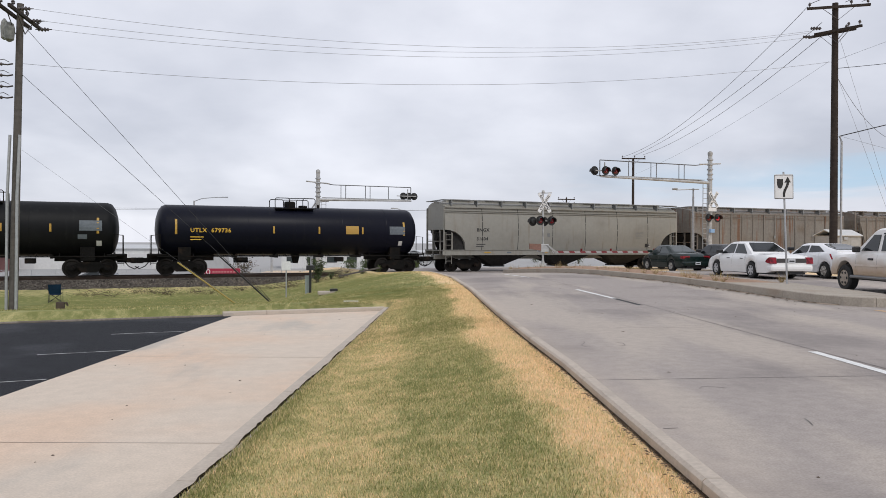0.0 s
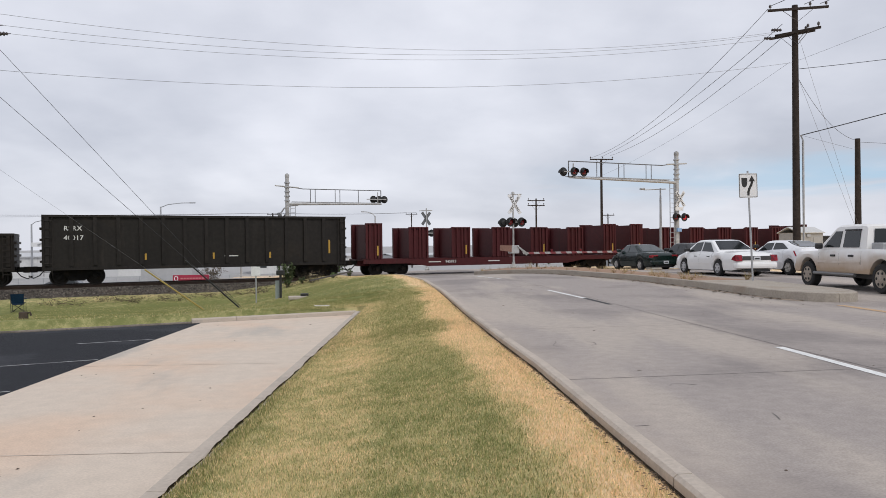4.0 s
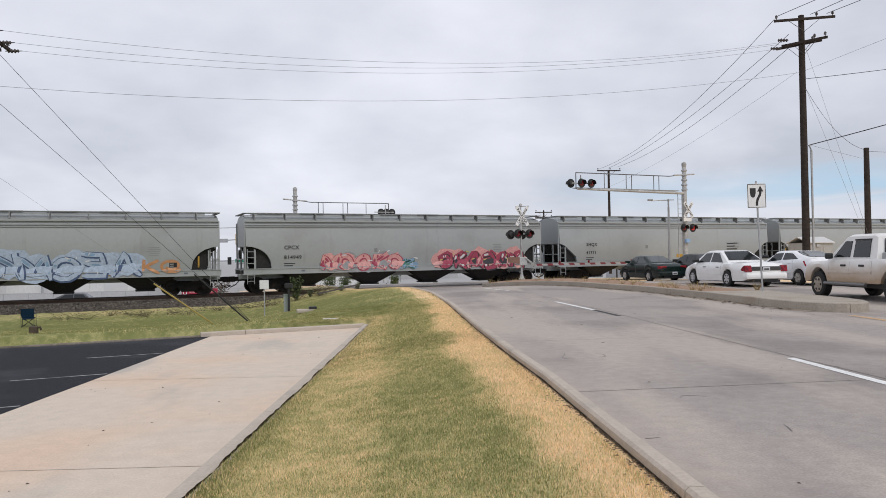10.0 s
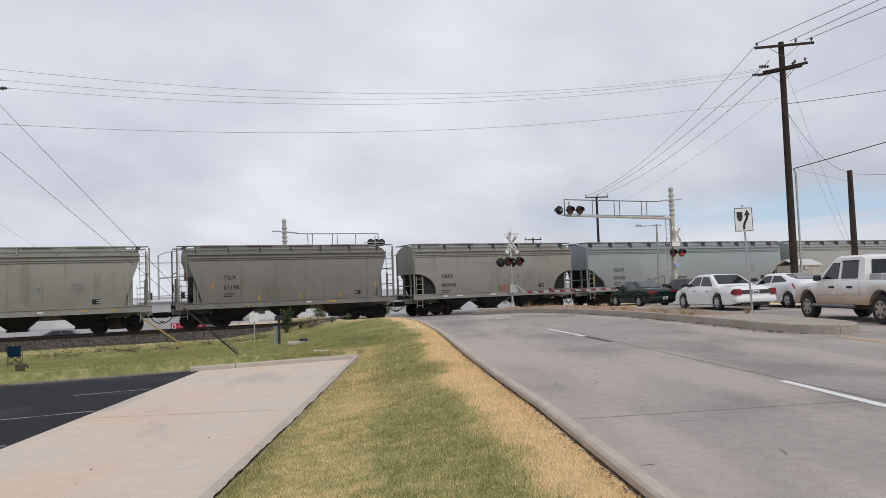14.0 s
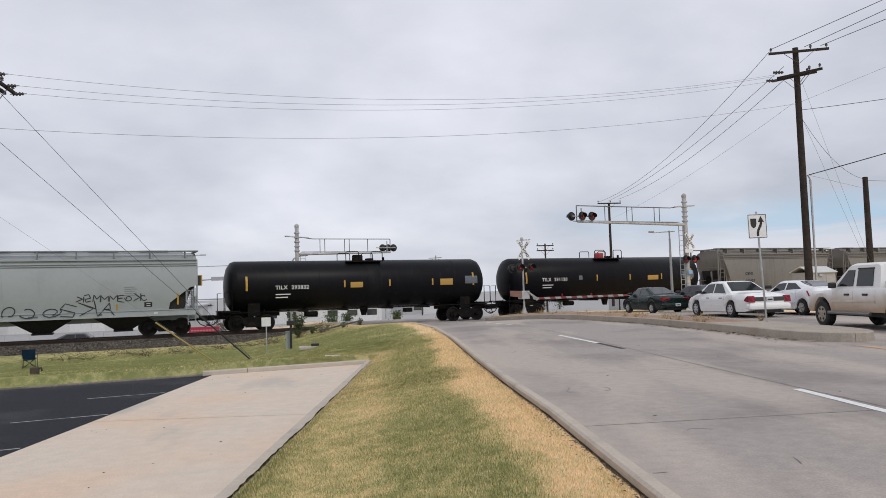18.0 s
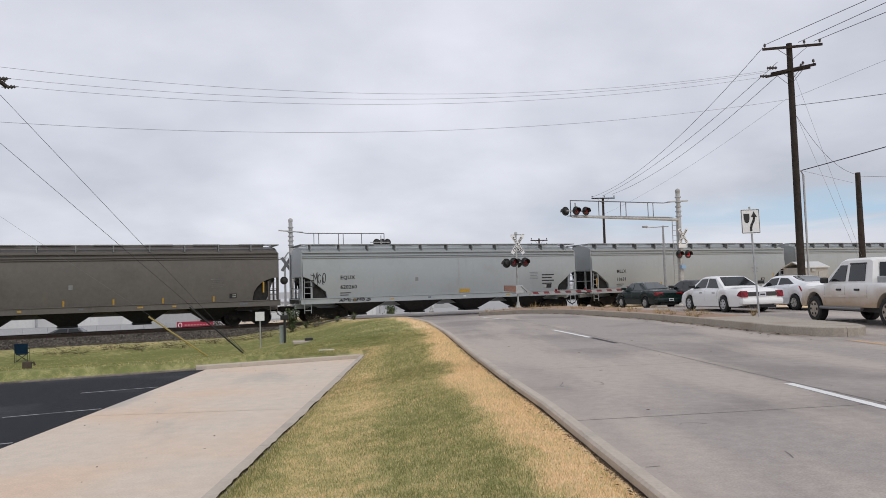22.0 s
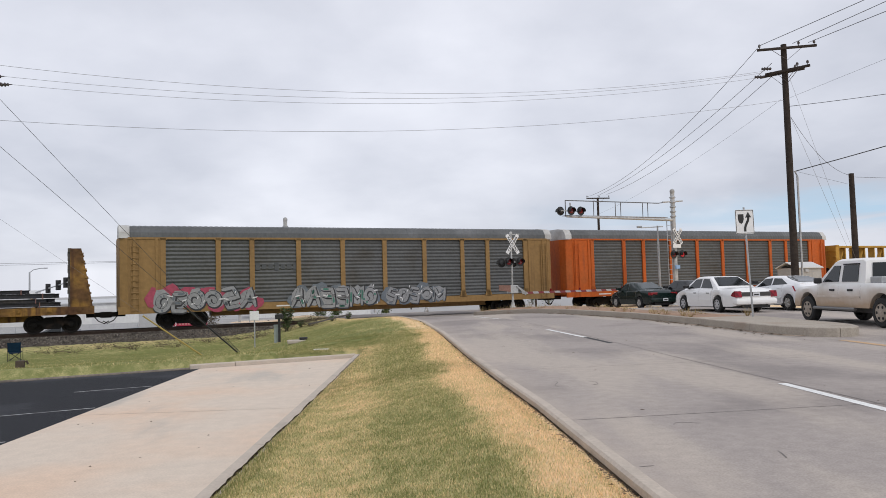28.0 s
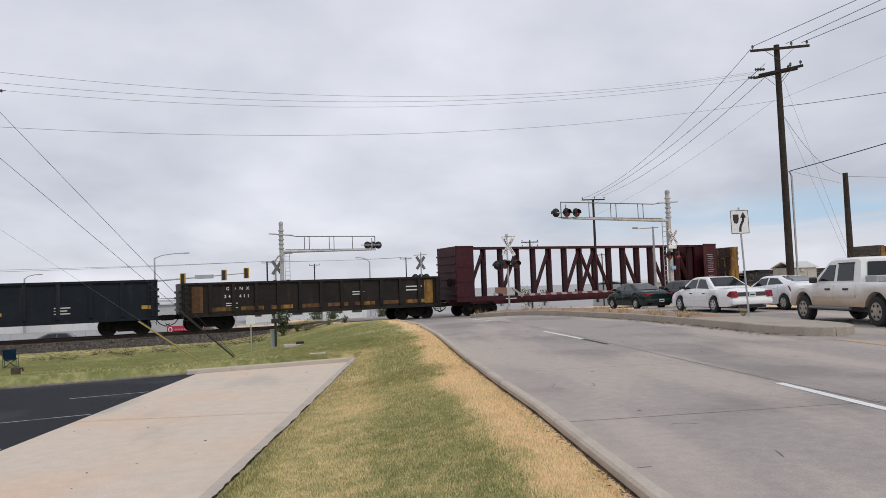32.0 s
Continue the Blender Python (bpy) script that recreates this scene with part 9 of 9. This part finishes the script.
def beam_flat(name, lp, label, seed, marks=()):
    """A bulkhead flat car loaded with stacked steel beams."""
    car = thing(name, pose(0, 0, 0), label, "flat car", "cars of the passing train")
    h = lp / 2 - 0.6
    b = B()
    for sg in (-1, 1):
        box(b, -h, h, sg * 1.36, sg * 1.46, 0.95, 1.36)
        for k in range(15):
            x = -h + 0.7 + (2 * h - 1.4) * k / 14
            box(b, x - 0.1, x + 0.1, min(sg * 1.46, sg * 1.54), max(sg * 1.46, sg * 1.54), 1.12, 1.34)
    box(b, -h, h, -1.4, 1.4, 1.24, 1.35)
    box(b, -h + 3, h - 3, -0.4, 0.4, 0.62, 1.24)
    part("deck", b, P_RUSTYEL, car)
    for sx in (-1, 1):
        b = B()
        for sg in (-1, 1):
            prism(b, [(sx * (h - 0.08), 1.3), (sx * (h - 1.15), 1.3), (sx * (h - 1.15), 4.45), (sx * (h - 0.62), 4.45)][::sx], sg * 1.38 - 0.06, sg * 1.38 + 0.06)
            for k in range(7):
                z = 1.6 + k * 0.42
                xo = h - 0.1 - 0.54 * (z - 1.3) / 3.15
                box(b, min(sx * (xo - 0.1), sx * (xo + 0.07)), max(sx * (xo - 0.1), sx * (xo + 0.07)), sg * 1.38 - 0.1, sg * 1.38 + 0.09, z, z + 0.1)
        x0, x1 = sorted((sx * (h - 1.1), sx * (h - 0.82)))
        for y in (-1.0, -0.35, 0.35, 1.0):
            box(b, x0, x1, y - 0.06, y + 0.06, 1.3, 4.4)
        part("bulkhead", b, P_RUSTYEL, car)
        rng = random.Random(seed + sx)
        for k in range(14):            # uneven weathered planks line the bulkhead
            z = 1.38 + k * 0.221
            xi, yo = h - 1.24 - rng.uniform(0, 0.05), 1.34 + rng.uniform(0, 0.08)
            b = B()
            box(b, min(sx * xi, sx * (h - 1.1)), max(sx * xi, sx * (h - 1.1)), -yo, yo, z, z + 0.212)
            part("plank", b, P_PLANK, car)
        b = B()
        for k in range(11):            # timber packed between the plates
            z = 1.42 + k * 0.272
            x0, x1 = sorted((sx * (h - 1.09), sx * (h - 0.84 + rng.uniform(-0.04, 0.03))))
            box(b, x0, x1, -1.3, 1.3, z, z + 0.25)
        part("bulkhead_core", b, P_PLUM, car, "dark rusted timber core")
    rng = random.Random(seed)
    z = 1.42
    lay = ((0.2, 0.0, 0.2), (0.17, 0.1, 0.5), (0.23, 0.4, 0.3), (0.19, 0.7, 1.4), (0.16, 2.3, 3.1))
    for row, (hgt, lead, tail) in enumerate(lay):
        for k in range(4):
            x0 = -h + 1.4 + lead + rng.uniform(0, 0.5)
            x1 = h - 1.4 - tail - rng.uniform(0, 0.6)
            y = -1.32 + k * 0.66 + (rng.uniform(0.0, 0.07) if k == 0 else 0)
            dz = rng.uniform(0, 0.012)
            t = 0.03
            b = B()
            box(b, x0, x1, y, y + 0.58, z + dz, z + dz + t)
            box(b, x0, x1, y, y + 0.58, z + dz + hgt - t, z + dz + hgt)
            box(b, x0, x1, y + 0.05, y + 0.08, z + dz + t, z + dz + hgt - t)
            part("steel_beam", b, BEAM_STEEL, car, "dark mill-scale steel beam")
        xa, xb = -h + 1.9 + lead, h - 2.0 - tail
        if row in (0, 2, 4):
            b = B()
            for k in range(6):
                x = xa + 0.6 + k * (xb - xa - 1.3) / 5
                box(b, x, x + 0.1, -1.33, 1.3, z - 0.045, z - 0.002)
            part("dunnage", b, DUNNAGE, car)
        b = B()
        for k in range(5):
            x = xa + 0.3 + k * (xb - xa - 0.7) / 4 + row * 0.12
            box(b, x, x + 0.045, -1.345, -1.33, z - 0.05, z + hgt + 0.02)
        part("strap", b, STRAP_RUST, car)
        z += hgt + (0.05 if row in (1, 3) else 0.014)
    if marks[0][0][0] != "#":          # blacked-out panel behind the mark
        b = B()
        box(b, marks[0][1] - 0.35, marks[0][1] + 2.75, -1.468, -1.45, 0.955, 1.33)
        part("mark_panel", b, BLACK_PLASTIC, car, "black painted panel")
    letters(car, marks, -1.5, LETTER_WHITE)
    running_gear(car, h, h - 2.0)
    return car


# ---- make up the train ----
SPEED = 22.35
TRAIN = []
YS = [(-9.4, 1.9), (-6.2, 1.62), (-3.4, 1.62), (-0.4, 1.62), (2.6, 1.62), (5.6, 1.62), (8.4, 1.9)]


def side_marks(*rows):
    return [(x, z, 0.09, 0.62 if abs(x) > 8 else 0.32) for x, z in rows]


def mark2(a, b, x, z=2.55, size=0.42):
    size *= 0.76
    return [(a, x, z, size), (b, x, z - 0.58, size), ("#2", x, z - 0.86, 0.12)]


def join(car, lead, tail):
    TRAIN.append((car, (lead + tail) / 2))


def tank_strips(ht, n=6):
    return [(-ht + 0.75, 2.75, 0.12, 0.85), (ht - 0.75, 2.75, 0.12, 0.85)] + [(-ht + 0.75 + (2 * ht - 1.5) * k / (n - 1), 2.62, 0.1, 0.42) for k in range(1, n - 1)]


def build_train():
    GREY_T = (S_BLACK, S_BLACK, S_BLACK)
    j = join
    j(covered_hopper("covered_hopper", 17.5, P_RUSTY, "rusty brown-grey covered hopper with rib sides", 3, True, True), 73, 55.5)
    j(covered_hopper("covered_hopper", 17.5, P_RUSTY, "weathered grey rib-sided covered hopper streaked with rust", 3, False, True, mark2("#2", "#2", -5.2)[:0]), 55.5, 38)
    j(covered_hopper("covered_hopper", 20.2, P_TAN, "dusty tan-grey covered hopper car", 3, False, False, mark2("BNGX", "31604", -7.1, 2.65, 0.4), seams=7), 38, 17.8)
    j(tank_car("tank_car", 17.5, P_NAVY, "glossy blue-black tank car with yellow lettering", 1.45, [("UTLX  679736", -6.0, 2.45, 0.33), ("#2", -6.0, 2.15, 0.13)], LETTER_YELLOW,
               tank_strips(7.5), [(3.4, 2.65, 0.8, 0.5, SIGN_ORANGE), (6.3, 2.65, 1.0, 0.5, S_GREY), (6.55, 1.85, 0.24, 0.28, LETTER_WHITE)]), 17.8, 0.3)
    j(tank_car("tank_car", 15.2, P_BLACK2, "faded black tank car with grey bands", 1.46, [("GATX  31783", -5.3, 2.42, 0.29), ("#2", -5.2, 2.18, 0.11)], None,
               tank_strips(6.4), [(5.3, 2.75, 1.1, 0.55, S_GREY), (4.9, 2.15, 0.45, 0.25, S_GREY), (5.7, 1.8, 0.26, 0.28, LETTER_WHITE), (0.3, 2.1, 0.4, 0.35, YELLOW_STRIP)],
               band=[(-4.2, -1.7), (-0.9, 0.9)]), 0.3, -14.9)
    j(gondola("gondola", 18.9, P_GON, "dark grey gondola with ribbed sides", 2.36, 13, None, [("#2", -7.0, 1.95, 0.2)],
              [(-8.2, 1.3, 0.6, 0.12), (-3.9, 1.3, 0.6, 0.1), (-0.8, 1.3, 0.6, 0.1), (2.8, 1.3, 0.6, 0.1), (6, 1.3, 0.6, 0.1), (8.1, 1.3, 0.45, 0.2)]), -14.9, -33.8)
    j(stake_flat("stake_flat_car", 20.3, P_RED, "oxide-red flat car with broad upright bulkheads", 7, [("#1", -7.0, 1.06, 0.16), ("945116", -5.9, 1.02, 0.24), ("#1", -1.8, 1.05, 0.16)]), -33.8, -54.1)
    j(stake_flat("stake_flat_car", 20.8, P_RED, "oxide-red flat car with broad upright bulkheads", 7, [("#1", -5.4, 1.06, 0.16), ("945015", -4.2, 1.02, 0.24), ("#1", -1.0, 1.05, 0.16)]), -54.1, -74.9)
    j(gondola("coal_gondola", 17.7, P_COAL, "tall dark brown coal gondola", 3.72, 15, None, [("RSRX", -7.2, 2.9, 0.34), ("40017", -7.2, 2.4, 0.34), ("#1", 1, 1.4, 0.14)],
              [(7.2, 1.9, 0.1, 0.8), (3.6, 1.45, 0.1, 0.35), (0.4, 1.45, 0.1, 0.35), (-3.2, 1.45, 0.1, 0.35)]), -74.9, -92.6)
    j(gondola("gondola", 17.6, P_GONB, "grimy brown gondola with pressed side panels", 2.75, 13, None, [("#1", -6.6, 2.35, 0.26), ("559172", -6.9, 1.95, 0.3)],
              [(-7.7, 1.45, 0.28, 0.5), (-5.6, 1.5, 0.1, 0.35), (-0.4, 1.5, 0.1, 0.35)], True), -92.6, -110.2)
    j(covered_hopper("covered_hopper", 21.2, P_PALE2, "pale grey covered hopper with thin graffiti tags", 4, False, False, mark2("CEFX", "53746", -7.7), None, (),
                     [(-5.6, 7.6, 1.5, 2.05, (S_BLACK,) * 3, 31, 22, True), (-9.6, -8.2, 1.7, 3.4, (S_BLACK,) * 3, 32, 4, True), (0.4, 1.2, 1.15, 1.4, (S_RED,) * 3, 33, 3, True)]), -110.2, -131.45)
    j(covered_hopper("covered_hopper", 20.8, P_PALE2, "pale grey covered hopper with a blue and white graffiti piece", 4, False, False, mark2("CPCX", "815578", -7.4), None, (),
                     [(-5.4, 1.9, 1.2, 2.6, (S_BLACK, S_TEAL, S_VIOLET, S_WHITE, S_WHITE), 34, 6, False)]), -131.45, -152.3)
    j(covered_hopper("covered_hopper", 21.4, P_PALE, "clean pale grey covered hopper with amber reflectors", 4, False, False, mark2("TILX", "625453", -7.6), None, side_marks(*YS)), -152.3, -173.7)
    j(covered_hopper("covered_hopper", 21.6, P_PALE, "clean pale grey covered hopper", 4, False, False, mark2("SHQX", "41771", -7.8) + [("#4", 5.6, 2.6, 0.2)], None, ((0.9, 1.75, 0.75, 0.24),)), -173.7, -195.35)
    j(covered_hopper("covered_hopper", 21.5, P_PALE2, "pale grey covered hopper with pink and crimson graffiti", 4, False, False, mark2("CPCX", "814949", -7.8), None, (),
                     [(-5.6, -0.2, 1.2, 2.3, (S_PINK, S_STEEL, S_RED, S_WHITE, S_RED), 36, 5, False), (-0.3, 0.5, 1.3, 1.9, (S_BLUE, S_BLUE, S_GREEN, S_WHITE, S_GREEN), 66, 1, False), (2.2, 8.7, 1.2, 2.35, (S_RED, S_PINK, S_WHITE, S_YEL), 37, 6, False)]), -195.35, -216.9)
    j(covered_hopper("covered_hopper", 21.5, P_PALE2, "pale grey covered hopper covered low down with pastel graffiti", 4, False, False, mark2("SHPX", "463802", -8.3), None, side_marks((-8.9, 1.9), (8.9, 1.9)),
                     [(-6.4, -2.2, 1.2, 2.3, (S_VIOLET, S_ORANGE, S_RED, S_WHITE), 38, 4, False), (-1.2, 5.8, 1.15, 2.5, (S_PALEBLUE, S_PALEBLUE, S_BLUE, S_WHITE, S_NAVY), 39, 5, False), (5.9, 8.0, 1.3, 2.2, (S_ORANGE,) * 3, 67, 2, 0.16)]), -216.9, -238.4)
    j(covered_hopper("covered_hopper", 21.8, P_PALE2, "pale grey covered hopper with one small blue tag", 4, False, False, mark2("EQUX", "19004", -7.8) + [("#4", -1.6, 2.6, 0.2)], None, (),
                     [(4.0, 6.2, 1.5, 2.0, (S_BLUE,) * 3, 40, 5, True), (8.2, 9.1, 2.4, 3.0, (S_BLUE,) * 3, 41, 2, True)]), -238.4, -260.2)
    j(covered_hopper("covered_hopper", 21.2, P_BLUEGREY, "blue-grey covered hopper with a black outline drawing", 4, False, False, mark2("EQUX", "631250", -7.6), None, side_marks(*YS),
                     [(-4.6, -2.6, 1.2, 2.2, (S_BLACK,) * 3, 42, 3, True), (-2.2, -0.4, 1.7, 2.1, (S_BLACK,) * 3, 43, 6, True)]), -260.2, -281.4)
    j(covered_hopper("covered_hopper", 13.6, P_TAN, "short tan-grey covered hopper car", 3, False, False, mark2("CBFX", "400990", -4.2, 2.45), None, ()), -281.4, -295)
    j(covered_hopper("covered_hopper", 14.4, P_TAN2, "short dusty tan covered hopper with caged end platforms", 3, True, False, mark2("TILX", "31198", -4.0, 2.75), None, side_marks((-4.6, 2.4), (-2.0, 1.62), (0.4, 1.62), (2.9, 1.62), (5.2, 2.2))), -295, -309.4)
    j(covered_hopper("covered_hopper", 14.3, P_TAN, "short rust-marked tan covered hopper with caged end platforms", 3, True, False, mark2("CEFX", "96909", -3.9, 2.6), None, ()), -309.4, -323.7)
    j(covered_hopper("covered_hopper", 21.3, P_TAN2, "dusty grey covered hopper with caged end platforms", 4, True, False, [("CHRX  97044", -7.0, 2.4, 0.36), ("#2", -7.0, 2.1, 0.15)], None, ()), -323.7, -345)
    j(covered_hopper("covered_hopper", 14.4, P_TAN2, "short cream-grey covered hopper with caged end platforms", 3, True, False, mark2("CBFX", "440407", -3.8, 2.55), None, ()), -345, -359.4)
    j(tank_car("tank_car", 18.8, P_BLACK, "black tank car with a red valve housing", 1.5, [("TILX  291120", -6.1, 2.45, 0.33), ("#2", -6.1, 2.15, 0.16)], None, tank_strips(8.1),
               [(3.6, 2.55, 1.0, 0.34, SIGN_ORANGE), (7.0, 2.7, 1.1, 0.5, S_GREY), (-4.2 + 1.3, 2.65, 0.3, 0.3, S_GREY)], mat("dome_red", (0.35, 0.03, 0.03), 0.5)), -359.4, -378.25)
    j(tank_car("tank_car", 18.7, P_BLACK, "black tank car with amber placards", 1.5, [("TILX  293832", -5.7, 2.38, 0.32), ("#2", -5.7, 2.05, 0.16)], None, tank_strips(8.1),
               [(-0.7, 2.55, 0.8, 0.34, SIGN_ORANGE), (5.4, 2.6, 0.9, 0.4, SIGN_ORANGE), (7.2, 2.7, 0.9, 0.5, S_GREY)], band=[(0.1, 0.9)]), -378.25, -397)
    j(covered_hopper("covered_hopper", 20.9, P_PALE, "pale grey covered hopper with black outline graffiti", 4, False, False, mark2("EQUX", "631092", -7.6), None, side_marks((-8.6, 1.9), (8.7, 2.0), (-4.5, 1.62), (5.6, 1.65)),
                     [(-2.6, 5.6, 1.2, 2.0, (S_BLACK,) * 3, 44, 9, True), (3.6, 7.2, 1.95, 2.35, (S_BLACK,) * 3, 45, 9, True)]), -397, -417.9)
    j(covered_hopper("covered_hopper", 21.4, P_PALE, "pale grey covered hopper with bold black graffiti letters", 4, False, False, mark2("EQUX", "631854", -7.6), None, side_marks(*YS),
                     [(-5.3, -2.6, 1.5, 2.3, (S_BLACK,) * 3, 46, 4, 0.09), (-2.2, 2.4, 1.5, 2.5, (S_BLACK,) * 3, 47, 6, 0.1), (3.4, 7.4, 1.5, 2.35, (S_BLACK,) * 3, 48, 5, 0.09), (8.0, 9.4, 1.5, 1.95, (S_BLACK,) * 3, 49, 6, True)]), -417.9, -439.35)
    j(covered_hopper("covered_hopper", 21.0, P_PALE, "clean pale grey covered hopper with amber reflectors", 4, False, False, mark2("MLLX", "10631", -7.6), None, side_marks(*YS)), -439.35, -460.4)
    j(covered_hopper("covered_hopper", 21.1, P_PALE, "clean pale grey covered hopper with a corner tag", 4, False, False, mark2("EQUX", "620260", -7.5) + [("#4", 7.0, 2.5, 0.18)], None, ((1.0, 1.62, 0.75, 0.24),),
                     [(-9.4, -8.4, 2.2, 3.0, (S_BLACK,) * 3, 50, 4, True), (-7.6, -5.6, 1.2, 1.4, (S_BLACK,) * 3, 51, 7, True)]), -460.4, -481.45)
    j(covered_hopper("covered_hopper", 20.0, P_BROWN, "grimy brown-grey covered hopper with white-boxed lettering", 4, False, False, mark2("CITX", "200201", -7.0, 2.5, 0.33)[:2], None, side_marks((-7.3, 2.2), (-5.2, 1.6), (-2.0, 1.6), (0.4, 1.6), (2.9, 1.6), (5.6, 1.6), (8.4, 2.2)), boxed=True), -481.45, -501.5)
    j(covered_hopper("covered_hopper", 21.6, P_WEATHER, "weathered grey covered hopper with a large teal graffiti piece", 4, False, False, mark2("ECUX", "887825", -7.0), None, (),
                     [(-4.8, 5.6, 1.15, 2.8, (S_GREY, S_TEAL, S_BLACK, S_BOX, S_STEEL), 52, 8, False), (5.8, 8.6, 1.2, 2.4, (S_GREY, S_TEAL, S_TEAL, S_BOX, S_STEEL), 53, 3, False)]), -501.5, -523.1)
    j(covered_hopper("covered_hopper", 20.0, P_PALE2, "greenish pale grey covered hopper, clean sided", 4, False, False, mark2("ECUX", "860504", -7.6, 2.4), None, side_marks((-8.6, 2.0), (-4.0, 1.6), (-1.4, 1.6), (1.8, 1.6), (5.0, 1.6), (8.8, 2.2))), -523.1, -543.05)
    j(centerbeam("centerbeam_car", 24.4, P_YELLOW, "yellow centerbeam car loaded with white-wrapped lumber", True, [("TTZX  865444", -7.2, 1.02, 0.24)]), -543.05, -567.4)
    j(autorack("autorack", 28.6, P_ORANGE, "orange autorack car with galvanised screens", [("#1", -11, 0.98, 0.2), ("852854", -9.6, 0.94, 0.24)], [(8.8, 10.0, 1.3, 2.4, (S_GREY,) * 3, 55, 2, True)]), -567.4, -596)
    j(autorack("autorack", 29.2, P_TANYEL, "tan-yellow autorack car with galvanised screens and white graffiti", [("#1", -5.5, 0.98, 0.2), ("982277", -4.6, 0.94, 0.24)],
               [(-12.3, -6.7, 0.95, 2.15, (S_STEEL, S_RED, S_GREY, S_WHITE), 56, 6, False), (-4.6, 0.8, 0.9, 2.15, (S_STEEL, S_GREY, S_GREEN, S_WHITE), 57, 6, False), (1.4, 5.4, 0.95, 1.95, (S_STEEL, S_GREY, S_GREY, S_WHITE), 58, 5, False)], [(-6.55 + 0.37 * k, 3.35, 0.26, 0.42 - 0.1 * (k % 3 > 0)) for k in range(7)]), -596, -625.2)
    j(beam_flat("bulkhead_flat_car", 22.4, "rusted yellow bulkhead flat car stacked with dark steel beams", 3, [("TTPX  80538", -5.2, 1.03, 0.26)]), -625.2, -647.6)
    j(beam_flat("bulkhead_flat_car", 21.7, "rusted yellow bulkhead flat car stacked with dark steel beams", 9, [("#1", -5.2, 1.03, 0.2)]), -647.6, -669.3)
    j(centerbeam("centerbeam_car", 24.6, P_MAROON, "empty maroon centerbeam car with open trusses", False, [("#1", -8, 1.05, 0.16), ("#1", 6.5, 1.05, 0.16)], 4.7), -669.3, -693.9)
    j(gondola("gondola", 17.3, P_GONB, "rusted black gondola with flaking yellow corner patches", 2.75, 13, P_RUSTYEL, [("G  O  N  X", -5.6, 2.28, 0.25), ("3 4 0   4 1 1", -5.7, 1.84, 0.25), ("#3", -5.6, 1.5, 0.12), ("#2", 2.0, 1.9, 0.14), ("#2", 5.6, 2.1, 0.2)]), -693.9, -711.2)
    j(gondola("gondola", 17.2, P_NAVYG, "dark navy gondola with worn ribs", 3.0, 11, None, [("#3", 2.9, 1.6, 0.14)], [(7.4, 1.5, 0.5, 0.2), (0.2, 1.4, 0.7, 0.16), (-5.2, 1.4, 0.6, 0.16)]), -711.2, -728.4)


build_train()


def motions():
    # a white car crosses behind the train
    walk(far_white, [(0, pose(-31.6 - 20 * 12.2, 68, -2.85)), (32, pose(-31.6 + 20 * 19.8, 68, -2.85))])
    for car, c in TRAIN:
        walk(car, [(0, at_track(c, TRACK, RAIL)), (32, at_track(c + SPEED * 32, TRACK, RAIL))])


motions()
